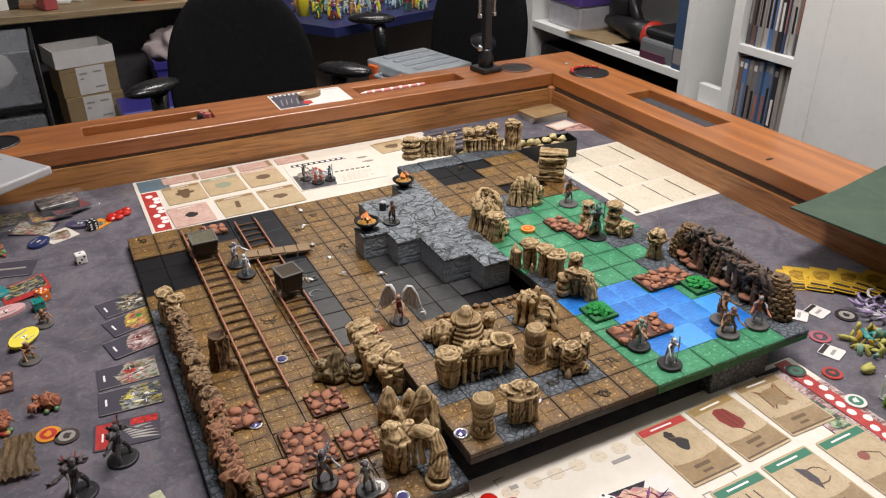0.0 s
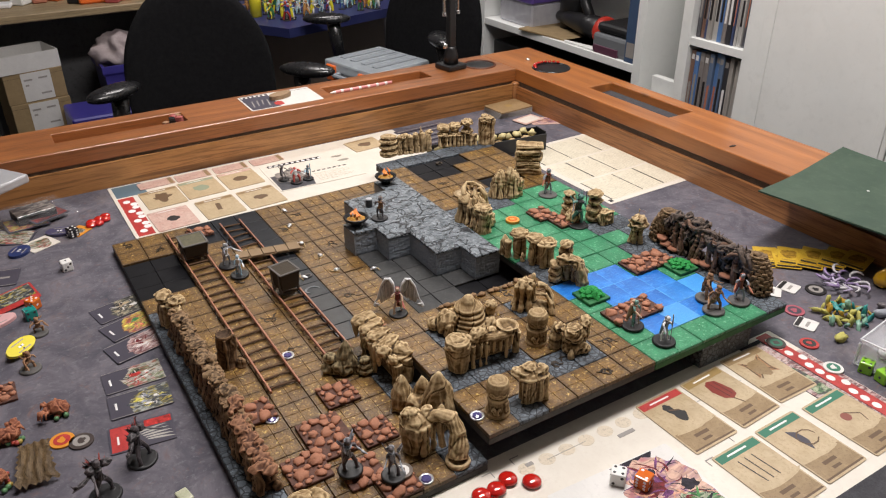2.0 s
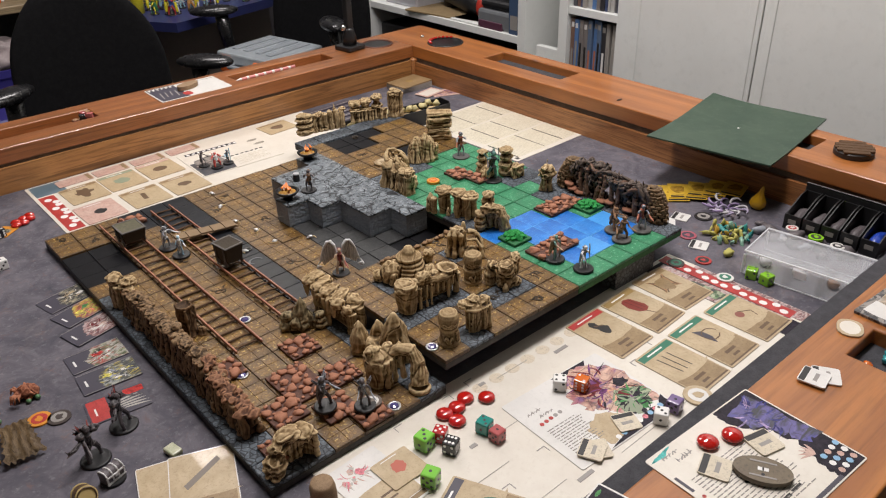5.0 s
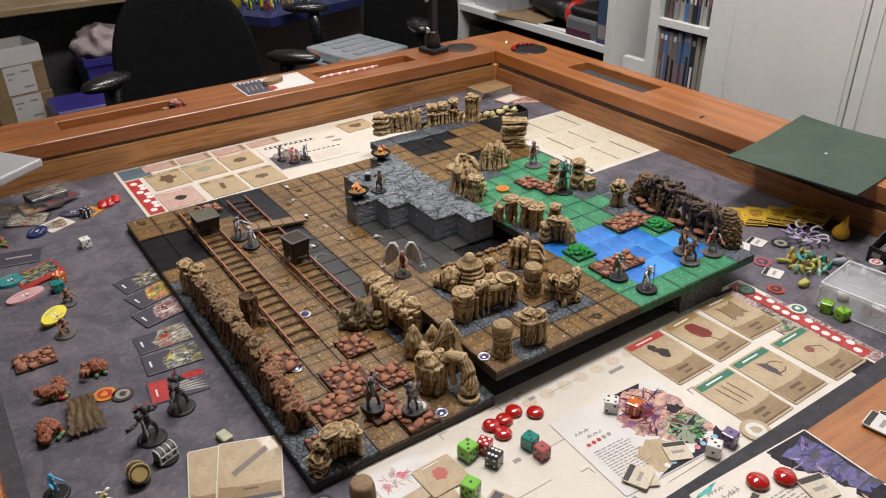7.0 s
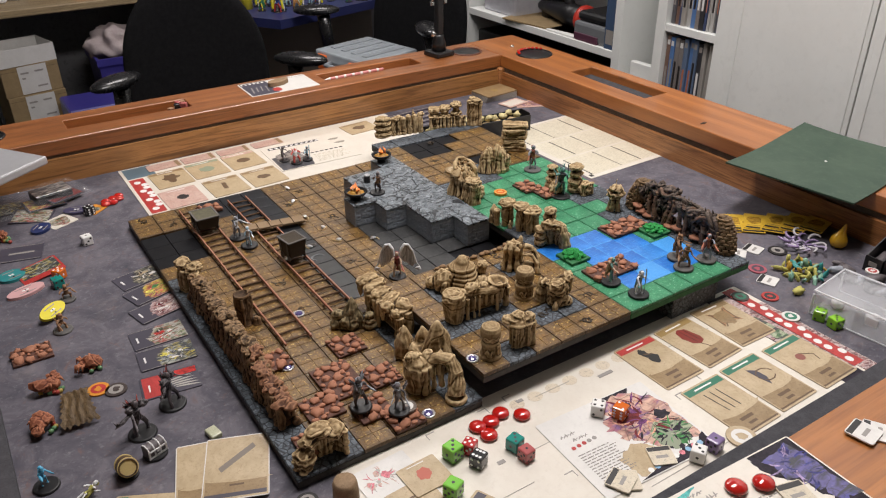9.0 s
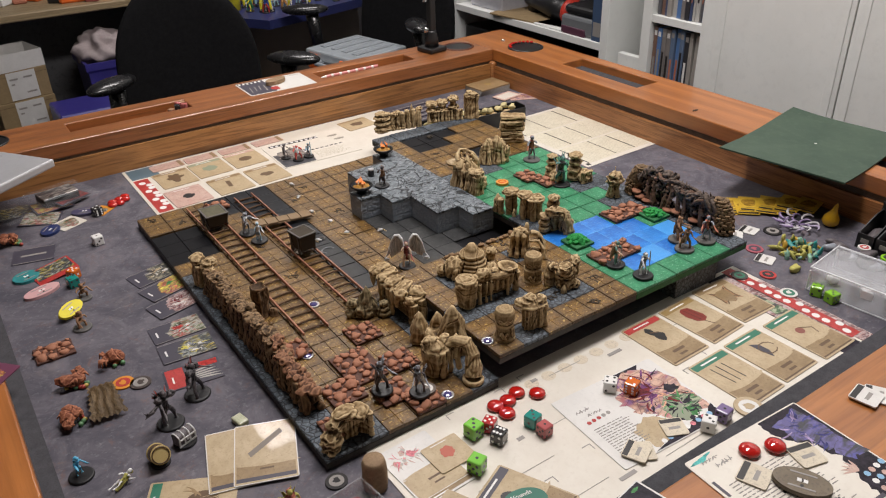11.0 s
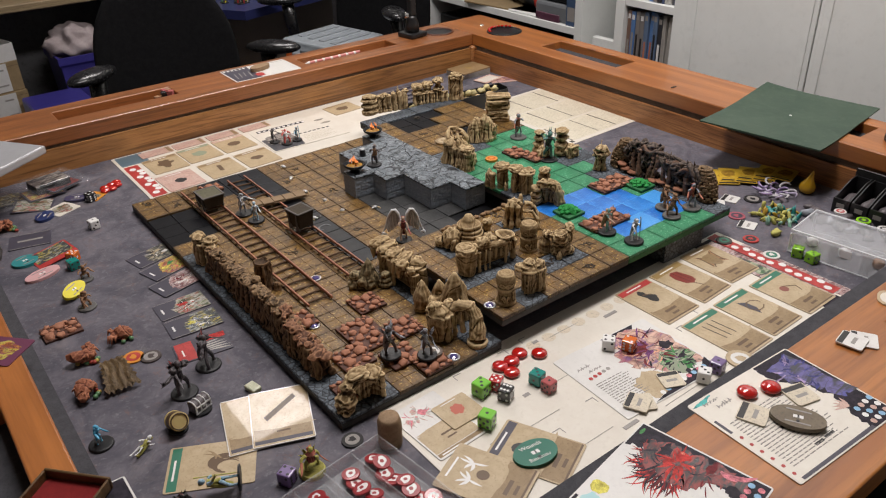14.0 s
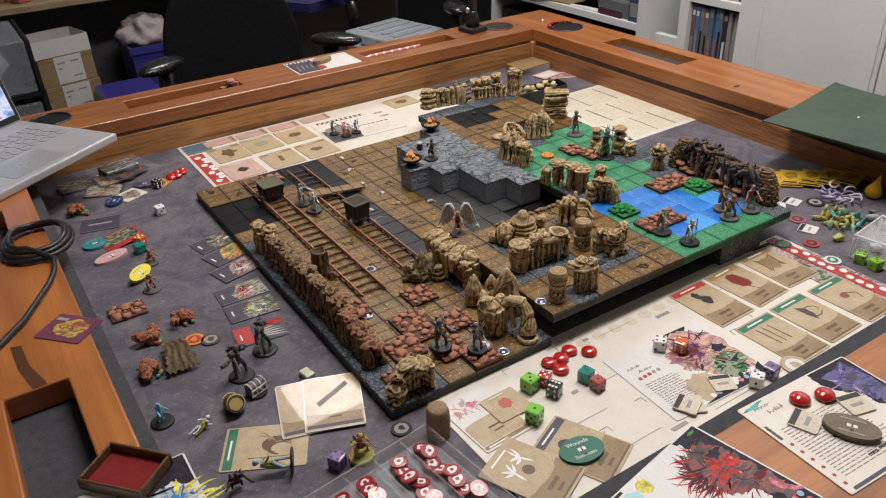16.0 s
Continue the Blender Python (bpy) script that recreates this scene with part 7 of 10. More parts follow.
d_white = plain("die_white", (0.78, 0.77, 0.74), 0.3, 0, 0.3)
d_green = plain("die_green", (0.20, 0.55, 0.06), 0.25, 0, 0.5)
d_lime = plain("die_lime", (0.24, 0.55, 0.02), 0.25, 0, 0.5)
d_teal = plain("die_teal", (0.01, 0.24, 0.20), 0.25, 0, 0.5)
d_red = plain("die_red", (0.45, 0.02, 0.02), 0.2, 0, 0.6)
d_orange = plain("die_orange", (0.65, 0.14, 0.015), 0.2, 0, 0.6)
d_pink = plain("die_pink", (0.42, 0.09, 0.09), 0.3, 0, 0.3)
d_violet = plain("die_violet", (0.17, 0.11, 0.26), 0.3, 0, 0.3)
d_black = plain("die_black", (0.015, 0.015, 0.016), 0.25, 0, 0.4)
S = 0.0150
die(0.321, -0.080, 0.0024, S, 40, d_white, ink, "white die with black markings", 4)
die(0.338, -0.097, 0.0024, S, 20, d_orange, white_ink, "translucent orange die with white pips", 2)
die(0.358, -0.188, 0.0024, S, 30, d_white, ink, "white die with black markings", 3)
die(0.384, -0.187, 0.0018, S, 10, d_violet, ink, "dull violet die with dark symbols", 1)
die(0.151, -0.047, 0.0018, S * 1.12, 12, d_green, ink, "bright green die with black pips", 3)
die(0.170, -0.050, 0.0018, S * 0.95, 30, d_red, white_ink, "red die with white pips", 5)
die(0.167, -0.070, 0.0018, S, 25, d_black, white_ink, "black die with large white pips", 6)
die(0.123, -0.090, 0.0031, S * 1.08, 25, d_green, ink, "bright green die with black pips", 1)
die(0.212, -0.072, 0.0018, S, 15, d_teal, ink, "teal die with dark pips", 3)
die(0.213, -0.090, 0.0018, S * 0.92, 5, d_pink, ink, "dull pink die with dark symbols", 1)
die(0.690, -0.102, 0.0001, S, 20, d_lime, ink, "lime green die with dark pips", 4)
die(0.690, -0.124, 0.0001, S, -10, d_lime, ink, "lime green die with dark pips", 3)
die(-0.067, 0.652, 0.0001, S, 8, d_white, ink, "white die on the mat", 1)
die(-0.128, 0.541, 0.0001, S, 12, d_teal, ink, "teal die on the mat", 2)
die(-0.122, 0.565, 0.0001, S, 40, d_orange, white_ink, "orange die with white pips on the mat", 5)
die(-0.042, 0.759, 0.0001, S, 20, d_black, white_ink, "black and white die on the mat", 4)
die(-0.078, -0.026, 0.0001, S, 30, d_violet, ink, "dull violet die on the mat", 4)
bead_m = plain("red_glass", (0.50, 0.015, 0.01), 0.04, 0.0, 1.0)


def bead(x, y, z, r=0.0098):
    b = solid("glass_bead", bm_lathe([(r * 0.55, 0), (r * 0.92, 0.0012), (r, 0.0028), (r * 0.86, 0.0050), (r * 0.5, 0.0066), (r * 0.12, 0.0071)], 22), bead_m, "flat red glass bead", "bead", pose(x, y, z), group="red glass beads", smooth=True)
    return b


for x, y in ((0.231, -0.022), (0.249, -0.037), (0.214, -0.027), (0.197, -0.026), (0.200, -0.043)):
    bead(x, y, 0.0017)
for x, y in ((-0.010, 0.790), (0.003, 0.796), (0.012, 0.790), (0.000, 0.780), (-0.012, 0.779), (0.014, 0.802)):
    bead(x, y, 0.0001, 0.0085)
bead(0.284, -0.278, RT + 0.0016)
bead(0.307, -0.288, RT + 0.0016)


def text_on(s, size, m, mat, parent):
    cu = bpy.data.curves.new("word", "FONT")
    cu.body, cu.size, cu.extrude, cu.align_x, cu.align_y = s, size, 0.0001, "CENTER", "CENTER"
    tmp = bpy.data.objects.new("word", cu)
    scene.collection.objects.link(tmp)
    me = bpy.data.meshes.new_from_object(tmp)
    bpy.data.objects.remove(tmp)
    me.materials.append(mat)
    ob = new("lettering", me)
    ob.parent = parent
    ob.matrix_basis = m
    return ob


def dial(x, y, z, rx, ry, rz, mat, label, word="", h=0.004):
    """An oval counter dial with a window."""
    ob = thing("counter_dial", label, "dial", pose(x, y, z, 0, 0, rz), group="counter dials")
    for k, (zz, sc) in enumerate(((0, 1.0), (h * 0.55, 0.99))):
        part("disc", bm_prism([(rx * sc * c, ry * sc * s) for c, s in disc(0, 0, 1, 1, 36)], zz, zz + h * 0.5), mat, ob)
    top = h * 1.05
    win = part("window", bm_box(-rx * 0.18, -ry * 0.13, top + 0.00005, rx * 0.18, ry * 0.13, top + 0.0003), white_ink, ob, "small white window")
    part("digit_bar", bm_box(-rx * 0.03, -ry * 0.12, top + 0.00034, rx * 0.03, ry * 0.12, top + 0.0005), ink, win)
    part("hub", bm_cyl(min(rx, ry) * 0.10, top + 0.00005, top + 0.0006, 12), ink, ob, m=pose(0, -ry * 0.42, 0))
    if word:
        text_on(word, ry * 0.42, pose(0, ry * 0.52, top + 0.0002), white_ink, ob)
        text_on("remaining", ry * 0.36, pose(0, -ry * 0.52, top + 0.0002, 0, 0, 180), white_ink, ob)
    else:
        part("word_bar", bm_box(-rx * 0.45, ry * 0.5, top + 0.0001, rx * 0.45, ry * 0.62, top + 0.0003), ink_grey, ob)
        part("word_bar", bm_box(-rx * 0.45, -ry * 0.62, top + 0.0001, rx * 0.45, -ry * 0.5, top + 0.0003), ink_grey, ob)
    return ob


dial(0.132, -0.154, 0.0030, 0.0245, 0.0175, -8, plain("dial_green", (0.01, 0.14, 0.09), 0.4), "dark green oval wound counter dial", "Wounds")
dial(0.286, -0.328, RT + 0.0030, 0.0240, 0.0150, -62, mottled("dial_brown", (0.13, 0.10, 0.065), (0.18, 0.14, 0.09), 60, 0.5), "brown oval counter dial on the hero sheet")
dial(-0.180, 0.606, 0.0001, 0.019, 0.017, 20, plain("dial_teal", (0.03, 0.23, 0.24), 0.4), "teal round counter dial on the mat")
dial(-0.169, 0.550, 0.0001, 0.026, 0.0135, 20, plain("dial_pink", (0.62, 0.36, 0.36), 0.45), "pale pink oval counter dial on the mat")
dial(-0.120, 0.744, 0.0001, 0.019, 0.014, 55, plain("dial_navy", (0.02, 0.035, 0.12), 0.35), "navy blue oval counter dial on the mat")
dial(-0.058, 0.782, 0.0001, 0.022, 0.014, -20, plain("dial_slate", (0.06, 0.055, 0.11), 0.35), "dark violet oval counter dial on the mat")
yd = dial(-0.145, 0.455, 0.0001, 0.0225, 0.0120, 50, plain("dial_yellow", (0.70, 0.60, 0.012), 0.35), "bright yellow oval counter dial on the mat")
yd.matrix_basis = pose(-0.148, 0.464, 0.0075, 30, 0, 42) @ Matrix.Diagonal((0.95, 0.86, 1, 1))


def token(x, y, z, r, mat, inner_mat, label, h=0.002, group="round tokens"):
    ob = thing("token", label, "token", pose(x, y, z, 0, 0, random.uniform(0, 360)), group=group)
    part("disc", bm_cyl(r, 0, h, 24, 0.0003), mat, ob)
    face = part("face", bm_cyl(r * 0.68, h, h + 0.0002, 20), inner_mat, ob)
    part("symbol", bm_prism(blot(0, 0, r * 0.34, r * 0.3, x * 50, 12, 0.7), h + 0.0002, h + 0.0004), mat, face)
    return ob


orange_t = plain("token_orange", (0.65, 0.26, 0.03), 0.4)
brown_t = plain("token_brown", (0.06, 0.045, 0.04), 0.4)
token(-0.131, 0.271, 0.0001, 0.0125, orange_t, red_ink, "orange round token with a red symbol")
token(-0.114, 0.259, 0.0001, 0.0125, brown_t, ink_grey, "dark brown round token")
token(0.516, 0.362, M, 0.0105, orange_t, d_orange, "orange ringed round token on the grass board", 0.004)
token(0.505, 0.480, M, 0.0155, parch_dark, parch, "brown round stone token on the far board", 0.003)
token(0.001, -0.018, 0.0001, 0.0115, ink, ink_grey, "black round token with a pale symbol")
token(0.422, -0.192, 0.0016, 0.0165, parch, white_print, "pale round clear-edged token")
token(0.139, -0.006 + 0.03, L + 0.0090, 0.0105, plain("moon_token", (0.16, 0.13, 0.11), 0.3), white_print, "brown token with a pale moon disc")
token(0.646, -0.012, 0.0016, 0.0115, brown_t, green_ink, "dark token with a green disc on the track band")
token(0.661, -0.080, 0.0016, 0.0115, white_print, green_ink, "pale token with a green disc on the track band")
token(0.682, -0.033, 0.0001, 0.0115, red_ink, d_black, "dark red round token on the mat")
token(0.706, 0.050, 0.0001, 0.0105, brown_t, gold_ink, "brown and gold round token on the mat")
token(0.730, 0.024, 0.0001, 0.013, plain("ring_pink", (0.40, 0.10, 0.13), 0.3, 0, 0.4), slate_ink, "pink and black round token on the mat")
token(0.800, 0.042, 0.0001, 0.014, ink, ink_grey, "black ring token on the mat")
cork_m = mottled("cork", (0.22, 0.14, 0.075), (0.30, 0.20, 0.115), 160, 0.75, bump_mm=0.4, c3=(0.12, 0.07, 0.035))
solid("wooden_peg", bm_lathe([(0.0120, 0), (0.0128, 0.006), (0.0125, 0.022), (0.0120, 0.032), (0.0108, 0.036), (0.0095, 0.037)], 22, 0.06, 3), cork_m, "short brown barrel-shaped wooden peg on the mat", "peg", pose(0.030, -0.046, 0.0001), smooth=True)


tile_cream = mottled("tile_cream", (0.58, 0.51, 0.39), (0.66, 0.59, 0.46), 60, 0.4, bump_mm=0)


def square_tile(x, y, z, rz, label="small square tile with a black header"):
    return sheet("square_tile", label, "tile", pose(x, y, z, 0, 0, rz), 0.026, 0.026, white_print if "white" in label else tile_cream, [("header", (0.04, 0.74, 0.96, 0.96), ink), ("tag", (0.25, 0.35, 0.75, 0.5), ink_grey)], 0.0016, "square tiles")


square_tile(0.330, -0.165, 0.0026, -25)
square_tile(0.276, -0.170, 0.0026, 60)
square_tile(0.270, -0.168, 0.0044, 25)
square_tile(0.264, -0.298, RT + 0.0014, 20)
square_tile(0.321, -0.310, RT + 0.0014, -15)
square_tile(0.450, -0.304, RT + 0.0003, 30, "small white square tile with a black header")
square_tile(0.437, -0.298, RT + 0.0021, 10, "small white square tile with a black header")
square_tile(0.716, -0.004, 0.0002, 20, "small white square tile with a black header")
square_tile(0.745, 0.072, 0.0002, 35, "small white square tile with a black header")
square_tile(0.774, 0.066, 0.0002, 15, "small white square tile with a black header")
sheet("square_tile", "cream round-cornered tile on the rail", "tile", pose(0.545, -0.284, RT + 0.0002, 0, 0, 25), 0.032, 0.026, parch, [("ring", disc(0.5, 0.5, 0.4, 0.4), cream)], 0.0016, "square tiles", 0.011)
# yellow fanned cards
for i in range(9):
    sheet("yellow_card", "yellow bordered card fanned on the mat", "card", pose(0.812 + i * 0.012, 0.138 - i * 0.0105 + (i % 2) * 0.012, 0.0002 + i * 0.0011, 0, 0, -35 - i * 5), 0.036, 0.054, mottled("card_yellow", (0.52, 0.31, 0.02), (0.66, 0.45, 0.05), 60, 0.4, bump_mm=0, c3=(0.40, 0.22, 0.02)), [("picture", blot(0.5, 0.60, 0.34, 0.24, i * 3.1), inkc("ochre", (0.38, 0.22, 0.03))), ("foot", (0.06, 0.04, 0.94, 0.14), ink), ("stripe", (0.12, 0.22, 0.88, 0.25), gold_ink)], 0.0008, "yellow cards")

# carved runes in some of the floor tiles
rune_m = mottled("rune_wash", (0.020, 0.012, 0.005), (0.045, 0.026, 0.010), 200, 0.6, bump_mm=0)
BOARD_OF = {(o.matrix_basis.translation.x, o.matrix_basis.translation.y): o for o in bpy.data.objects if o.name.split(".")[0] == "terrain_board"}
for k, (c, r) in enumerate(((0.5, 17.5), (1.5, 16.5), (3.5, 9.5), (3.5, 12.5), (1.5, 8.5), (3.5, 7.5), (6.5, 15.5), (7.5, 13.5), (6.5, 9.5), (7.5, 16.5), (9.5, 1.5), (10.5, 0.5), (11.5, 1.5), (10.5, 5.5), (13.5, 14.5), (14.5, 16.5))):
    home = min(BOARD_OF.values(), key=lambda o: (o.matrix_basis.translation.x + 3 * U - c * U) ** 2 + (o.matrix_basis.translation.y + 3 * U - r * U) ** 2)
    rg = random.Random(k + 70)
    polys = [swish(0, 0, rg.uniform(0, 6), 0.020, 0.0011, rg.choice([-5, 5]), 14) for q in range(2)]
    polys += [swish(rg.uniform(-0.006, 0.006), rg.uniform(-0.006, 0.006), rg.uniform(0, 6), 0.011, 0.0010, rg.uniform(-2, 2), 8) for q in range(3)]
    top = 0.0129 + (0.0 if home.matrix_basis.translation.z < 0.02 else 0.0)
    ob = part("carving", bm_join(*[bm_prism(q, top - 0.0004, top + 0.00045) for q in polys]), rune_m, home, "dark carved rune", m=pose(c * U - home.matrix_basis.translation.x, r * U - home.matrix_basis.translation.y, 0))
    tagged(ob, "dark carved rune", kind="stuff")

from mathutils.bvhtree import BVHTree

# ---- miniatures (each one plain cast) ----
base_black = plain("base_black", (0.012, 0.012, 0.013), 0.45)
base_grey = plain("base_grey", (0.10, 0.095, 0.09), 0.55)
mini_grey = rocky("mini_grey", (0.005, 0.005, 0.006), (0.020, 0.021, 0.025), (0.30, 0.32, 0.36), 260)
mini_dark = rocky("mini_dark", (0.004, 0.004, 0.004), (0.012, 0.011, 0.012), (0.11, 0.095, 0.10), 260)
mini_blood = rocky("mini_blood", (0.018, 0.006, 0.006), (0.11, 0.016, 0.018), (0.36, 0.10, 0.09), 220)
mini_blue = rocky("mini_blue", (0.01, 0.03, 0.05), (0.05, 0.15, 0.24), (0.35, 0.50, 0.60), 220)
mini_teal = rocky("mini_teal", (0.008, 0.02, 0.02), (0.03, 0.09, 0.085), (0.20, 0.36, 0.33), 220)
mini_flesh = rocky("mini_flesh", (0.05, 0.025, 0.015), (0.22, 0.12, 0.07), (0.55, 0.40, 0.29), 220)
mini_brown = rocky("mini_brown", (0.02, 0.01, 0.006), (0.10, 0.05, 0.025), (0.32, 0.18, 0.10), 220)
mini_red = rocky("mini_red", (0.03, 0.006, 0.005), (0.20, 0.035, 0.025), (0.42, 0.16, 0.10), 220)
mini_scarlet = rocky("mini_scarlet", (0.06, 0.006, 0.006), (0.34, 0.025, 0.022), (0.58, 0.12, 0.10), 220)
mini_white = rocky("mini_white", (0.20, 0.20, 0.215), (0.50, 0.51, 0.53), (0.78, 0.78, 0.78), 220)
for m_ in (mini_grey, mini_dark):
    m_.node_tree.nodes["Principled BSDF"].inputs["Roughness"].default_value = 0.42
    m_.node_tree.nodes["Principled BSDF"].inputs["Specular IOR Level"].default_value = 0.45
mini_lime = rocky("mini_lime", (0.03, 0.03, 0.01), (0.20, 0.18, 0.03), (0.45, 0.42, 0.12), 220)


def mini(label, x, y, z, body, base, height=0.040, rb=0.0125, seed=0, second=None, staff=False, spikes=0, wings=False, wide=1.0, rz=0.0, crouch=False, lying=False, base_h=0.0028, tips=None):
    """A small standing cast figure on a round base, in one mesh."""
    rg = random.Random(seed)
    k = height / 0.04
    wide *= 0.72
    parts, mats = [], [base, body, second or body, mini_white, tips or body]

    def add(bm, idx):
        for f in bm.faces:
            f.material_index = idx
            f.smooth = True
        parts.append(bm)
    if rb:
        b = bm_lathe([(rb, 0), (rb, base_h * 0.55), (rb * 0.93, base_h), (rb * 0.5, base_h * 1.02)], 26)
        add(b, 0)
    z0 = base_h
    hip = z0 + 0.017 * k * (0.65 if crouch else 1)
    sh = z0 + 0.029 * k * (0.70 if crouch else 1)
    sway = rg.uniform(-0.002, 0.002)
    for s in (-1, 1):
        kx = s * rg.uniform(0.0035, 0.006) * k * wide * (1.2 if spikes > 10 else 1)
        ky = rg.uniform(-0.004, 0.003) * k
        add(bm_tube([(kx * 1.2, ky * 1.2, z0 - 0.0008), (kx * 1.15, ky + 0.001, z0 + 0.008 * k), (s * 0.0022 * k * wide, 0, hip)], [0.0017 * k, 0.0021 * k * wide, 0.0026 * k * wide], 7), 1)
    add(bm_tube([(0, 0, hip - 0.001), (sway, 0.0005, (hip + sh) / 2), (sway, -0.0003, sh)], [0.0036 * k * wide, 0.0033 * k * wide, 0.0045 * k * wide], 8), 2)
    add(bm_move(bm_blob(0.0030 * k, 2, (1, 1.05, 1.2), 0.15, 2.5, seed), Matrix.Translation((sway, -0.0012, sh + 0.0050 * k))), 1)
    add(bm_move(bm_blob(0.0028 * k, 2, (1.2, 0.9, 0.9), 0.4, 3, seed + 2), Matrix.Translation((sway, 0.0012, sh + 0.0058 * k))), 2)
    for s in (-1, 1):
        ex, ey = s * rg.uniform(0.006, 0.010) * k * wide * (1.25 if spikes > 10 else 1), rg.uniform(-0.007, 0.001) * k
        ez = sh - rg.uniform(0.001, 0.009) * k * (0.6 if spikes > 10 else 1)
        add(bm_tube([(s * 0.0040 * k * wide, 0, sh - 0.0008), (ex, ey * 0.4, (sh + ez) / 2), (ex * 1.15, ey, ez)], [0.0021 * k * wide, 0.0017 * k, 0.0013 * k], 7), 1)
        if staff and s == 1:
            add(bm_tube([(ex * 1.15, ey, z0), (ex * 1.12, ey, ez), (ex * 1.0, ey, sh + 0.013 * k)], [0.0007, 0.0007, 0.0009], 6), 2)
        elif staff or rg.random() < 0.6:
            add(bm_tube([(ex * 1.1, ey, ez), (ex * 1.5, ey - 0.008 * k, ez - 0.003 * k), (ex * 1.9, ey - 0.014 * k, ez - 0.004 * k)], [0.0009, 0.0012, 0.0003], 6), 2)
    cloak = bm_tube([(sway, 0.0022, sh), (sway, 0.0050 * k, hip), (sway + rg.uniform(-0.003, 0.003), 0.0075 * k, z0 + 0.005 * k)], [0.0034 * k, 0.0040 * k, 0.0024 * k], 8)
    add(cloak, 2)
    if spikes > 10:
        for s in (-1, 1):
            add(bm_move(bm_blob(0.0042 * k, 2, (1.1, 1, 0.9), 0.4, 2.5, seed + s), Matrix.Translation((s * 0.0068 * k, 0, sh + 0.001))), 1)
        add(bm_tube([(-0.010 * k, -0.002, sh - 0.003), (-0.017 * k, -0.004, sh - 0.004), (-0.026 * k, -0.005, sh - 0.006)], [0.0020 * k, 0.0026 * k, 0.0006], 6), 1)
        for i in range(4):
            q = rg.uniform(0.3, 1.0)
            add(bm_tube([(-0.012 * k - 0.012 * k * q, -0.004, sh - 0.004), (-0.013 * k - 0.014 * k * q, -0.004 + rg.uniform(-0.004, 0.004), sh + 0.003 * rg.uniform(-1.5, 1.5))], [0.0011 * k, 0.0002], 6), 1)
    for i in range(spikes):
        a = rg.uniform(0, math.pi)
        p = Vector((math.cos(a) * 0.006 * k, 0.003, sh + rg.uniform(-0.004, 0.004) * k))
        add(bm_tube([p, p + Vector((math.cos(a) * 0.006, rg.uniform(0, 0.004), rg.uniform(0.004, 0.011))) * k], [0.0013 * k, 0.0002], 6), 4 if i % 2 else 1)
    if wings:
        for s in (-1, 1):
            arch = [(s * 0.003, 0.004, sh - 0.003), (s * 0.0065, 0.006, sh + 0.010), (s * 0.0105, 0.008, sh + 0.0155), (s * 0.0150, 0.009, sh + 0.0145), (s * 0.0210, 0.010, sh + 0.004), (s * 0.0265, 0.011, z0 + 0.013), (s * 0.0325, 0.012, z0 + 0.0045)]
            add(bm_tube(arch, [0.0015, 0.0022, 0.0024, 0.0022, 0.0018, 0.0014, 0.0005], 8), 3)
            for i in range(11):
                u = i / 10
                k0 = min(4, int(u * 5))
                top = Vector(arch[1 + k0]).lerp(Vector(arch[min(6, 2 + k0)]), u * 5 - k0 if k0 < 4 else u)
                tip = Vector((s * (0.0060 + 0.0225 * u), 0.0085 + 0.001 * (i % 2), z0 + 0.018 - 0.0155 * u))
                fe = bm_tube([top, top.lerp(tip, 0.55), tip], [0.0014, 0.0019, 0.0006], 8)
                for v in fe.verts:
                    v.co.y = 0.0085 + (v.co.y - 0.0085) * 0.5
                add(fe, 3)
    bm = bm_join(*parts)
    if lying:
        bm_move(bm, Matrix.Translation((0, 0, rb)) @ Matrix.Rotation(radians(-86), 4, "X"))
        lo = min(v.co.z for v in bm.verts)
        bm_move(bm, Matrix.Translation((0, 0, -lo)))
    bm.faces.ensure_lookup_table()
    tree = BVHTree.FromBMesh(bm)
    kinds = [f.material_index for f in bm.faces]
    bm = crag(fused(bm, 0.00062), seed, 0.0003, 0.0, 0.00045, 0.00045)
    for f in bm.faces:
        hit = tree.find_nearest(f.calc_center_median())
        f.material_index, f.smooth = kinds[hit[2]], True
    me = mesh_of("miniature", bm, *mats)
    ob = new("miniature", me)
    ob.matrix_basis = pose(x, y, z, 0, 0, rz)
    return tagged(ob, label, "miniature", "miniatures")


mini("dark spiked armoured miniature with claws on a black base", -0.107, 0.168, 0.0001, mini_dark, base_black, 0.046, 0.0155, 3, mini_dark, spikes=20, wide=1.35, rz=20, tips=mini_blood)
mini("dark spiked armoured miniature with a blade on a black base", -0.066, 0.198, 0.0001, mini_dark, base_black, 0.046, 0.0155, 8, mini_dark, spikes=20, wide=1.35, rz=50, tips=mini_blood)
mini("crouching brown beast miniature", -0.124, 0.497, 0.0001, mini_brown, base_grey, 0.030, 0.011, 5, None, wide=1.4, crouch=True, spikes=4)
mini("brown hunched miniature on a clear grey base", -0.143, 0.422, 0.0001, mini_brown, base_grey, 0.032, 0.0125, 6, None, wide=1.4, crouch=True, spikes=3, rz=40)
mini("grey armoured miniature with curved arms on the track", 0.128, 0.512, L + 0.001, mini_grey, base_black, 0.036, 0.0135, 11, mini_white, wide=1.2, spikes=5, rz=30)
mini("pale blue miniature standing on a black base", 0.133, 0.478, L + 0.001, mini_blue, base_black, 0.032, 0.0130, 12, mini_white, rz=-20)
mini("dark grey miniature standing on red rubble", 0.098, 0.052, L + 0.0085, mini_dark, base_black, 0.040, 0.0125, 13, mini_grey, wide=1.25, spikes=8, rz=10, tips=mini_grey)
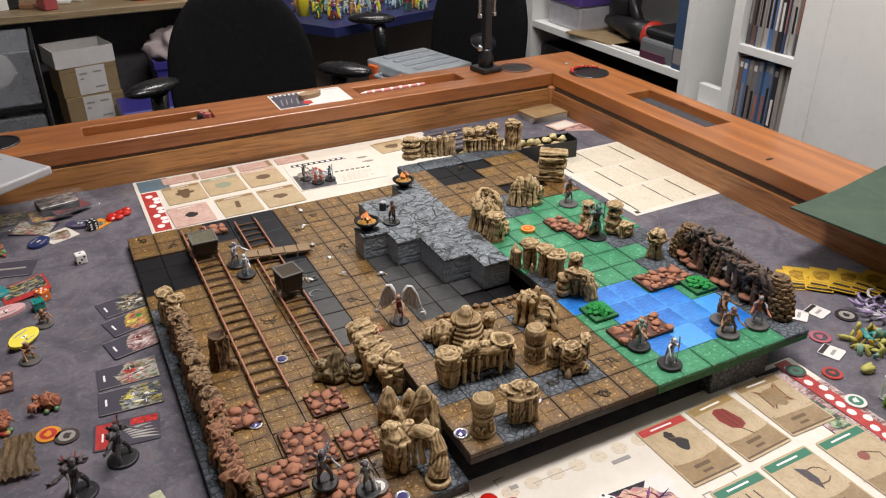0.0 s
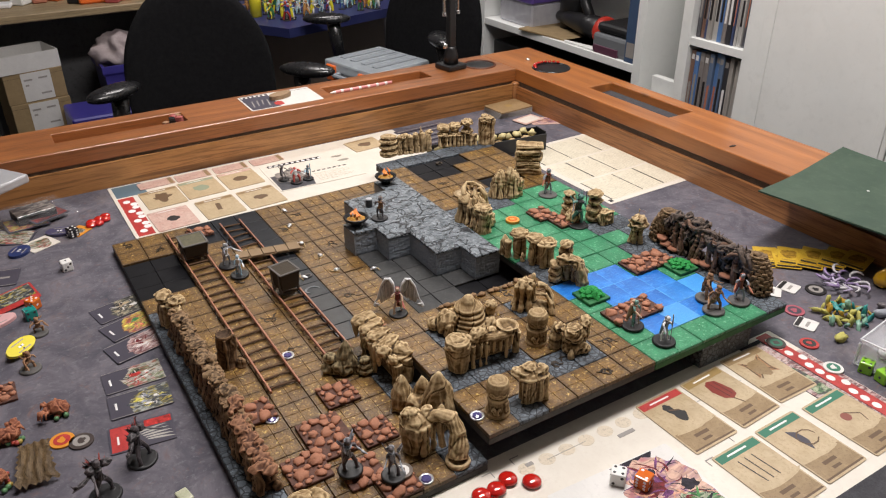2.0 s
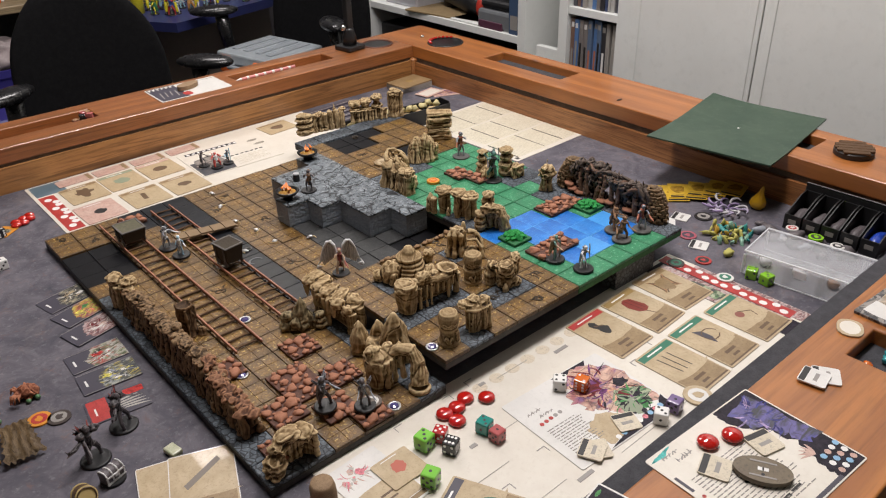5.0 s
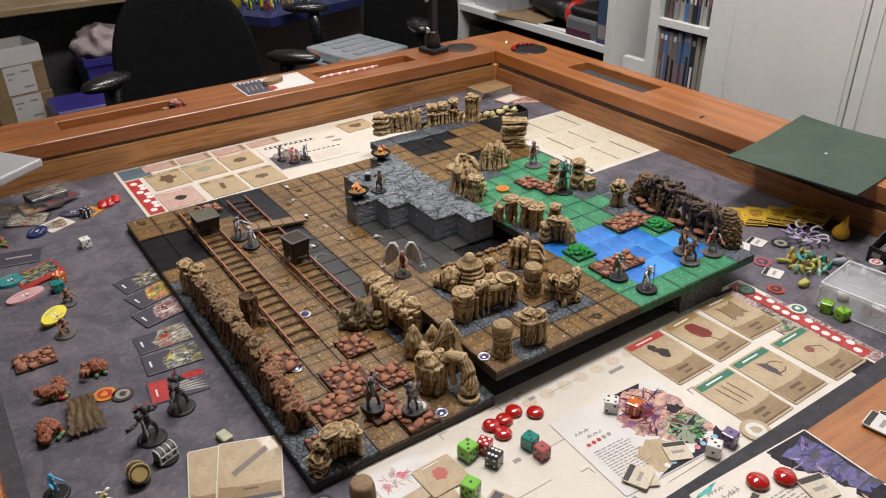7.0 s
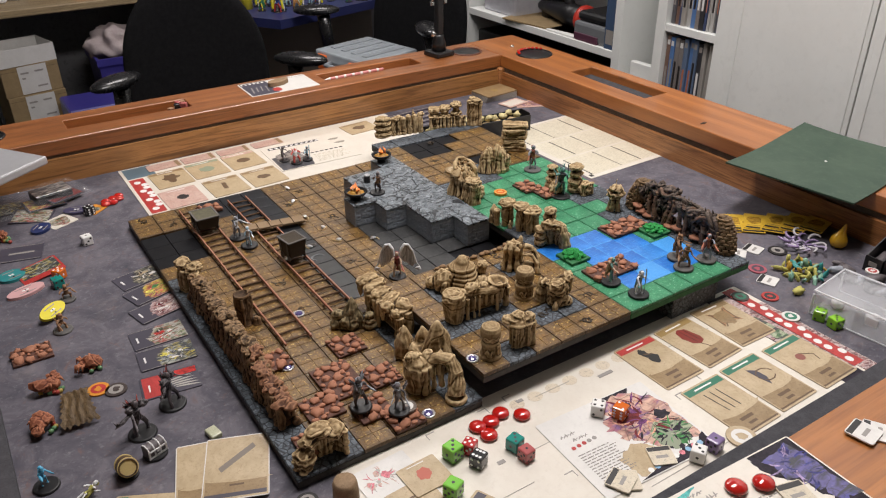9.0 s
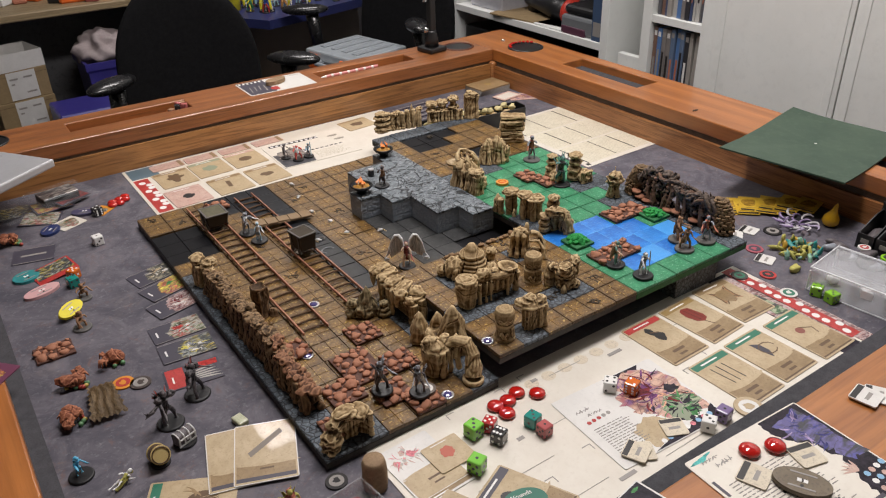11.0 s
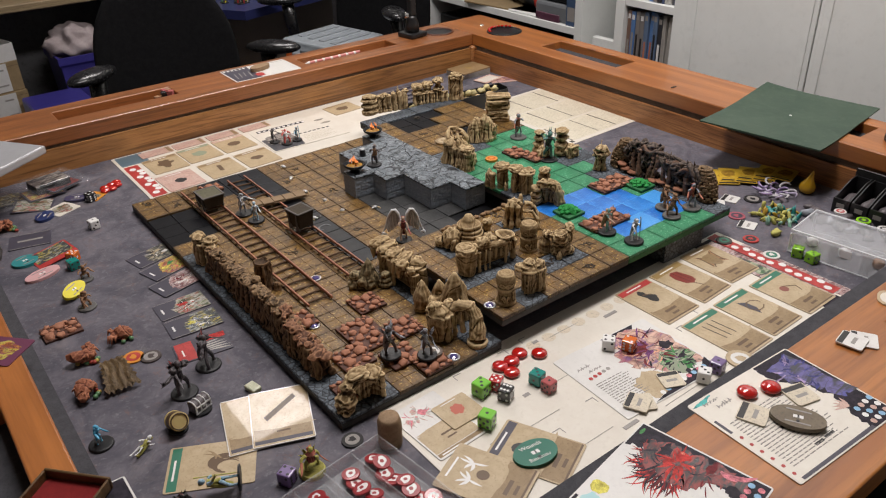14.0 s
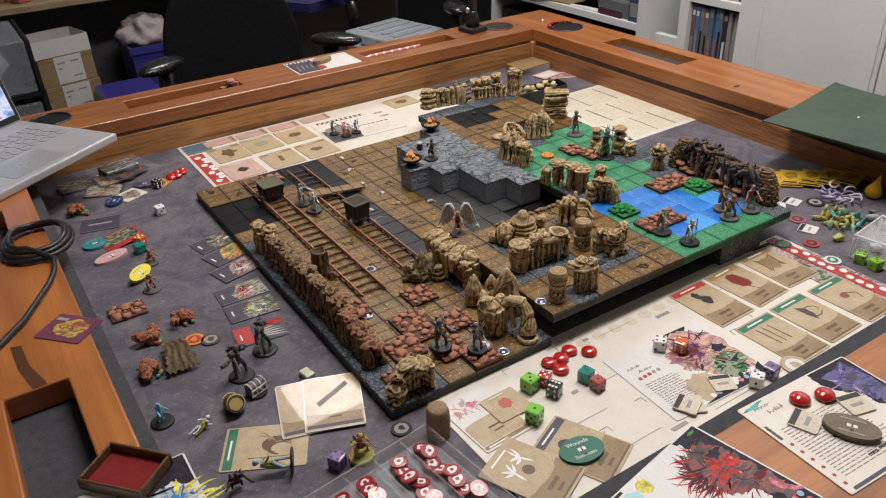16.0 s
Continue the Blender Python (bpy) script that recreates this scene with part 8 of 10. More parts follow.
mini("dark grey miniature with folded wings on a rubble plate", 0.130, 0.024, L + 0.0085, mini_dark, base_black, 0.037, 0.0122, 14, mini_grey, spikes=9, rz=-30, tips=mini_grey)
mini("armoured miniature with a tankard on the plateau", 0.348, 0.466, PT, mini_dark, base_black, 0.036, 0.0125, 15, mini_brown, wide=1.3, rz=-40)
mini("grey knight miniature with a red cloak on a clear base", 0.619, 0.408, M, mini_grey, base_grey, 0.046, 0.0150, 16, mini_red, rz=-30)
mini("tall teal-grey miniature with a raised blade", 0.590, 0.300, M, mini_teal, base_black, 0.052, 0.0150, 17, mini_dark, staff=True, wide=1.2, spikes=6, rz=-20)
mini("slim teal miniature with a spear on a black base", 0.472, 0.064, M + 0.001, mini_teal, base_black, 0.037, 0.0135, 18, mini_flesh, staff=True, rz=20)
mini("pale archer miniature with a bow on a black base", 0.480, 0.022, M + 0.001, mini_white, base_black, 0.034, 0.0135, 19, mini_grey, staff=True, rz=-10)
mini("horned brown beast miniature on a clear base", 0.578, 0.036, M + 0.001, mini_brown, base_grey, 0.036, 0.0135, 20, None, wide=1.6, spikes=5, rz=-20)
mini("second horned brown beast miniature on a clear base", 0.592, 0.060, M + 0.001, mini_brown, base_grey, 0.036, 0.0135, 24, None, wide=1.6, spikes=5, rz=20)
mini("grey miniature with a red shield on a clear base", 0.621, 0.034, M + 0.001, mini_grey, base_grey, 0.040, 0.0135, 21, mini_red, rz=-40)
mini("black miniature on the far hero sheet", 0.318, 0.785, 0.0028, mini_dark, base_black, 0.028, 0.010, 31, None, spikes=5)
mini("bright red miniature on the far hero sheet", 0.333, 0.762, 0.0028, mini_scarlet, base_black, 0.030, 0.011, 32, mini_white, wide=1.9, spikes=5)
mini("dark blue miniature with a lance on the far hero sheet", 0.357, 0.765, 0.0028, mini_dark, base_black, 0.026, 0.010, 33, mini_blue, staff=True)
mini("sky blue miniature tipped on its black base", -0.207, 0.143, 0.0001, plain("mini_sky", (0.10, 0.42, 0.65), 0.35), base_black, 0.026, 0.0130, 34, None, rz=30)
mini("red, white and yellow bird-like miniature lying on the mat", -0.190, 0.097, 0.0001, mini_white, base_black, 0.030, 0.0, 35, mini_lime, lying=True, rz=-60, spikes=4)
mini("blue and pale miniature lying on its side", -0.116, -0.006, 0.0020, mini_blue, base_black, 0.040, 0.0130, 36, mini_lime, lying=True, staff=True, rz=65)
mini("green dragon miniature with a red wing", -0.053, -0.030, 0.0001, mini_lime, mini_lime, 0.040, 0.0135, 37, mini_red, wide=1.7, spikes=7, crouch=True, base_h=0.005)
mini("dark spidery miniature on the mat", -0.172, 0.003, 0.0001, mini_dark, base_black, 0.026, 0.0, 38, mini_blood, wide=1.8, spikes=12, crouch=True)
angel = mini("pale winged angel miniature on a black base", 0.274, 0.277, L + 0.0001, mini_flesh, base_black, 0.040, 0.0125, 40, mini_blood, wings=True, rz=-32)

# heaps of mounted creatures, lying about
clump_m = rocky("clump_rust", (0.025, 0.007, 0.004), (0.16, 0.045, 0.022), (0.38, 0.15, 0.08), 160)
bits = [plain("bit_green", (0.10, 0.22, 0.10), 0.4), plain("bit_gold", (0.40, 0.28, 0.06), 0.4), plain("bit_red", (0.40, 0.06, 0.04), 0.4)]


def clump(x, y, seed, label):
    rg = random.Random(seed)
    ob = thing("creature_heap", label, "creature heap", pose(x, y, 0.0001, 0, 0, rg.uniform(0, 360)), group="creature heaps")
    part("body", crag(fused(bm_join(*[bm_move(bm_blob(rg.uniform(0.006, 0.009), 2, (1.1, 1, 0.8), 0.4, 2.2, seed + i), Matrix.Translation((rg.uniform(-0.010, 0.010), rg.uniform(-0.007, 0.007), 0.007 + rg.uniform(0, 0.006)))) for i in range(6)]), 0.0007), seed, 0.0008, 0.0, 0.0012, 0.0016), clump_m, ob, smooth=True)
    for i in range(9):
        a = rg.uniform(0, 2 * math.pi)
        c, s = math.cos(a), math.sin(a)
        part("limb", bm_tube([(c * 0.008, s * 0.007, 0.012), (c * 0.013, s * 0.011, 0.014), (c * 0.016, s * 0.014, 0.005 + rg.uniform(0, 0.006))], [0.0019, 0.0015, 0.0006], 6), clump_m, ob, smooth=True)
    for i in range(7):
        part("bead", bm_blob(0.0034, 1, (1, 1, 0.9), 0.1, 2, i), bits[i % 3], ob, smooth=True, m=pose(rg.uniform(-0.014, 0.014), rg.uniform(-0.016, -0.006), 0.003))
    return ob


clump(-0.182, 0.735, 4, "rust-red creature heap near a dark card")
clump(-0.134, 0.318, 1, "rust-brown creature heap with coloured beads")
clump(-0.177, 0.304, 2, "rust-brown creature heap with coloured beads")
clump(-0.196, 0.233, 3, "rust-brown creature heap with coloured beads")
# ruined wooden slab, rubble tile, barrel, chest, pale gem
slab = bmesh.new()
gx, gy = 14, 22
vv = [[slab.verts.new(((i / gx - 0.5) * (0.028 + 0.003 * math.sin(j * 1.9)) * (1 + 0.35 * (1 - j / gy) ** 2), (j / gy - 0.5) * 0.060 - (0.003 * math.sin(i * 2.7) if j < 2 else 0), 0.0062 + 0.0085 * math.sin(0.35 + j / gy * 2.5) + 0.0014 * math.sin(i * 1.7 + math.sin(j * 0.35) * 1.5) + (0.0 if j > 1 else -0.006 * abs(math.sin(i * 1.3))))) for j in range(gy + 1)] for i in range(gx + 1)]
for i in range(gx):
    for j in range(gy):
        slab.faces.new((vv[i][j], vv[i + 1][j], vv[i + 1][j + 1], vv[i][j + 1]))
bmesh.ops.solidify(slab, geom=slab.faces[:], thickness=-0.0045)
solid("wooden_slab", slab, wood("grain_slab", (0.13, 0.080, 0.036), (0.40, 0.275, 0.140), "Y", 6.0, 0.6, 0.0), "curved brown wood-grained terrain slab on the mat", "terrain slab", pose(-0.158, 0.243, 0.0008, 0, 0, -4), smooth=True)
rb = rubble_plate(-0.185, 0.386, 0.0001, 0.046, 0.036, 91, "loose brown rubble plate lying on the mat")
bar = thing("barrel", "small brown wooden toy barrel on a black base", "barrel", pose(-0.135, 0.114, 0.0001) @ Matrix.Scale(0.80, 4))
part("base", bm_cyl(0.0130, 0, 0.003, 24, 0.0005), base_black, bar)
BAR = pose(0, 0, 0.0160, 62, 0, 4) @ pose(0, 0, -0.0165)
part("tub", bm_lathe([(0.0080, 0.0032), (0.0112, 0.0034), (0.0120, 0.011), (0.0122, 0.020), (0.0114, 0.0300), (0.0100, 0.0302), (0.0098, 0.0290), (0.0001, 0.0289)], 26, 0.02, 2), wood("barrel_wood", (0.045, 0.024, 0.010), (0.16, 0.092, 0.038), "Y", 6.0, 0.5, 0.1), bar, smooth=True, m=BAR)
for zz in (0.0045, 0.0268):
    part("hoop", bm_lathe([(0.0118, zz), (0.0128, zz + 0.0003), (0.0128, zz + 0.0021), (0.0118, zz + 0.0024)], 22), rocky("brass_hoop", (0.05, 0.03, 0.01), (0.24, 0.16, 0.05), (0.55, 0.42, 0.18), 200), bar, "brass hoop", m=BAR)
ch = thing("chest", "small silver-grey toy chest with bands on a black base", "chest", pose(-0.104, 0.129, 0.0001, 0, 0, 20))
part("base", bm_cyl(0.0125, 0, 0.003, 24, 0.0005), base_black, ch)
part("box", bm_box(-0.0105, -0.0062, 0.0031, 0.0105, 0.0062, 0.0125, 0.0005), mini_dark, ch)
part("lid", bm_prism([(0.0064 * math.cos(math.pi * k / 8), 0.0050 * math.sin(math.pi * k / 8)) for k in range(9)], -0.0106, 0.0106), mini_dark, ch, m=pose(0, 0, 0.0127, 90, 0, 90))
for xx in (-0.0098, -0.0033, 0.0033, 0.0098):
    part("band", bm_box(xx - 0.0009, -0.0070, 0.0033, xx + 0.0009, -0.0060, 0.0124), mini_white, ch, "silver band")
    part("band", bm_tube([(xx, 0.0066 * math.cos(math.pi * k / 8), 0.0128 + 0.0052 * math.sin(math.pi * k / 8)) for k in range(9)], 0.0008, 6), mini_white, ch, "silver band")
for zz in (0.0042, 0.0118):
    part("band", bm_box(-0.0110, -0.0073, zz - 0.0008, 0.0110, -0.0062, zz + 0.0008), mini_white, ch, "silver band")
part("lock", bm_box(-0.0016, -0.0080, 0.0085, 0.0016, -0.0071, 0.0125, 0.0003), mini_white, ch, "silver lock")
solid("pale_piece", bm_box(-0.0062, -0.0088, -0.0034, 0.0062, 0.0088, 0.0030, 0.0016, 2), mottled("pale_green", (0.38, 0.40, 0.26), (0.50, 0.50, 0.36), 120, 0.3), "pale green glassy piece on the mat", "game piece", pose(-0.044, 0.123, 0.0036, 0, 0, 12))

# compartment tray with red tokens
clear = glassy("clear_plastic", (0.80, 0.82, 0.84), 0.12, 0.22)
tr = thing("token_tray", "clear plastic tray of red round tokens", "token tray", pose(0.016, -0.044, 0.0002, 0, 0, 7))
TW, TD, TH = 0.175, 0.150, 0.020
part("floor", bm_box(-TW, -TD, 0, 0, 0, 0.0014), clear, tr)
for bx in ((-TW, -0.0014, 0, 0), (-TW, -TD, 0, -TD + 0.0014), (-0.0014, -TD + 0.0016, 0, -0.0016), (-TW, -TD + 0.0016, -TW + 0.0014, -0.0016)):
    part("wall", bm_box(bx[0], bx[1], 0.0015, bx[2], bx[3], TH), clear, tr)
for i in range(1, 5):
    part("divider", bm_box(-i * 0.0345 - 0.0006, -TD + 0.0016, 0.0015, -i * 0.0345 + 0.0006, -0.0016, TH - 0.002), clear, tr)
tk_red = plain("token_red", (0.30, 0.02, 0.025), 0.35, 0, 0.3)
rg = random.Random(9)
Mt = pose(0.016, -0.044, 0.0002, 0, 0, 7)
for i in range(5):
    for j in range(11):
        px = -i * 0.0345 - 0.017 + rg.uniform(-0.006, 0.006)
        py = -0.014 - j * 0.0115
        ob = thing("red_token", "dark red round token with a white eye symbol", "token", Mt @ pose(px, py, 0.0036 + rg.uniform(0, 0.007), rg.uniform(-16, 16), rg.uniform(-16, 16), rg.uniform(0, 360)), "red tokens")
        part("disc", bm_cyl(0.0092, 0, 0.0022, 20, 0.0004), tk_red, ob)
        part("symbol", bm_prism(blot(0, 0, 0.0058, 0.0042, i + j * 0.3, 14, 0.5), 0.0022, 0.0025), white_ink, ob)
        part("dot", bm_cyl(0.0021, 0.0025, 0.0027, 12), tk_red, ob)

# clear lidded box, black drawers and clutter by the right rail
cb = thing("clear_box", "clear plastic hinged compartment box, closed", "plastic box", pose(0.742, -0.157, 0.0001, 0, 0, 7))
clear = glassy("clear_styrene", (0.85, 0.87, 0.90), 0.06, 0.17)
bw, bd, bh = 0.041, 0.076, 0.036
part("floor", bm_box(-bw, -bd, 0, bw, bd, 0.0014), clear, cb)
for bx in ((-bw, bd - 0.0015, bw, bd), (-bw, -bd, bw, -bd + 0.0015), (-bw, -bd + 0.0016, -bw + 0.0015, bd - 0.0016), (bw - 0.0015, -bd + 0.0016, bw, bd - 0.0016), (-bw + 0.0016, -0.022, bw - 0.0016, -0.0206), (-bw + 0.0016, 0.0206, bw - 0.0016, 0.022)):
    part("wall", bm_box(bx[0], bx[1], 0.0015, bx[2], bx[3], bh - 0.006), clear, cb)
part("lid", bm_box(-bw - 0.001, -bd - 0.001, bh - 0.0058, bw + 0.001, bd + 0.001, bh, 0.0014), clear, cb, "clear lid")
for bx in ((-bw - 0.0014, -bd - 0.0014, bw + 0.0014, -bd + 0.0004), (-bw - 0.0014, bd - 0.0004, bw + 0.0014, bd + 0.0014)):
    part("rim", bm_box(bx[0], bx[1], bh - 0.0015, bx[2], bx[3], bh + 0.0008, 0.0004), glassy("clear_rim", (0.9, 0.92, 0.94), 0.15, 0.6), cb)
for sx in (-1, 1):
    part("rim", bm_box(sx * bw - 0.0012, -bd + 0.0006, bh - 0.0015, sx * bw + 0.0012, bd - 0.0006, bh + 0.0006, 0.0004), MATS["clear_rim"], cb)
    part("rim", bm_box(sx * bw - 0.0010, -bd + 0.0006, 0.0002, sx * bw + 0.0010, bd - 0.0006, 0.0018, 0.0004), MATS["clear_rim"], cb)
    for sy in (-1, 1):
        part("corner", bm_cyl(0.0018, 0.002, bh - 0.006, 10), MATS["clear_rim"], cb, m=pose(sx * bw, sy * bd, 0))
part("latch", bm_box(-bw - 0.0035, -0.008, bh - 0.016, -bw - 0.0014, 0.008, bh - 0.004, 0.0008), MATS["clear_rim"], cb, "clear latch")
for i in range(3):
    solid("stored_piece", bm_blob(0.008, 2, (1, 1, 0.9), 0.4, 2, i * 4.0), mini_white if i else mini_brown, "small pale piece inside the clear box", "game piece", pose(0.742 - i * 0.006, -0.190 + i * 0.045, 0.0085), smooth=True)
rack = thing("drawer_rack", "row of small black bins with white tags", "bin rack", pose(0.893, -0.130, 0.0001, 0, 0, 2))
for i in range(5):
    y = 0.060 - i * 0.028
    for bx in ((-0.034, y - 0.0125, 0.0, 0.034, y + 0.0125, 0.0018), (-0.034, y - 0.0125, 0.0019, -0.032, y + 0.0125, 0.024), (0.032, y - 0.0125, 0.0019, 0.034, y + 0.0125, 0.040)):
        part("bin_panel", bm_box(*bx), black_plastic, rack)
    for s in (-1, 1):
        sd = bm_prism([(-0.0318, 0.0019), (0.0318, 0.0019), (0.0318, 0.042), (0.012, 0.040), (-0.0318, 0.024)], -0.0008, 0.0008)
        part("bin_side", sd, black_plastic, rack, m=pose(0, y + s * 0.0117, 0, 90, 0, 0))
    part("tag", bm_box(-0.0346, y - 0.006, 0.010, -0.0341, y + 0.006, 0.017), ink_grey, rack, "pale paper tag")
    part("bit", bm_blob(0.011, 2, (2.2, 0.9, 0.8), 0.4, 2.5, i), plain("bin_blue", (0.02, 0.06, 0.40), 0.3) if i == 4 else mini_dark, rack, "small part in the bin", smooth=True, m=pose(0.0, y, 0.012))
part("frame", bm_box(0.0345, -0.066, 0.0, 0.038, 0.076, 0.052, 0.0006), black_plastic, rack)
rg = random.Random(21)
for i in range(16):
    solid("dark_piece", bm_blob(rg.uniform(0.006, 0.011), 2, (1.3, 0.8, 0.7), 0.5, 2.2, i * 1.9), [mini_dark, mini_grey, mini_dark, black_plastic][i % 4], "small dark game piece lying by the bins", "game piece", pose(0.825 + rg.uniform(-0.020, 0.022), -0.035 - i * 0.009, 0.0055, 0, 0, rg.uniform(0, 180)), group="dark pieces", smooth=True)
token(0.838, -0.118, 0.010, 0.0105, d_lime, ink, "lime green ring token among black pieces", 0.004)
token(0.838, -0.150, 0.009, 0.010, white_print, ink, "white and black ring token among black pieces", 0.003)
token(0.842, -0.080, 0.010, 0.009, white_print, red_ink, "white token with a red mark", 0.003)
egg_m = plain("egg_yellow", (0.62, 0.34, 0.01), 0.12, 0.0, 0.8)
solid("yellow_onion", bm_lathe([(0.006, 0), (0.012, 0.003), (0.0155, 0.010), (0.0140, 0.019), (0.0085, 0.027), (0.0050, 0.034), (0.0034, 0.042), (0.0008, 0.047)], 24, 0.05, 3), egg_m, "glossy yellow onion-shaped game piece on the mat", "game piece", pose(0.886, 0.002, 0.0001, 6, 8, 0) @ Matrix.Scale(0.84, 4), smooth=True)
pur = [plain("lilac", (0.42, 0.36, 0.50), 0.35), plain("pale_grey", (0.62, 0.60, 0.62), 0.35), plain("mauve", (0.30, 0.22, 0.40), 0.35)]
for i in range(18):
    a, r = i * 2.4, 0.0066 * math.sqrt(i)
    cx, cy = 0.842 + r * math.cos(a), 0.030 + r * math.sin(a) * 1.1
    pts = [(cx + 0.010 * math.cos(a + k * 0.5), cy + 0.010 * math.sin(a + k * 0.5), 0.004 + 0.002 * math.sin(k) + 0.0005 * i) for k in range(7)]
    solid("curved_piece", bm_tube(pts, [0.0006, 0.0014, 0.0019, 0.0021, 0.0018, 0.0013, 0.0006], 8), pur[i % 3], "curved lilac plastic piece in a heap", "game piece", group="lilac pieces", smooth=True)
for i in range(40):
    a, r = i * 2.4, 0.0052 * math.sqrt(i)
    mt = [mini_lime, plain("bit_teal", (0.03, 0.25, 0.24), 0.35), mini_lime, plain("bit_mint", (0.22, 0.40, 0.30), 0.35), plain("bit_amber", (0.45, 0.28, 0.04), 0.35)][i % 5]
    solid("heap_piece", bm_blob(0.0030 + 0.0012 * (i % 3), 2, (2.0, 0.55, 0.7), 0.8, 3.0, i * 2.7), mt, "small green and gold game piece in a heap", "game piece", pose(0.775 + r * math.cos(a), -0.018 + r * math.sin(a), 0.0045 + 0.003 * (i < 9), i * 23, i * 31, i * 40), group="green and gold pieces", smooth=True)
solid("teal_glass", bm_cyl(0.010, 0, 0.014, 20, 0.002), plain("teal_glass", (0.02, 0.30, 0.22), 0.08, 0, 0.8), "small teal glass piece beside the board", "game piece", pose(0.700, 0.090, 0.0002), smooth=True)
solid("pale_piece", bm_blob(0.009, 2, (1.3, 0.7, 0.5), 0.5, 2, 9), mini_lime, "pale olive game piece on the mat", "game piece", pose(0.722, -0.048, 0.0045), smooth=True)

# bagged cards and loose cards in the far left corner
bag = glassy("bag_film", (0.55, 0.55, 0.58), 0.06, 0.07)
for x, y, rz, art, z in ((-0.100, 0.835, 10, art_fire, 0.006), (-0.125, 0.800, -25, art_green, 0.002), (-0.070, 0.845, 30, art_red, 0.010), (-0.160, 0.850, 5, art_yellow, 0.003)):
    sheet("picture_card", "colourful small card under clear film", "card", pose(x, y, z, 4, 3, rz), 0.063, 0.044, slate_ink, [("picture", (0.05, 0.06, 0.95, 0.94), art)], 0.001, "bagged cards")
film = bmesh.new()
n = 18
fv = [[film.verts.new(((i / n - 0.5) * 0.16, (j / n - 0.5) * 0.10, 0.014 + 0.010 * noise.noise(Vector((i * 0.42, j * 0.42, 3.3))) * (1 if 0 < i < n and 0 < j < n else 0.4))) for j in range(n + 1)] for i in range(n + 1)]
for i in range(n):
    for j in range(n):
        film.faces.new((fv[i][j], fv[i + 1][j], fv[i + 1][j + 1], fv[i][j + 1]))
bmesh.ops.solidify(film, geom=film.faces[:], thickness=0.0004)
solid("plastic_bag", film, bag, "crumpled clear plastic bag over small cards", "plastic bag", pose(-0.110, 0.835, 0.004, 0, 0, 15))
pb = thing("card_box", "small black card box with a grey top in the bag", "card box", pose(-0.085, 0.850, 0.0002, 0, 0, 12))
part("body", bm_box(-0.030, -0.020, 0, 0.030, 0.020, 0.020, 0.001), black_plastic, pb)
part("lid", bm_box(-0.030, -0.020, 0.0201, 0.030, 0.020, 0.0225, 0.0006), art_dark, pb, "printed lid")
sheet("dark_card", "dark rules card with pale lines on the mat", "card", pose(-0.158, 0.676, 0.0003, 0, 0, -14), 0.060, 0.050, slate_ink, [("line_bar", (0.2, 0.45, 0.8, 0.55), ink_grey), ("edge", (0.03, 0.95, 0.97, 0.97), ink_grey), ("edge", (0.03, 0.03, 0.97, 0.05), ink_grey)])
sheet("picture_card", "green and yellow pictured card leaning on dials", "card", pose(-0.143, 0.598, 0.004, 4, -6, 12), 0.060, 0.044, red_ink, [("picture", (0.05, 0.25, 0.95, 0.95), art_yellow)], 0.001)
sheet("picture_card", "small pale green pictured card on the mat", "card", pose(-0.090, 0.757, 0.0003, 0, 0, 25), 0.044, 0.040, cream, [("picture", blot(0.5, 0.5, 0.4, 0.4, 3), art_green)], 0.001)
sheet("picture_card", "small orange card under a dial", "card", pose(-0.032, 0.772, 0.0003, 0, 0, 40), 0.034, 0.028, orange_t, [("picture", blot(0.5, 0.5, 0.3, 0.3, 4), art_yellow)], 0.001)
# far corner: card stack, pink cards, black tiles
for i in range(5):
    sheet("stacked_card", "stacked grey-brown card in the far corner", "card", pose(0.886, 0.880, 0.0003 + i * 0.0030, 0, 0, -4 + i * 2), 0.088, 0.063, parch_dark if i == 4 else ink_grey, [("emblem", disc(0.5, 0.5, 0.10, 0.14), gold_ink)], 0.0028, "stacked cards")
sheet("pink_card", "pinkish card lying in the far corner", "card", pose(0.918, 0.790, 0.0003, 0, 0, -25), 0.063, 0.045, pink_ink, [("picture", (0.1, 0.15, 0.9, 0.85), art_pink)])
sheet("pink_card", "pinkish card lying under another", "card", pose(0.890, 0.812, 0.0020, 0, 0, 10), 0.060, 0.040, pink_ink, [("picture", (0.1, 0.15, 0.9, 0.85), cream)])
for i in range(5):
    sheet("black_strip", "long dark card strip behind the boards", "card", pose(0.665 + i * 0.004, 0.895 - i * 0.022, 0.0003 + i * 0.0001, 0, 0, 3), 0.12, 0.016, slate_ink, [("line_bar", (0.04, 0.4, 0.96, 0.55), ink_grey)], 0.0015, "dark strips")

# ---- things on the rails ----
rim_m = plain("cup_black", (0.012, 0.012, 0.013), 0.3)


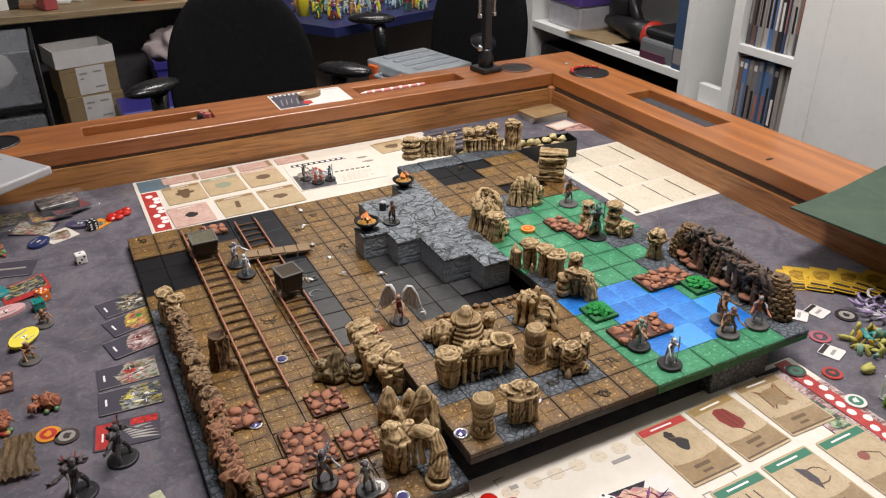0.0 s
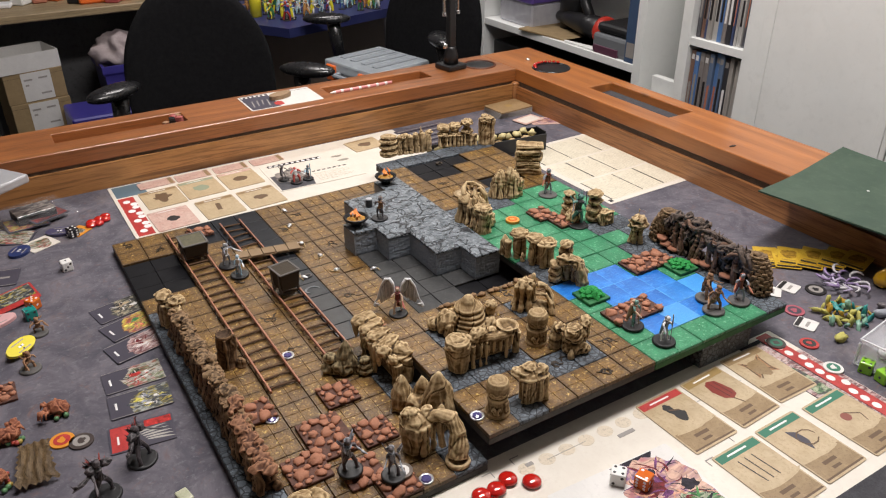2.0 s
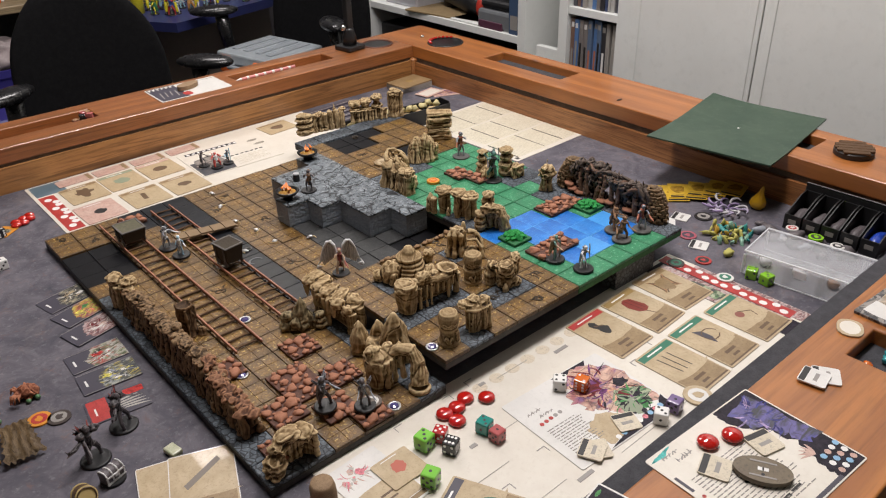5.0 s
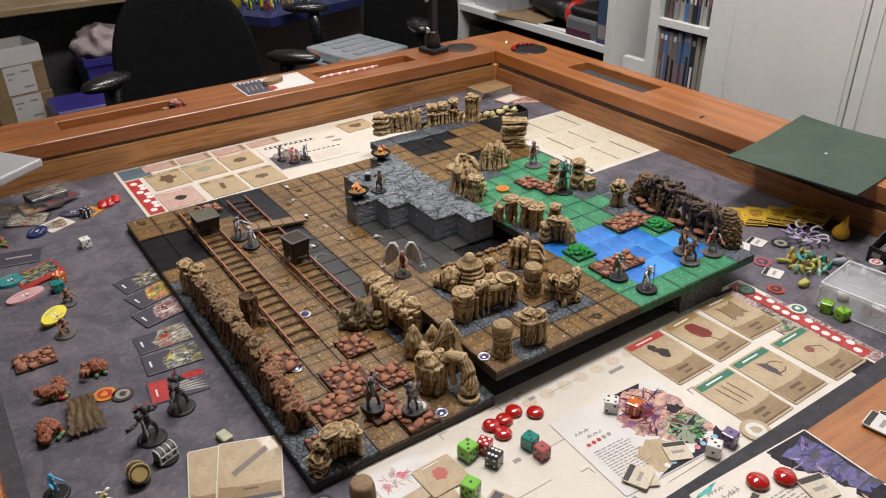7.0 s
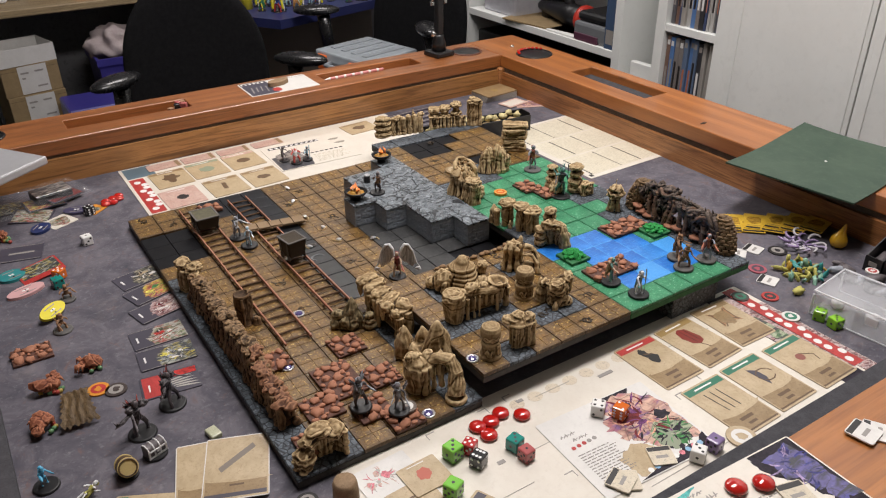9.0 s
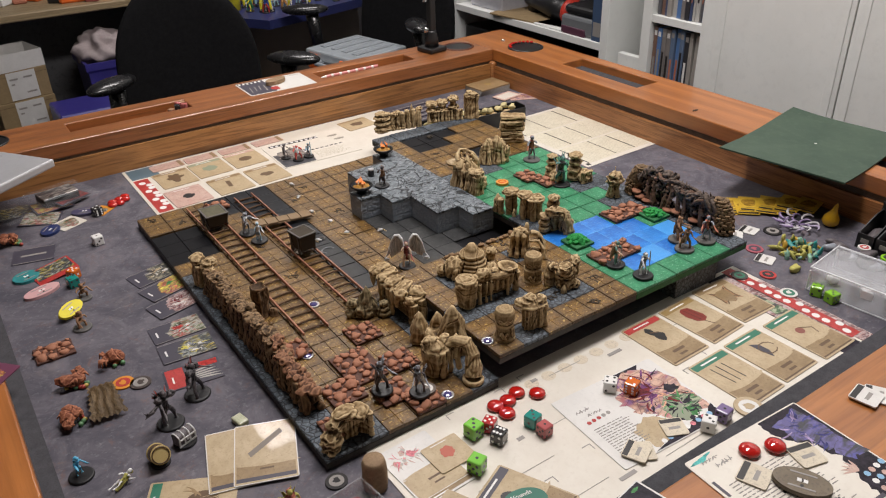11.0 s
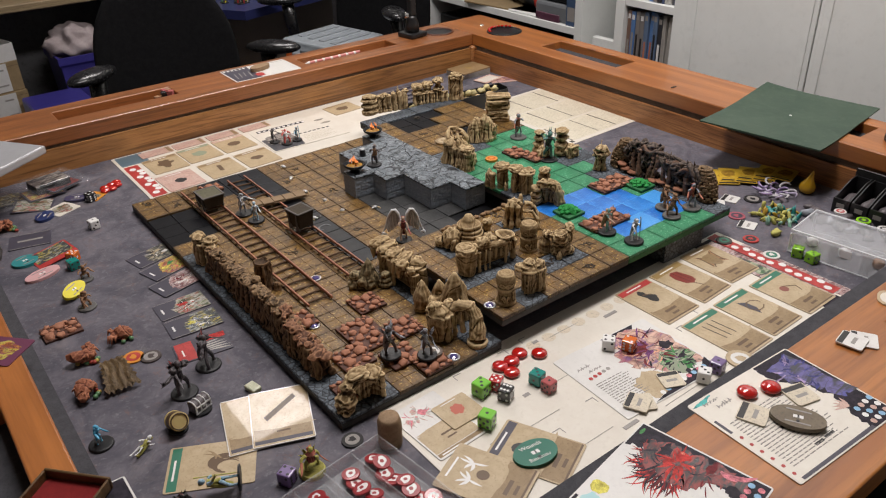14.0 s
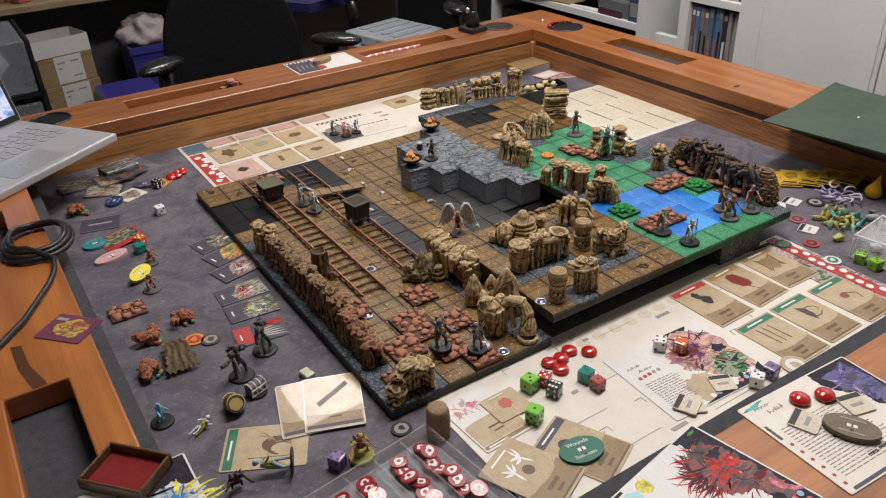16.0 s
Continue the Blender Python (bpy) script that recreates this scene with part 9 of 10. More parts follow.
def cup_well(x, y, r, label, mat, fill=False):
    """A cup holder on the rail: a raised ring round a flat black disc that paints the hole's shade."""
    ob = thing("cup_holder", label, "cup holder", pose(x, y, RT), group="cup holders")
    part("ring", bm_lathe([(r + 0.002, 0.0002), (r + 0.0015, 0.0022), (r - 0.001, 0.0028), (r - 0.0025, 0.0018), (r - 0.003, 0.0004)], 36, cap=False), mat, ob, smooth=True)
    # flat disc on the rail top, black in place of the hole's shade
    part("well", bm_lathe([(r - 0.003, 0.0003), (r - 0.004, 0.00035)], 36), rim_m, ob, "flat black disc standing for the shaded hole")
    if fill:
        for i in range(10):
            a = math.pi * 0.15 + i * 0.26
            part("bead", bm_blob(0.0045, 1, (1, 1, 0.7), 0.1, 2, i), bead_m, ob, "red bead on the rim", smooth=True, m=pose(math.cos(a) * (r - 0.004), math.sin(a) * (r - 0.004), 0.0045))
    return ob


cup_well(1.008, 0.888, 0.0415, "black cup holder with red beads along its rim", rim_m, True)
cup_well(0.886, 0.997, 0.036, "dark wooden cup hole in the rail", plain("hole_wood", (0.10, 0.03, 0.012), 0.5))
cup_well(-0.158, 1.008, 0.036, "black cup holder beside the laptop", rim_m)
solid("screw_cap", bm_lathe([(0.0052, 0), (0.0052, 0.002), (0.003, 0.0042), (0.0005, 0.0046)], 16), plain("steel_cap", (0.75, 0.72, 0.66), 0.2, 0.8), "small shiny steel button on the table rail", "button", pose(1.003, 0.968, RT), smooth=True)
# lamp post
lp = thing("clamp_lamp", "black jointed lamp standing on the table rail", "lamp", pose(0.815, 1.008, RT, 0, 0, 8))
blk = plain("lamp_black", (0.014, 0.014, 0.015), 0.35)
chrome = plain("chrome_rod", (0.62, 0.62, 0.62), 0.18, 0.95)
part("foot", bm_box(-0.026, -0.026, 0.0002, 0.026, 0.026, 0.012, 0.003, 2), blk, lp)
part("socket", bm_lathe([(0.017, 0.0122), (0.016, 0.030), (0.012, 0.044), (0.011, 0.050)], 20), blk, lp, smooth=True)
part("pole", bm_box(-0.0085, -0.0085, 0.0502, 0.0085, 0.0085, 0.56, 0.002), blk, lp)
for s in (-1, 1):
    part("rod", bm_tube([(s * 0.019, 0, 0.125), (s * 0.018, 0, 0.54)], 0.0038, 10), chrome, lp, "chrome rod")
    part("rod_cap", bm_cyl(0.0055, 0.118, 0.126, 14, 0.001), chrome, lp, m=pose(s * 0.019, 0, 0))
part("knob", bm_lathe([(0.004, 0), (0.006, 0.003), (0.006, 0.010), (0.003, 0.013)], 14), chrome, lp, smooth=True, m=pose(-0.020, -0.004, 0.048))
part("arm", bm_tube([(0, 0, 0.55), (-0.18, -0.01, 0.60), (-0.36, -0.02, 0.600)], 0.008, 10), blk, lp)
part("head", bm_box(-0.47, -0.055, 0.575, -0.27, 0.015, 0.592, 0.004), blk, lp, "flat lamp head")
# pen, dice pile, flagged card, coaster
pen = thing("pencil", "pink and white pencil lying in the rail slot", "pencil", pose(0.534, 1.0205, SF + 0.0046, 0, 0, 0.3))
part("shaft", bm_move(bm_cyl(0.0035, 0, 0.135, 12), Matrix.Rotation(math.pi / 2, 4, "Y")), plain("pen_pink", (0.62, 0.25, 0.24), 0.3), pen)
part("tip", bm_move(bm_lathe([(0.0034, 0), (0.0006, 0.014)], 12), Matrix.Translation((-0.0001, 0, 0)) @ Matrix.Rotation(-math.pi / 2, 4, "Y")), white_ink, pen)
for i in range(6):
    part("band", bm_move(bm_cyl(0.0037, 0, 0.006, 12), Matrix.Translation((0.012 + i * 0.021, 0, 0)) @ Matrix.Rotation(math.pi / 2, 4, "Y")), white_ink, pen)
rg = random.Random(4)
for i in range(12):
    solid("small_die", bm_box(-0.0055, -0.0055, 0, 0.0055, 0.0055, 0.011, 0.0011, 2), [mini_blood, d_pink, d_black, mini_brown][i % 4], "small mixed die heaped in the rail slot", "die", pose(0.168 + rg.uniform(0, 0.035), 0.985 + rg.uniform(0, 0.034), SF + 0.0002 + (0.011 if i > 7 else 0), 0, 0, rg.uniform(0, 90)), group="heaped dice")
fc = [("dark_panel", (0.02, 0.03, 0.40, 0.97), slate_ink)]
fc += [("check", (0.03 + 0.06 * i, 0.86, 0.06 + 0.06 * i, 0.94), white_ink) for i in range(6)] + [("stripe", stroke(0.08 + 0.07 * i, 0.2 + 0.05 * (i % 3), 0.12 + 0.07 * i, 0.6, 0.008), ink_grey) for i in range(4)]
fc += [("red_shape", blot(0.42, 0.22, 0.07, 0.12, 4), red_ink), ("edge_line", (0.44, 0.9, 0.97, 0.915), ink_grey)]
sheet("flag_sheet", "white sheet with a dark chequered panel on the rail", "sheet", pose(0.405, 1.002, RT + 0.0002, 0, 0, -1), 0.150, 0.094, white_print, fc, 0.0008)
solid("coaster", bm_prism([(0.026 * c, 0.013 * s) for c, s in disc(0, 0, 1, 1, 30)], 0, 0.008), cork_m, "brown oval wooden piece on the white sheet", "wooden piece", pose(0.407, 1.008, RT + 0.0016, 0, 0, 20))
# green board on the right rail
gb = thing("green_board", "dark green card board lying across the rail", "board", pose(0.979, 0.102, RT + 0.0012, 0, -0.6, 8))
gmat = mottled("board_green", (0.024, 0.055, 0.034), (0.050, 0.085, 0.055), 12, 0.5, bump_mm=0.15, c3=(0.060, 0.095, 0.062))
bgm = bm_box(-0.130, -0.103, 0, 0.130, 0.103, 0.0026)
bmesh.ops.subdivide_edges(bgm, edges=bgm.edges[:], cuts=10, use_grid_fill=True)
for v in bgm.verts:
    v.co.z += 0.010 * max(0, -v.co.x / 0.13 - 0.1) ** 2 * 0.6 + 0.006 * max(0, v.co.y / 0.103) ** 2 * max(0, v.co.x / 0.13)
part("sheet", bgm, gmat, gb)
part("dot", bm_cyl(0.0022, 0, 0.0004, 12), white_ink, gb, "tiny white mark", m=pose(0.0, 0.0, 0.00272))
# pot and lid on the right rail
pot_m = mottled("pot_glaze", (0.010, 0.011, 0.018), (0.045, 0.036, 0.030), 45, 0.25, c3=(0.09, 0.06, 0.035), coat=0.5, bump_mm=0.3)
pot_brown = mottled("pot_shoulder", (0.055, 0.038, 0.022), (0.12, 0.086, 0.050), 70, 0.4, c3=(0.03, 0.022, 0.016), bump_mm=0.3)
pt = thing("stone_pot", "dark blue stoneware pot with a ribbed brown shoulder on the rail", "pot", pose(1.006, -0.182, RT + 0.0002) @ Matrix.Scale(0.88, 4))
part("saucer", bm_lathe([(0.046, 0), (0.0505, 0.0012), (0.0505, 0.003), (0.046, 0.0034)], 40), rim_m, pt, "black rim under the pot", smooth=True)
part("body", bm_lathe([(0.044, 0.0036), (0.0470, 0.008), (0.0468, 0.015), (0.0445, 0.0205)], 44, 0.01, 2), pot_m, pt, "dark glazed belly", smooth=True)
part("shoulder", bm_lathe([(0.0446, 0.0206), (0.0415, 0.030), (0.0385, 0.038), (0.0365, 0.0405), (0.0345, 0.040), (0.036, 0.028), (0.037, 0.010), (0.036, 0.006)], 44, 0.01, 4), pot_brown, pt, "brown ribbed shoulder", smooth=True)
for k in range(26):
    a = k * 2 * math.pi / 26
    part("rib", bm_tube([(0.0450 * math.cos(a), 0.0450 * math.sin(a), 0.0205), (0.0422 * math.cos(a), 0.0422 * math.sin(a), 0.0300), (0.0388 * math.cos(a), 0.0388 * math.sin(a), 0.0385)], [0.0010, 0.0016, 0.0010], 6), pot_brown, pt, smooth=True)
lid = thing("pot_lid", "round dark slatted wooden lid on the rail", "lid", pose(1.012, -0.078, RT + 0.0002, 0, 0, -58))
part("disc", bm_cyl(0.030, 0, 0.009, 36, 0.001), plain("lid_black", (0.02, 0.018, 0.017), 0.45), lid)
for i in range(5):
    w = math.sqrt(max(0.0001, 0.029 ** 2 - ((i - 2) * 0.0108) ** 2))
    part("slat", bm_box(-w, (i - 2) * 0.0108 - 0.0048, 0.0091, w, (i - 2) * 0.0108 + 0.0048, 0.0125, 0.0006), sleeper_m, lid)
part("wood_filler", bm_prism([(-0.322, 0.262), (-0.311, 0.258), (-0.309, 0.215), (-0.298, 0.172), (-0.312, 0.171), (-0.320, 0.212)], RT - 0.001, RT + 0.0003), plain("filler_brown", (0.085, 0.030, 0.012), 0.4), table, "dark brown filled knot in the rail")
solid("knot_hole", bm_prism([(0.008 * c, 0.003 * s) for c, s in disc(0, 0, 1, 1, 16)], 0, 0.0005), plain("knot", (0.03, 0.012, 0.006), 0.6), "dark knot in the rail wood", "knot", pose(0.964, 0.34, RT + 0.0002))
# pictured book and slot contents on the near rail
sheet("art_book", "glossy booklet with golden and grey artwork on the rail", "booklet", pose(0.668, -0.338, RT + 0.0002, 0, 0, -4), 0.190, 0.118, art_dark, [("cover_art", [ragged([(0.10, 0.55), (0.12, 0.92), (0.60, 0.98), (0.96, 0.90), (0.96, 0.62), (0.70, 0.46), (0.40, 0.44)], 3, 0.05)], art_gold), ("pale_corner", [ragged([(0.03, 0.62), (0.05, 0.95), (0.20, 0.95), (0.16, 0.66)], 5, 0.02)], white_print), ("smear", [ragged([(0.10, 0.20), (0.20, 0.34), (0.46, 0.36), (0.66, 0.28), (0.50, 0.16), (0.24, 0.12)], 8, 0.06)], ink_pale), ("stripe", [stroke(0.45 + 0.04 * k, 0.10 + 0.05 * k, 0.95, 0.14 + 0.05 * k, 0.008) for k in range(4)], white_ink)], 0.003)
for i, (mt, x, y) in enumerate(((d_orange, 0.515, -0.318), (plain("bit_turq", (0.03, 0.30, 0.33), 0.2, 0, 0.6), 0.545, -0.338), (plain("bit_turq", (0.03, 0.30, 0.33), 0.2, 0, 0.6), 0.538, -0.328), (plain("bit_turq", (0.03, 0.30, 0.33), 0.2, 0, 0.6), 0.550, -0.326))):
    solid("slot_piece", bm_blob(0.0055, 2, (1.1, 0.9, 0.8), 0.6, 2.4, i * 3), mt, "small coloured piece in the rail slot", "game piece", pose(x, y, SF + 0.0042), group="slot pieces", smooth=True)
# left rail: laptop, cable, red card, felt tray, booklet
silver_lap = mottled("laptop_silver", (0.42, 0.42, 0.43), (0.47, 0.47, 0.48), 20, 0.42, 0.35, bump_mm=0, c3=(0.41, 0.41, 0.42))
lx, ly, la = -0.078, 0.814, 35
Mx = pose(lx, ly, RT + 0.0006, 0, 0, la) @ Matrix.Translation((-0.150, 0.112, 0))
lap = thing("laptop", "open silver laptop on the table corner", "laptop", Mx)
part("base", bm_box(-0.150, -0.112, 0, 0.150, 0.112, 0.014, 0.003, 2), silver_lap, lap)
part("touchpad", bm_box(-0.052, -0.098, 0.0141, 0.052, -0.032, 0.0144), mottled("touchpad", (0.36, 0.36, 0.37), (0.40, 0.40, 0.41), 20, 0.35, 0.3, bump_mm=0), lap, "grey touchpad")
key_me = mesh_of("key", bm_box(-0.0080, -0.0072, 0, 0.0080, 0.0072, 0.0012, 0.0005), plain("key_grey", (0.33, 0.33, 0.34), 0.5))
for r in range(5):
    for c in range(14):
        ko = new("key", key_me)
        ko.parent = lap
        ko.matrix_basis = pose(-0.127 + c * 0.0194 + (r % 2) * 0.003, -0.012 + r * 0.0178, 0.0141)
scr = part("screen_lid", bm_box(-0.150, 0, 0, 0.150, 0.0055, 0.205, 0.002), silver_lap, lap, m=pose(0, 0.108, 0.014, -14, 0, 0))
part("bezel", bm_box(-0.147, -0.0008, 0.003, 0.147, -0.0001, 0.202), rim_m, scr)
m_, t_, b_ = nodes_of("screen_picture")
n_ = noise_tex(t_, coords(t_), 30, 4, 0.6, 1.0)
c_ = ramp(t_, n_, [(0.3, (0.03, 0.05, 0.12)), (0.5, (0.20, 0.28, 0.50)), (0.62, (0.50, 0.55, 0.68)), (0.75, (0.10, 0.06, 0.10))])
t_.links.new(c_, b_.inputs["Base Color"])
t_.links.new(c_, b_.inputs["Emission Color"])
b_.inputs["Emission Strength"].default_value, b_.inputs["Roughness"].default_value = 0.8, 0.2
part("display", bm_box(-0.140, -0.0013, 0.014, 0.140, -0.00085, 0.194), m_, scr, "lit display with a blue picture")
cable_m = plain("cable_black", (0.012, 0.012, 0.012), 0.4)
cx, cy = -0.258, 0.492
pts = []
for k in range(64):
    a = k / 63 * 2 * math.pi * 3.4 + 2.0
    lp_ = k // 19
    ex, ey = (0.044 - 0.004 * lp_) * math.cos(a), (0.055 - 0.005 * lp_) * math.sin(a)
    pts.append((cx + ex * 0.97 - ey * -0.24, cy + ex * -0.24 + ey * 0.97 + 0.002 * math.sin(k), RT + 0.0048 + 0.0042 * lp_ + 0.001 * math.sin(k * 0.9)))
pts += [(-0.247, 0.430, RT + 0.006), (-0.252, 0.400, RT + 0.0045), (-0.262, 0.372, RT + 0.0045), (-0.282, 0.335, RT + 0.0045), (-0.302, 0.300, RT + 0.0045), (-0.330, 0.266, RT + 0.0045), (-0.372, 0.225, RT + 0.0045)]
solid("power_cable", bm_tube(pts, 0.0036, 8), cable_m, "coiled black power cable on the table rail", "cable", smooth=True)
sheet("picture_card", "sleeved purple and red picture card on the rail", "card", pose(-0.261, 0.260, RT + 0.0003, 0, 0, -48), 0.058, 0.046, plain("card_wine", (0.16, 0.05, 0.09), 0.3, 0, 0.5), [("picture", blot(0.55, 0.5, 0.34, 0.34, 6), art_fire), ("title_bar", (0.05, 0.75, 0.30, 0.85), ink_grey)], 0.0010)
red_felt = mottled("red_felt", (0.17, 0.006, 0.007), (0.22, 0.010, 0.010), 200, 0.95, bump_mm=0.5)
tray_wood = wood("tray_wood", (0.06, 0.030, 0.010), (0.20, 0.11, 0.04), "X", 4.0)
ft = thing("felt_tray", "small wooden tray lined with red felt beside the mat", "tray", pose(-0.262, -0.007, RT + 0.0016, 0, 0, -49))
part("floor", bm_box(-0.0285, -0.0205, 0, 0.0285, 0.0205, 0.003), red_felt, ft, "red felt lining")
for bx in ((-0.031, 0.0207, 0.031, 0.0235), (-0.031, -0.0235, 0.031, -0.0207), (-0.031, -0.0205, -0.0287, 0.0205), (0.0287, -0.0205, 0.031, 0.0205)):
    part("side", bm_box(bx[0], bx[1], 0, bx[2], bx[3], 0.012, 0.0008), tray_wood, ft, "brown wooden side")
bk_blue, bk_green = inkc("bright_blue", (0.05, 0.20, 0.50)), inkc("pale_green", (0.50, 0.58, 0.32))
hero_sheet(-0.288, -0.067, RT + 0.0004, 0, [("dark_band", [ragged([(0.62, 0.988), (0.988, 0.988), (0.988, 0.66), (0.88, 0.76), (0.76, 0.70), (0.62, 0.76)], 4, 0.04)], I_DARK), ("figure", [ragged([(0.60, 0.30), (0.66, 0.58), (0.76, 0.72), (0.88, 0.70), (0.985, 0.60), (0.985, 0.12), (0.80, 0.06)], 6, 0.08, 8)], art_sky), ("feather", tentacles(0.80, 0.42, 18, 0.10, 0.30, 3), bk_blue), ("flame", tentacles(0.86, 0.50, 8, 0.12, 0.26, 6, -0.8, 1.6), I_SUN), ("mark", [blot(0.34, 0.55, 0.05, 0.06, 5)], bk_green)], "white hero sheet with blue winged art under the felt tray", 0.150, 0.120, (0.08, 0.5, 0.2), (0.10, 0.62), False)
for i in range(2):
    solid("copper_bead", bm_lathe([(0.006, 0), (0.0095, 0.003), (0.007, 0.006), (0.001, 0.0075)], 18), plain("copper", (0.45, 0.14, 0.06), 0.15, 0.2, 0.6), "copper-coloured glass bead in the rail slot", "bead", pose(-0.316, 0.573 + i * 0.023, RB + 0.0002), smooth=True)

# soft black case standing against the near side of the table
bagc = mottled("case_cloth", (0.006, 0.006, 0.008), (0.016, 0.016, 0.020), 60, 0.55, bump_mm=0.6, spec=0.3)
sc = thing("soft_case", "black soft-sided case with a zip standing beside the table", "case", pose(0.60, -0.545, FLOOR))
body = bm_box(-0.255, -0.205, 0, 0.200, 0.205, 0.640, 0.035, 4)
bmesh.ops.subdivide_edges(body, edges=body.edges[:], cuts=3, use_grid_fill=True)
for v in body.verts:
    v.co += Vector((0.010 * noise.noise(v.co * 9), 0.010 * noise.noise(v.co * 9 + Vector((5, 0, 0))), 0.012 * noise.noise(v.co * 8 + Vector((0, 7, 0))) if v.co.z > 0.1 else 0))
part("shell", body, bagc, sc, smooth=True)
part("zip", bm_tube([(-0.215, 0.150, 0.648), (-0.12, 0.172, 0.652), (-0.035, 0.178, 0.650)], 0.0028, 8), chrome, sc, "bright metal zip", smooth=True)
part("zip_tape", bm_box(-0.22, 0.140, 0.640, -0.03, 0.160, 0.6445, 0.002), black_plastic, sc)
part("clip", bm_join(bm_tube([(-0.13, 0.120, 0.655), (-0.115, 0.108, 0.658), (-0.095, 0.104, 0.655), (-0.100, 0.116, 0.655), (-0.13, 0.120, 0.655)], 0.0026, 8), bm_tube([(-0.10, 0.104, 0.656), (-0.075, 0.090, 0.652)], 0.0022, 8)), chrome, sc, "bright metal clip", smooth=True)
part("patch", bm_box(-0.090, 0.110, 0.6455, -0.030, 0.150, 0.6495, 0.002), mottled("patch_blue_grey", (0.06, 0.07, 0.11), (0.16, 0.17, 0.20), 90, 0.5), sc, "grey-blue printed patch")

# ---- room behind the table ----
seat_black = mottled("seat_fabric", (0.006, 0.006, 0.007), (0.011, 0.011, 0.012), 90, 0.95, bump_mm=0.8, spec=0.15)
arm_black = plain("arm_black", (0.012, 0.012, 0.013), 0.28, 0, 0.2)


def office_chair(x, y, rz, label):
    """Faces -y before it is turned."""
    ob = thing("office_chair", label, "office chair", pose(x, y, FLOOR, 0, 0, rz), group="office chairs")
    back = bmesh.new()
    n, m2 = 36, 26
    rings = []
    for j in range(m2 + 1):
        v = j / m2
        end = min(v, 1 - v) / 0.5
        cap = (1 - (1 - min(1, end * 2.2)) ** 2.6) ** 0.5
        half = (0.180 + 0.018 * math.sin(math.pi * min(1, v * 1.15))) * (max(0.10, max(0.0, 1 - ((v - 0.45) / 0.55) ** 2.6) ** 0.5) if v > 0.5 else 0.80 + 0.20 * cap) * (1.03 - 0.06 * v)
        ring = []
        for i in range(n):
            a = 2 * math.pi * i / n
            c, s = math.cos(a), math.sin(a)
            x = half * math.copysign(abs(c) ** 0.7, c)
            y = 0.030 * (0.25 + 0.75 * cap) * math.copysign(abs(s) ** 0.8, s)
            ring.append(back.verts.new((x, 0.17 + 0.045 * v - 0.9 * x * x + y, 0.46 + 0.445 * v)))
        rings.append(ring)
    for p, q in zip(rings, rings[1:]):
        for i in range(n):
            back.faces.new((p[i], p[(i + 1) % n], q[(i + 1) % n], q[i]))
    back.faces.new(rings[0][::-1])
    back.faces.new(rings[-1])
    part("backrest", back, seat_black, ob, smooth=True)
    part("seat", bm_box(-0.195, -0.27, 0.42, 0.195, 0.15, 0.51, 0.04, 3), seat_black, ob, smooth=True)
    for s in (-1, 1):
        post = part("arm_post", bm_tube([(s * 0.18, -0.02, 0.44), (s * 0.235, -0.03, 0.47), (s * 0.228, -0.06, 0.60), (s * 0.222, -0.08, 0.695)], [0.018, 0.020, 0.020, 0.022], 10), arm_black, ob, smooth=True)
        part("arm_pad", bm_move(bm_blob(1.0, 3, (0.036, 0.078, 0.018), 0.02, 1, 2), Matrix.Translation((s * 0.232, -0.10, 0.715)) @ Matrix.Rotation(math.radians(s * 48), 4, "Z")), arm_black, post, "padded black armrest", smooth=True)
    part("stem", bm_cyl(0.028, 0.10, 0.42, 16), arm_black, ob)
    for k in range(5):
        a = k * 2 * math.pi / 5
        ft_ = part("foot", bm_tube([(0, 0, 0.11), (0.28 * math.cos(a), 0.28 * math.sin(a), 0.065)], [0.022, 0.014], 8), arm_black, ob)
        part("castor", bm_move(bm_cyl(0.028, -0.012, 0.012, 14), Matrix.Translation((0.28 * math.cos(a), 0.28 * math.sin(a), 0.0285)) @ Matrix.Rotation(math.pi / 2, 4, "X")), arm_black, ft_)
    return ob


office_chair(0.405, 1.52, -8, "black fabric office chair pushed up to the table")
office_chair(1.087, 1.731, -69, "black office chair standing farther back")
# organiser case on the second chair's seat
oc = thing("organiser_case", "clear plastic organiser case with orange latches on a chair", "organiser case", pose(0.965, 1.675, FLOOR + 0.5105, 0, 0, -78))
cp = glassy("case_clear", (0.58, 0.64, 0.68), 0.16, 0.55)
orange_p = plain("orange_plastic", (0.85, 0.17, 0.03), 0.35)
case_grey = plain("case_grey", (0.30, 0.33, 0.36), 0.3)
part("tub", bm_box(-0.119, -0.110, 0, 0.119, 0.110, 0.085, 0.008, 2), plain("case_tub", (0.16, 0.175, 0.19), 0.3), oc, "dark grey tub")
part("lid", bm_box(-0.121, -0.112, 0.0852, 0.121, 0.112, 0.118, 0.006, 2), cp, oc, "clear ribbed lid")
for i in range(4):
    part("rib", bm_box(-0.095 + i * 0.052, -0.07, 0.1182, -0.071 + i * 0.052, 0.095, 0.121, 0.001), case_grey, oc)
for s in (-1, 1):
    part("latch", bm_box(s * 0.078 - 0.022, -0.123, 0.060, s * 0.078 + 0.022, -0.1122, 0.108, 0.003), orange_p, oc, "orange latch")
part("handle", bm_tube([(-0.045, -0.112, 0.085), (-0.040, -0.136, 0.085), (0.040, -0.136, 0.085), (0.045, -0.112, 0.085)], 0.007, 8), case_grey, oc)
# long desk with clutter
desk_wood = wood("desk_wood", (0.30, 0.22, 0.12), (0.44, 0.34, 0.20), "X", rough=0.5, coat=0.05)
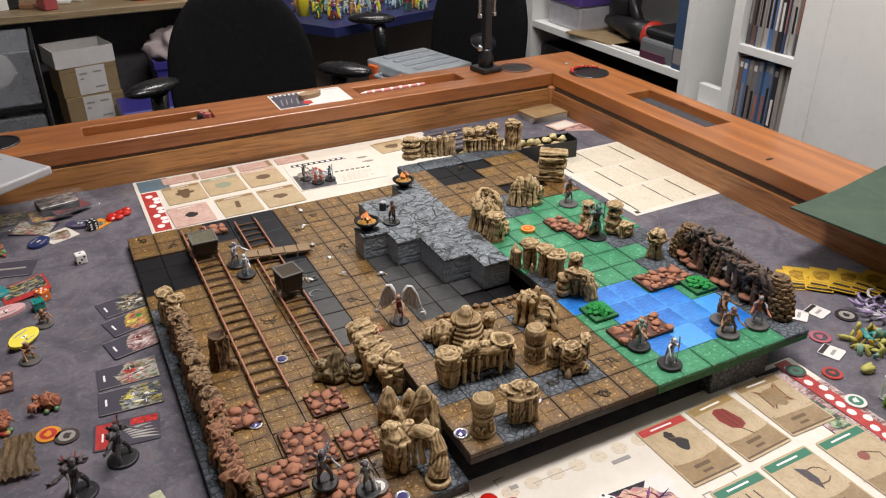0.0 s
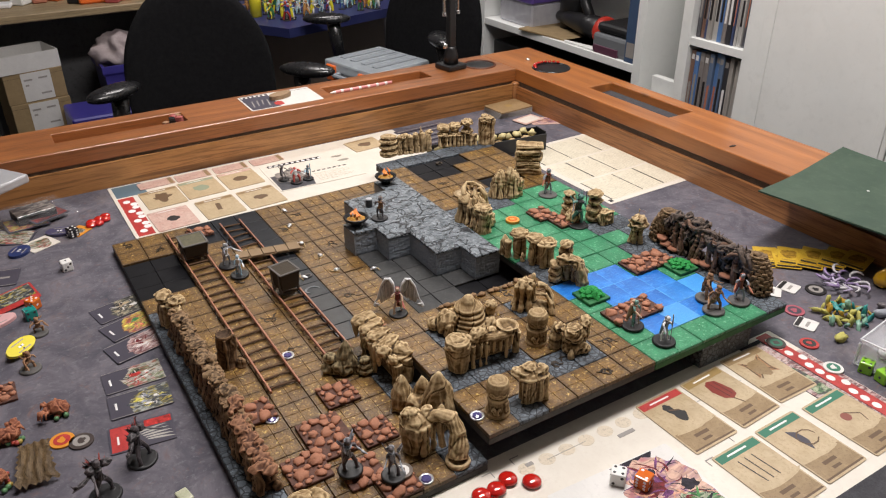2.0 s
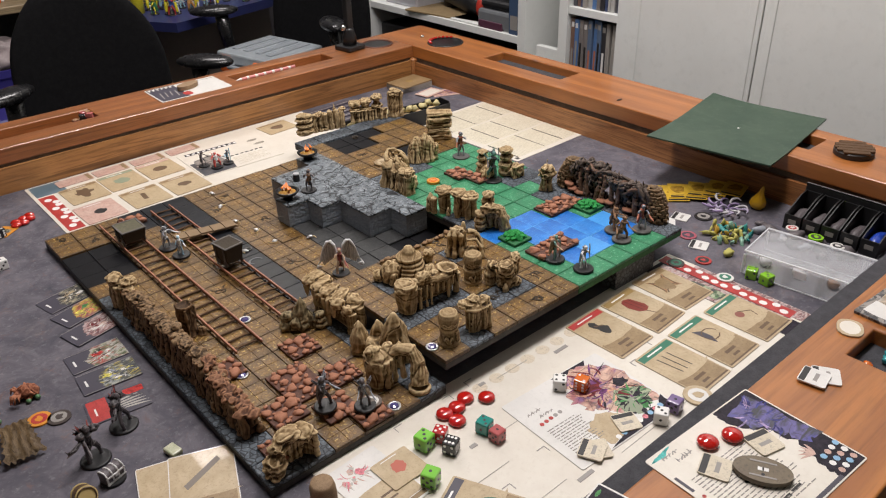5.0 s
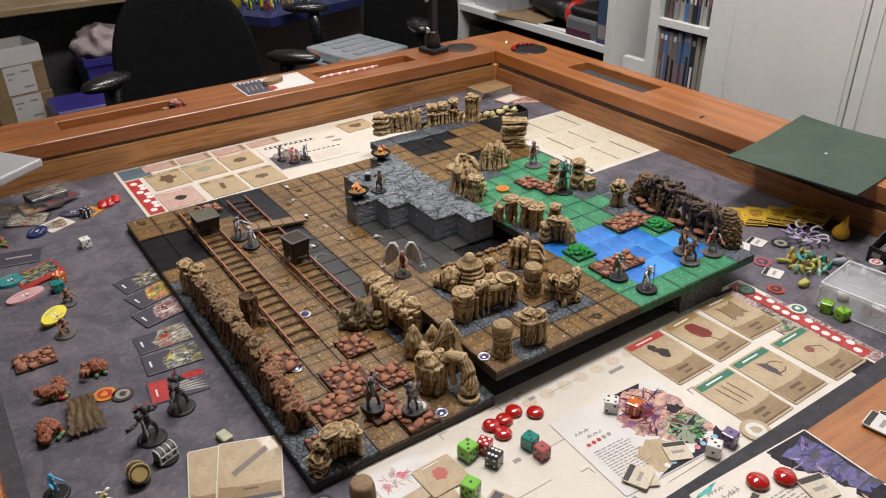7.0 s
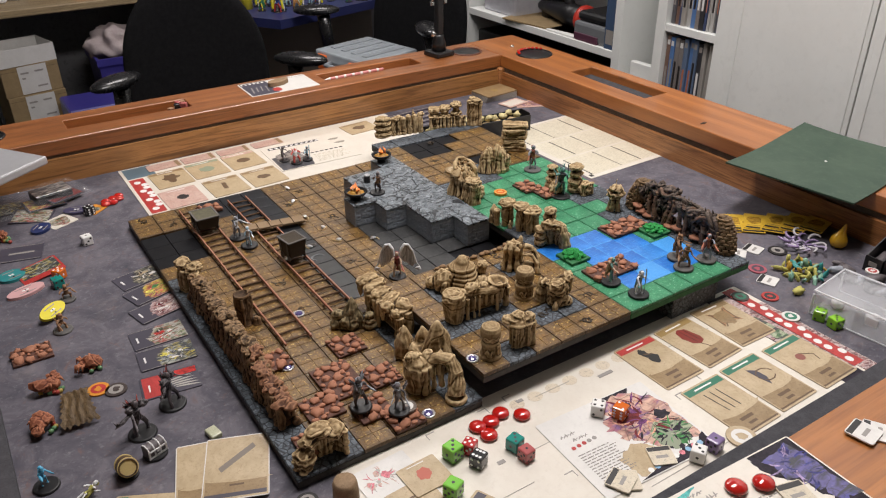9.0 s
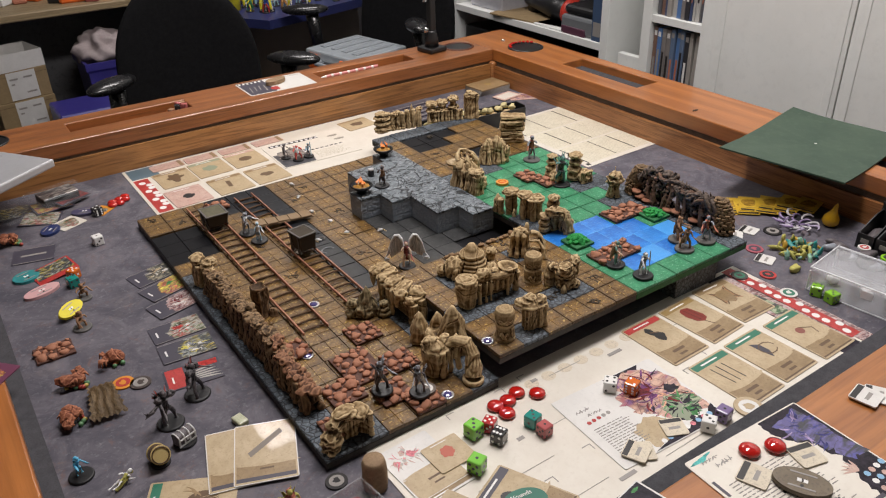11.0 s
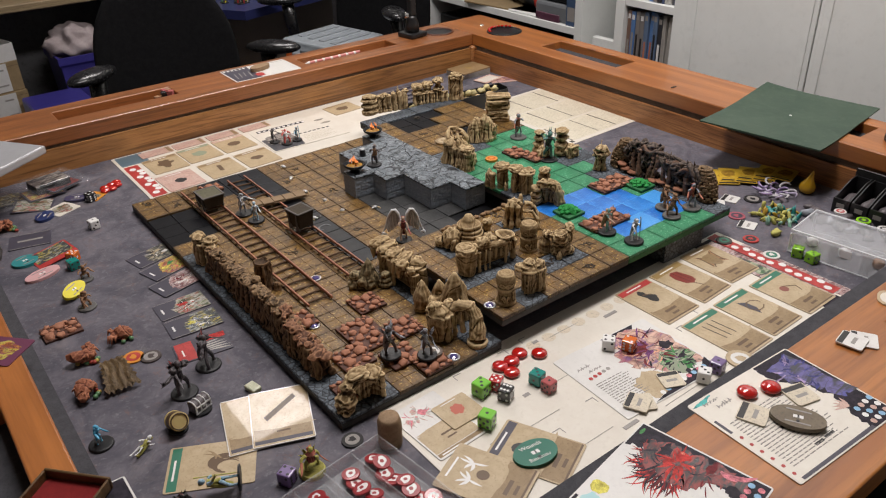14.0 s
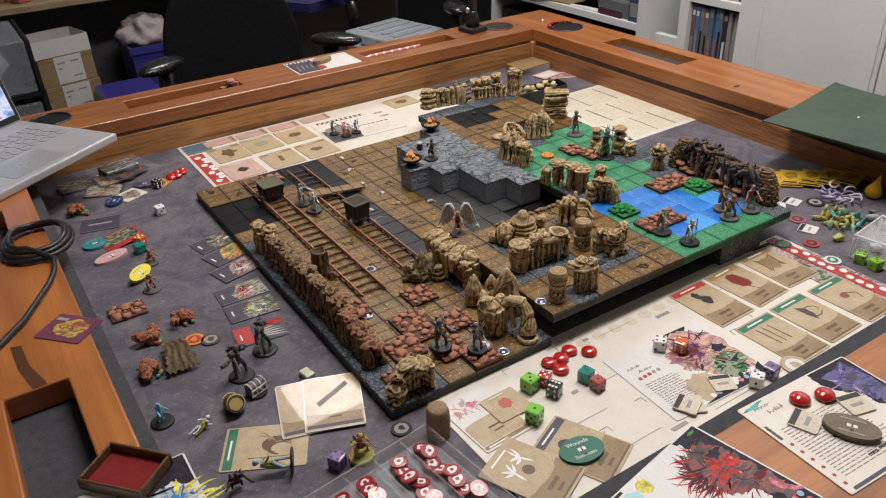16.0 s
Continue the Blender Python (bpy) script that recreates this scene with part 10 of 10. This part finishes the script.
dk = thing("long_desk", "long pale wooden desk along the wall", "desk", pose(0, 0, 0))
part("top", bm_box(-1.3, 2.56, -0.022, 0.62, 2.92, 0.004, 0.003), desk_wood, dk)
for x in (-1.25, -0.40, 0.57):
    part("leg", bm_box(x, 2.60, FLOOR, x + 0.05, 2.855, -0.0222), dark_wall, dk)
rg = random.Random(12)
for i in range(14):
    x = -0.30 + i * 0.058
    mt = [white_lacquer, mini_red, orange_p, black_plastic, mini_brown, d_pink, mini_white][i % 7]
    solid("desk_item", bm_box(-0.024, -0.03, 0, 0.024, 0.03, rg.uniform(0.012, 0.06), 0.004), mt, "small boxed hobby item on the desk", "desk item", pose(x, 2.66 + rg.uniform(-0.04, 0.12), 0.0043, 0, 0, rg.uniform(-40, 40)), group="desk clutter")
solid("orange_tray", bm_box(-0.09, -0.05, 0, 0.09, 0.05, 0.03, 0.006), orange_p, "orange plastic tray on the desk", "tray", pose(0.37, 2.68, 0.0043))
wb = thing("paper_box", "white box with dark lettering bars on the desk", "box", pose(-0.22, 2.72, 0.0043, 0, 0, 10))
part("body", bm_box(-0.08, -0.06, 0, 0.08, 0.06, 0.09, 0.002), white_lacquer, wb)
part("word_bar", bm_box(-0.05, -0.0605, 0.03, 0.05, -0.0602, 0.055), ink, wb)
# stacked cartons
carton_k = mottled("kraft", (0.24, 0.17, 0.085), (0.30, 0.215, 0.11), 40, 0.8, bump_mm=0.2, c3=(0.22, 0.155, 0.08))
carton_w = mottled("carton_white", (0.58, 0.57, 0.55), (0.64, 0.63, 0.61), 30, 0.6, bump_mm=0.1, c3=(0.55, 0.54, 0.52))
for i in range(6):
    h = 0.104
    top = i == 5
    c = thing("carton", "open white cardboard box without a lid" if top else "brown carton with a white printed label", "carton", pose(0.048 + (5 - i) * 0.006, 2.60 - (5 - i) * 0.004, FLOOR + i * (h + 0.0008), 0, 0, 9 + (i % 3) * 2), group="stacked cartons")
    if not top:
        part("body", bm_box(-0.098, -0.075, 0, 0.098, 0.075, h, 0.0015), carton_k, c)
        part("flap_line", bm_box(-0.097, -0.0753, h - 0.016, 0.097, -0.0750, h - 0.0148), ink_brown, c)
        lb_ = part("label", bm_box(-0.042, -0.0756, 0.003, 0.056, -0.0751, h - 0.003), carton_w, c, "white printed label")
        for xx, zz, ww in ((-0.034, 0.074, 0.028), (0.014, 0.076, 0.030), (0.014, 0.022, 0.034), (-0.032, 0.056, 0.012)):
            part("label_bar", bm_box(xx, -0.0761, zz, xx + ww, -0.0757, zz + 0.006), ink_grey, lb_)
    else:
        part("floor", bm_box(-0.102, -0.080, 0, 0.102, 0.080, 0.002), carton_w, c)
        for bx in ((-0.102, -0.080, 0.102, -0.0775), (-0.102, 0.0775, 0.102, 0.080), (-0.102, -0.0773, -0.0995, 0.0773), (0.0995, -0.0773, 0.102, 0.0773)):
            part("wall", bm_box(bx[0], bx[1], 0.0021, bx[2], bx[3], 0.060), carton_w, c)
        part("lining", bm_box(-0.0993, 0.0740, 0.0022, 0.0993, 0.0772, 0.0585), carton_w, c)
        part("lining", bm_box(-0.0993, -0.0770, 0.0022, -0.0965, 0.0738, 0.0585), carton_w, c)
# see-through drawers
dr = thing("drawer_tower", "dark frame tower of clear plastic drawers", "drawer tower", pose(-0.235, 2.12, FLOOR))
for i in range(4):
    z = i * 0.185
    part("frame", bm_box(-0.155, -0.16, z, 0.155, 0.16, z + 0.012), black_plastic, dr)
    part("drawer", bm_box(-0.145, -0.158, z + 0.0125, 0.145, 0.15, z + 0.165, 0.004), glassy("smoky_plastic", (0.30, 0.32, 0.35), 0.25, 0.55), dr, "smoky clear drawer")
    part("paper_pile", bm_blob(0.07, 2, (1.4, 1.2, 0.8), 0.35, 2, i * 3), white_lacquer, dr, "white papers inside", m=pose(0, 0, z + 0.075))
for sx in (-1, 1):
    part("side", bm_box(sx * 0.155 - 0.004, -0.16, 0, sx * 0.155 + 0.004, 0.16, 0.72), black_plastic, dr)
# blue bin with bag, blue box
blue_p = plain("blue_plastic", (0.045, 0.038, 0.24), 0.4)
bn = thing("blue_bin", "dark blue plastic bin holding a bag", "bin", pose(0.400, 2.62, FLOOR))
part("tub", bm_lathe([(0.118, 0), (0.146, 0.47), (0.156, 0.48), (0.156, 0.505), (0.142, 0.505), (0.135, 0.47), (0.112, 0.02)], 4), blue_p, bn, m=pose(0, 0, 0, 0, 0, 45))
bag_m = mottled("pale_bag", (0.34, 0.28, 0.28), (0.44, 0.38, 0.38), 40, 0.7, bump_mm=1, c3=(0.30, 0.25, 0.25))
bag = bm_blob(0.100, 4, (1.0, 0.85, 0.62), 0.22, 1.6, 5)
for v in bag.verts:
    v.co += v.co.normalized() * 0.016 * (1 - 3 * abs(noise.noise(v.co * 16)))
    v.co.z = max(v.co.z, -0.055)
solid("paper_bag", bag, bag_m, "crumpled pale bag standing in the blue bin", "bag", pose(0.390, 2.62, -0.170), smooth=True)
solid("blue_box", bm_box(-0.10, -0.10, 0, 0.10, 0.10, 0.40, 0.006), blue_p, "low dark blue storage box on the floor", "storage box", pose(0.235, 2.40, FLOOR))
setting("backpanel", (-1.3, 2.86, FLOOR, 0.70, 2.90, -0.0225), mottled("panel_dark_grey", (0.085, 0.085, 0.088), (0.12, 0.12, 0.125), 8, 0.7, bump_mm=0.1), "dark panel under the desk")
# second desk with blue edge, crowded with figures
bl_top = plain("desk_blue", (0.024, 0.030, 0.115), 0.35)
d2 = thing("blue_desk", "desk with a dark blue top and grey sides", "desk", pose(0, 0, 0))
part("top", bm_prism([(0.80, 1.965), (1.32, 2.10), (1.32, 2.90), (0.66, 2.90), (0.66, 2.20)], -0.045, -0.015), bl_top, d2)
part("side", bm_box(0.70, 2.22, FLOOR, 0.73, 2.88, -0.0455), plain("panel_beige", (0.20, 0.16, 0.13), 0.6), d2)
part("front", bm_box(0.74, 2.26, FLOOR, 1.30, 2.28, -0.0455), plain("panel_beige", (0.20, 0.16, 0.13), 0.6), d2)
rg = random.Random(31)
cols = [plain("toy_%d" % i, c, 0.35) for i, c in enumerate(((0.70, 0.62, 0.03), (0.45, 0.05, 0.04), (0.05, 0.22, 0.10), (0.38, 0.62, 0.68), (0.75, 0.74, 0.70), (0.05, 0.10, 0.35), (0.50, 0.25, 0.08)))]
for i in range(34):
    x, y = 0.80 + rg.random() * 0.42, 2.10 + rg.random() * 0.34
    mini("tiny painted toy figure crowded on the blue desk", x, y, -0.0149, cols[i % 7], base_black, rg.uniform(0.04, 0.07), 0.014, 100 + i, cols[(i * 3 + 2) % 7], wide=1.4, spikes=3, rz=rg.uniform(0, 360))
toys = [o for o in bpy.data.objects if o.get("label") == "tiny painted toy figure crowded on the blue desk"]
for i in range(90):
    copy_thing(toys[i % len(toys)], pose(0.77 + rg.random() * 0.50, 2.07 + rg.random() * 0.55, -0.0149, 0, 0, rg.uniform(0, 360)))
solid("yellow_bottle", bm_lathe([(0.020, 0), (0.020, 0.07), (0.010, 0.085), (0.008, 0.11)], 18), cols[0], "yellow plastic bottle on the blue desk", "bottle", pose(0.775, 2.20, -0.0148), smooth=True)
solid("teal_box", bm_box(-0.09, -0.07, 0, 0.09, 0.07, 0.05, 0.004), plain("teal_clear", (0.10, 0.28, 0.33), 0.2), "blue-green plastic box on the blue desk", "box", pose(1.16, 2.42, -0.0148))

# ---- shelves and wardrobe ----
shelf_y = [(1.045, 1.075), (1.800, 1.830), (2.45, 2.48)]
su = thing("shelf_unit", "white open shelf unit along the wall", "shelf unit", pose(0, 0, 0))
for a, b in shelf_y:
    part("upright", bm_box(1.452, a, FLOOR, 1.79, b, 0.95, 0.001), white_lacquer, su)
for a, b in ((1.0752, 1.7998), (1.8302, 2.4498)):
    for z in (-0.42, -0.045, 0.33, 0.66):
        part("shelf", bm_box(1.454, a, z, 1.785, b, z + 0.022, 0.001), white_lacquer, su)
part("back", bm_box(1.786, 1.0752, FLOOR, 1.7895, 2.4498, 0.95), white_lacquer, su)
zz = -0.0228
solid("storage_box", bm_box(-0.15, -0.34, 0, 0.15, 0.34, 0.30, 0.004), black_plastic, "black storage box under the shelf", "storage box", pose(1.63, 1.44, -0.3979))
pb = thing("clear_tub", "clear tub with a purple lid on the shelf", "tub", pose(1.55, 1.66, zz))
part("tub", bm_box(-0.07, -0.09, 0, 0.07, 0.09, 0.075, 0.006), glassy("tub_clear", (0.7, 0.7, 0.75), 0.2, 0.5), pb)
part("lid", bm_box(-0.075, -0.095, 0.0752, 0.075, 0.095, 0.12, 0.006), plain("purple_lid", (0.10, 0.06, 0.26), 0.35), pb, "purple lid")
solid("black_pot", bm_lathe([(0.045, 0), (0.05, 0.10), (0.045, 0.14)], 20), black_plastic, "black container on the shelf", "container", pose(1.60, 1.50, zz), smooth=True)
solid("cork_board", bm_box(-0.10, -0.16, 0, 0.10, 0.16, 0.006, 0.001), carton_k, "flat brown cardboard sheet on the shelf", "cardboard", pose(1.56, 1.44, zz, 0, 0, 8))
hd = thing("hand_vacuum", "black handheld device with a red end ring", "handheld device", pose(1.545, 1.36, zz + 0.042, 0, 0, -6))
part("barrel", bm_move(bm_lathe([(0.016, -0.17), (0.024, -0.10), (0.034, -0.02), (0.036, 0.06)], 20), Matrix.Rotation(math.pi / 2, 4, "X")), black_plastic, hd, smooth=True)
part("end_ring", bm_move(bm_lathe([(0.037, 0.0605), (0.042, 0.066), (0.042, 0.082), (0.030, 0.086)], 24), Matrix.Rotation(math.pi / 2, 4, "X")), plain("ring_red", (0.50, 0.04, 0.025), 0.35), hd, "red end ring", smooth=True)
part("grip", bm_tube([(0, 0.0, 0.02), (0.01, 0.05, 0.06), (0.02, 0.07, 0.10)], 0.016, 10), black_plastic, hd, smooth=True)
gc = thing("grey_case", "grey and black tool case on the shelf", "tool case", pose(1.545, 1.185, zz))
part("shell", bm_box(-0.08, -0.075, 0, 0.08, 0.075, 0.055, 0.01, 2), plain("case_mid_grey", (0.16, 0.17, 0.18), 0.45), gc)
part("top", bm_box(-0.075, -0.07, 0.0552, 0.075, 0.07, 0.085, 0.015, 3), black_plastic, gc)
bb = thing("blue_book_box", "tall dark blue game box on the shelf", "game box", pose(1.545, 1.098, zz))
part("body", bm_box(-0.085, -0.0205, 0, 0.085, 0.0205, 0.235, 0.001), plain("box_navy", (0.05, 0.085, 0.16), 0.4), bb)
part("label", bm_box(-0.0856, -0.015, 0.014, -0.0851, 0.015, 0.055), ink_grey, bb, "pale label")
solid("small_box", bm_box(-0.03, -0.05, 0, 0.03, 0.05, 0.022, 0.001), plain("box_wine", (0.10, 0.035, 0.06), 0.4), "small dark red box on the shelf", "box", pose(1.49, 1.20, zz))
solid("paper_pad", bm_box(-0.05, -0.07, 0, 0.05, 0.07, 0.006, 0.001), white_lacquer, "white paper pad on the shelf", "pad", pose(1.51, 1.31, zz))
for i in range(12):
    solid("paint_bottle", bm_lathe([(0.012, 0), (0.012, 0.045), (0.007, 0.052), (0.006, 0.066)], 12), [black_plastic, mini_dark, cols[4], mini_grey][i % 4], "small dropper bottle on the shelf", "bottle", pose(1.50 + 0.03 * (i % 2), 1.86 + i * 0.042, zz), group="dropper bottles", smooth=True)
bc = thing("bookcase", "white bookcase with cased discs", "bookcase", pose(0, 0, 0))
part("upright", bm_box(1.420, 0.655, FLOOR, 1.79, 0.700, 0.95, 0.001), white_lacquer, bc)
part("upright", bm_box(1.420, 0.862, FLOOR, 1.79, 0.892, 0.95, 0.001), white_lacquer, bc)
for z in (-0.50, -0.135, 0.082, 0.30, 0.52, 0.74):
    part("shelf", bm_box(1.424, 0.7002, z, 1.785, 0.8618, z + 0.020, 0.001), white_lacquer, bc)
part("back", bm_box(1.70, 0.7002, FLOOR, 1.704, 0.8618, 0.95), white_lacquer, bc)
for z0 in (-0.1148, 0.1022):
    y = 0.7025
    k = 0
    while y < 0.845:
        w = rg.choice([0.0142, 0.0142, 0.0150, 0.0125, 0.007])
        c = rg.choice([(0.10, 0.10, 0.11), (0.55, 0.54, 0.52), (0.22, 0.20, 0.19), (0.45, 0.44, 0.42), (0.10, 0.20, 0.42), (0.06, 0.08, 0.16), (0.04, 0.04, 0.045), (0.12, 0.17, 0.26), (0.35, 0.33, 0.30), (0.20, 0.12, 0.09)])
        h = rg.uniform(0.183, 0.191)
        ob = thing("disc_case", "upright plastic disc case on the bookcase", "disc case", pose(1.432 + rg.uniform(0, 0.010), y + w / 2, z0, rg.uniform(-1.0, 1.0) if k % 3 else 0, 0, 0), group="disc cases")
        part("case", bm_box(0, -w / 2 + 0.0004, 0, 0.135, w / 2 - 0.0004, h, 0.0008), plain("case_%d_%d" % (int(c[0] * 100), int(c[2] * 100)), c, 0.3), ob)
        part("spine_title", bm_box(-0.0004, -w * 0.22, h * 0.25, -0.0001, w * 0.22, h * rg.uniform(0.55, 0.8)), rg.choice([ink_grey, white_ink, ink, mini_red]), ob)
        part("spine_mark", bm_box(-0.0004, -w * 0.3, h * 0.88, -0.0001, w * 0.3, h * 0.95), rg.choice([white_ink, ink_grey]), ob)
        y += w + 0.0004
        k += 1
solid("white_panel", bm_box(0, 0, 0, 0.02, 0.115, 0.66, 0.002), white_lacquer, "white panel leaning between the shelves", "panel", pose(1.475, 0.905, FLOOR))
solid("white_panel", bm_box(0, 0, 0, 0.02, 0.140, 0.60, 0.002), white_lacquer, "lower white panel leaning between the shelves", "panel", pose(1.452, 0.898, FLOOR))
# wardrobe with tall white doors
wd = thing("wardrobe", "tall white wardrobe with plain doors", "wardrobe", pose(0, 0, 0))
part("carcass", bm_box(1.425, -1.6, FLOOR, 1.79, 0.6545, 1.45), dark_wall, wd)
edges = [0.648, 0.309, -0.085, -0.48, -0.88, -1.28, -1.6]
for a, b in zip(edges, edges[1:]):
    d = part("door", bm_box(1.402, b + 0.0015, FLOOR + 0.05, 1.424, a - 0.0015, 1.44, 0.0015), white_lacquer, wd)
    for y0 in ((a - 0.03, a - 0.012), (b + 0.012, b + 0.03)):
        part("stile", bm_box(1.3985, y0[0], FLOOR + 0.06, 1.4018, y0[1], 1.43, 0.0008), white_lacquer, d)
for nm, x, y in (("ceiling_lamp", 0.60, 0.28), ("ceiling_lamp", 1.00, 1.95)):
    cl = thing(nm, "white rectangular ceiling light", "ceiling lamp", pose(x, y, CEILING))
    part("housing", bm_box(-0.50, -0.18, -0.05, 0.50, 0.18, -0.0005, 0.004), white_lacquer, cl)
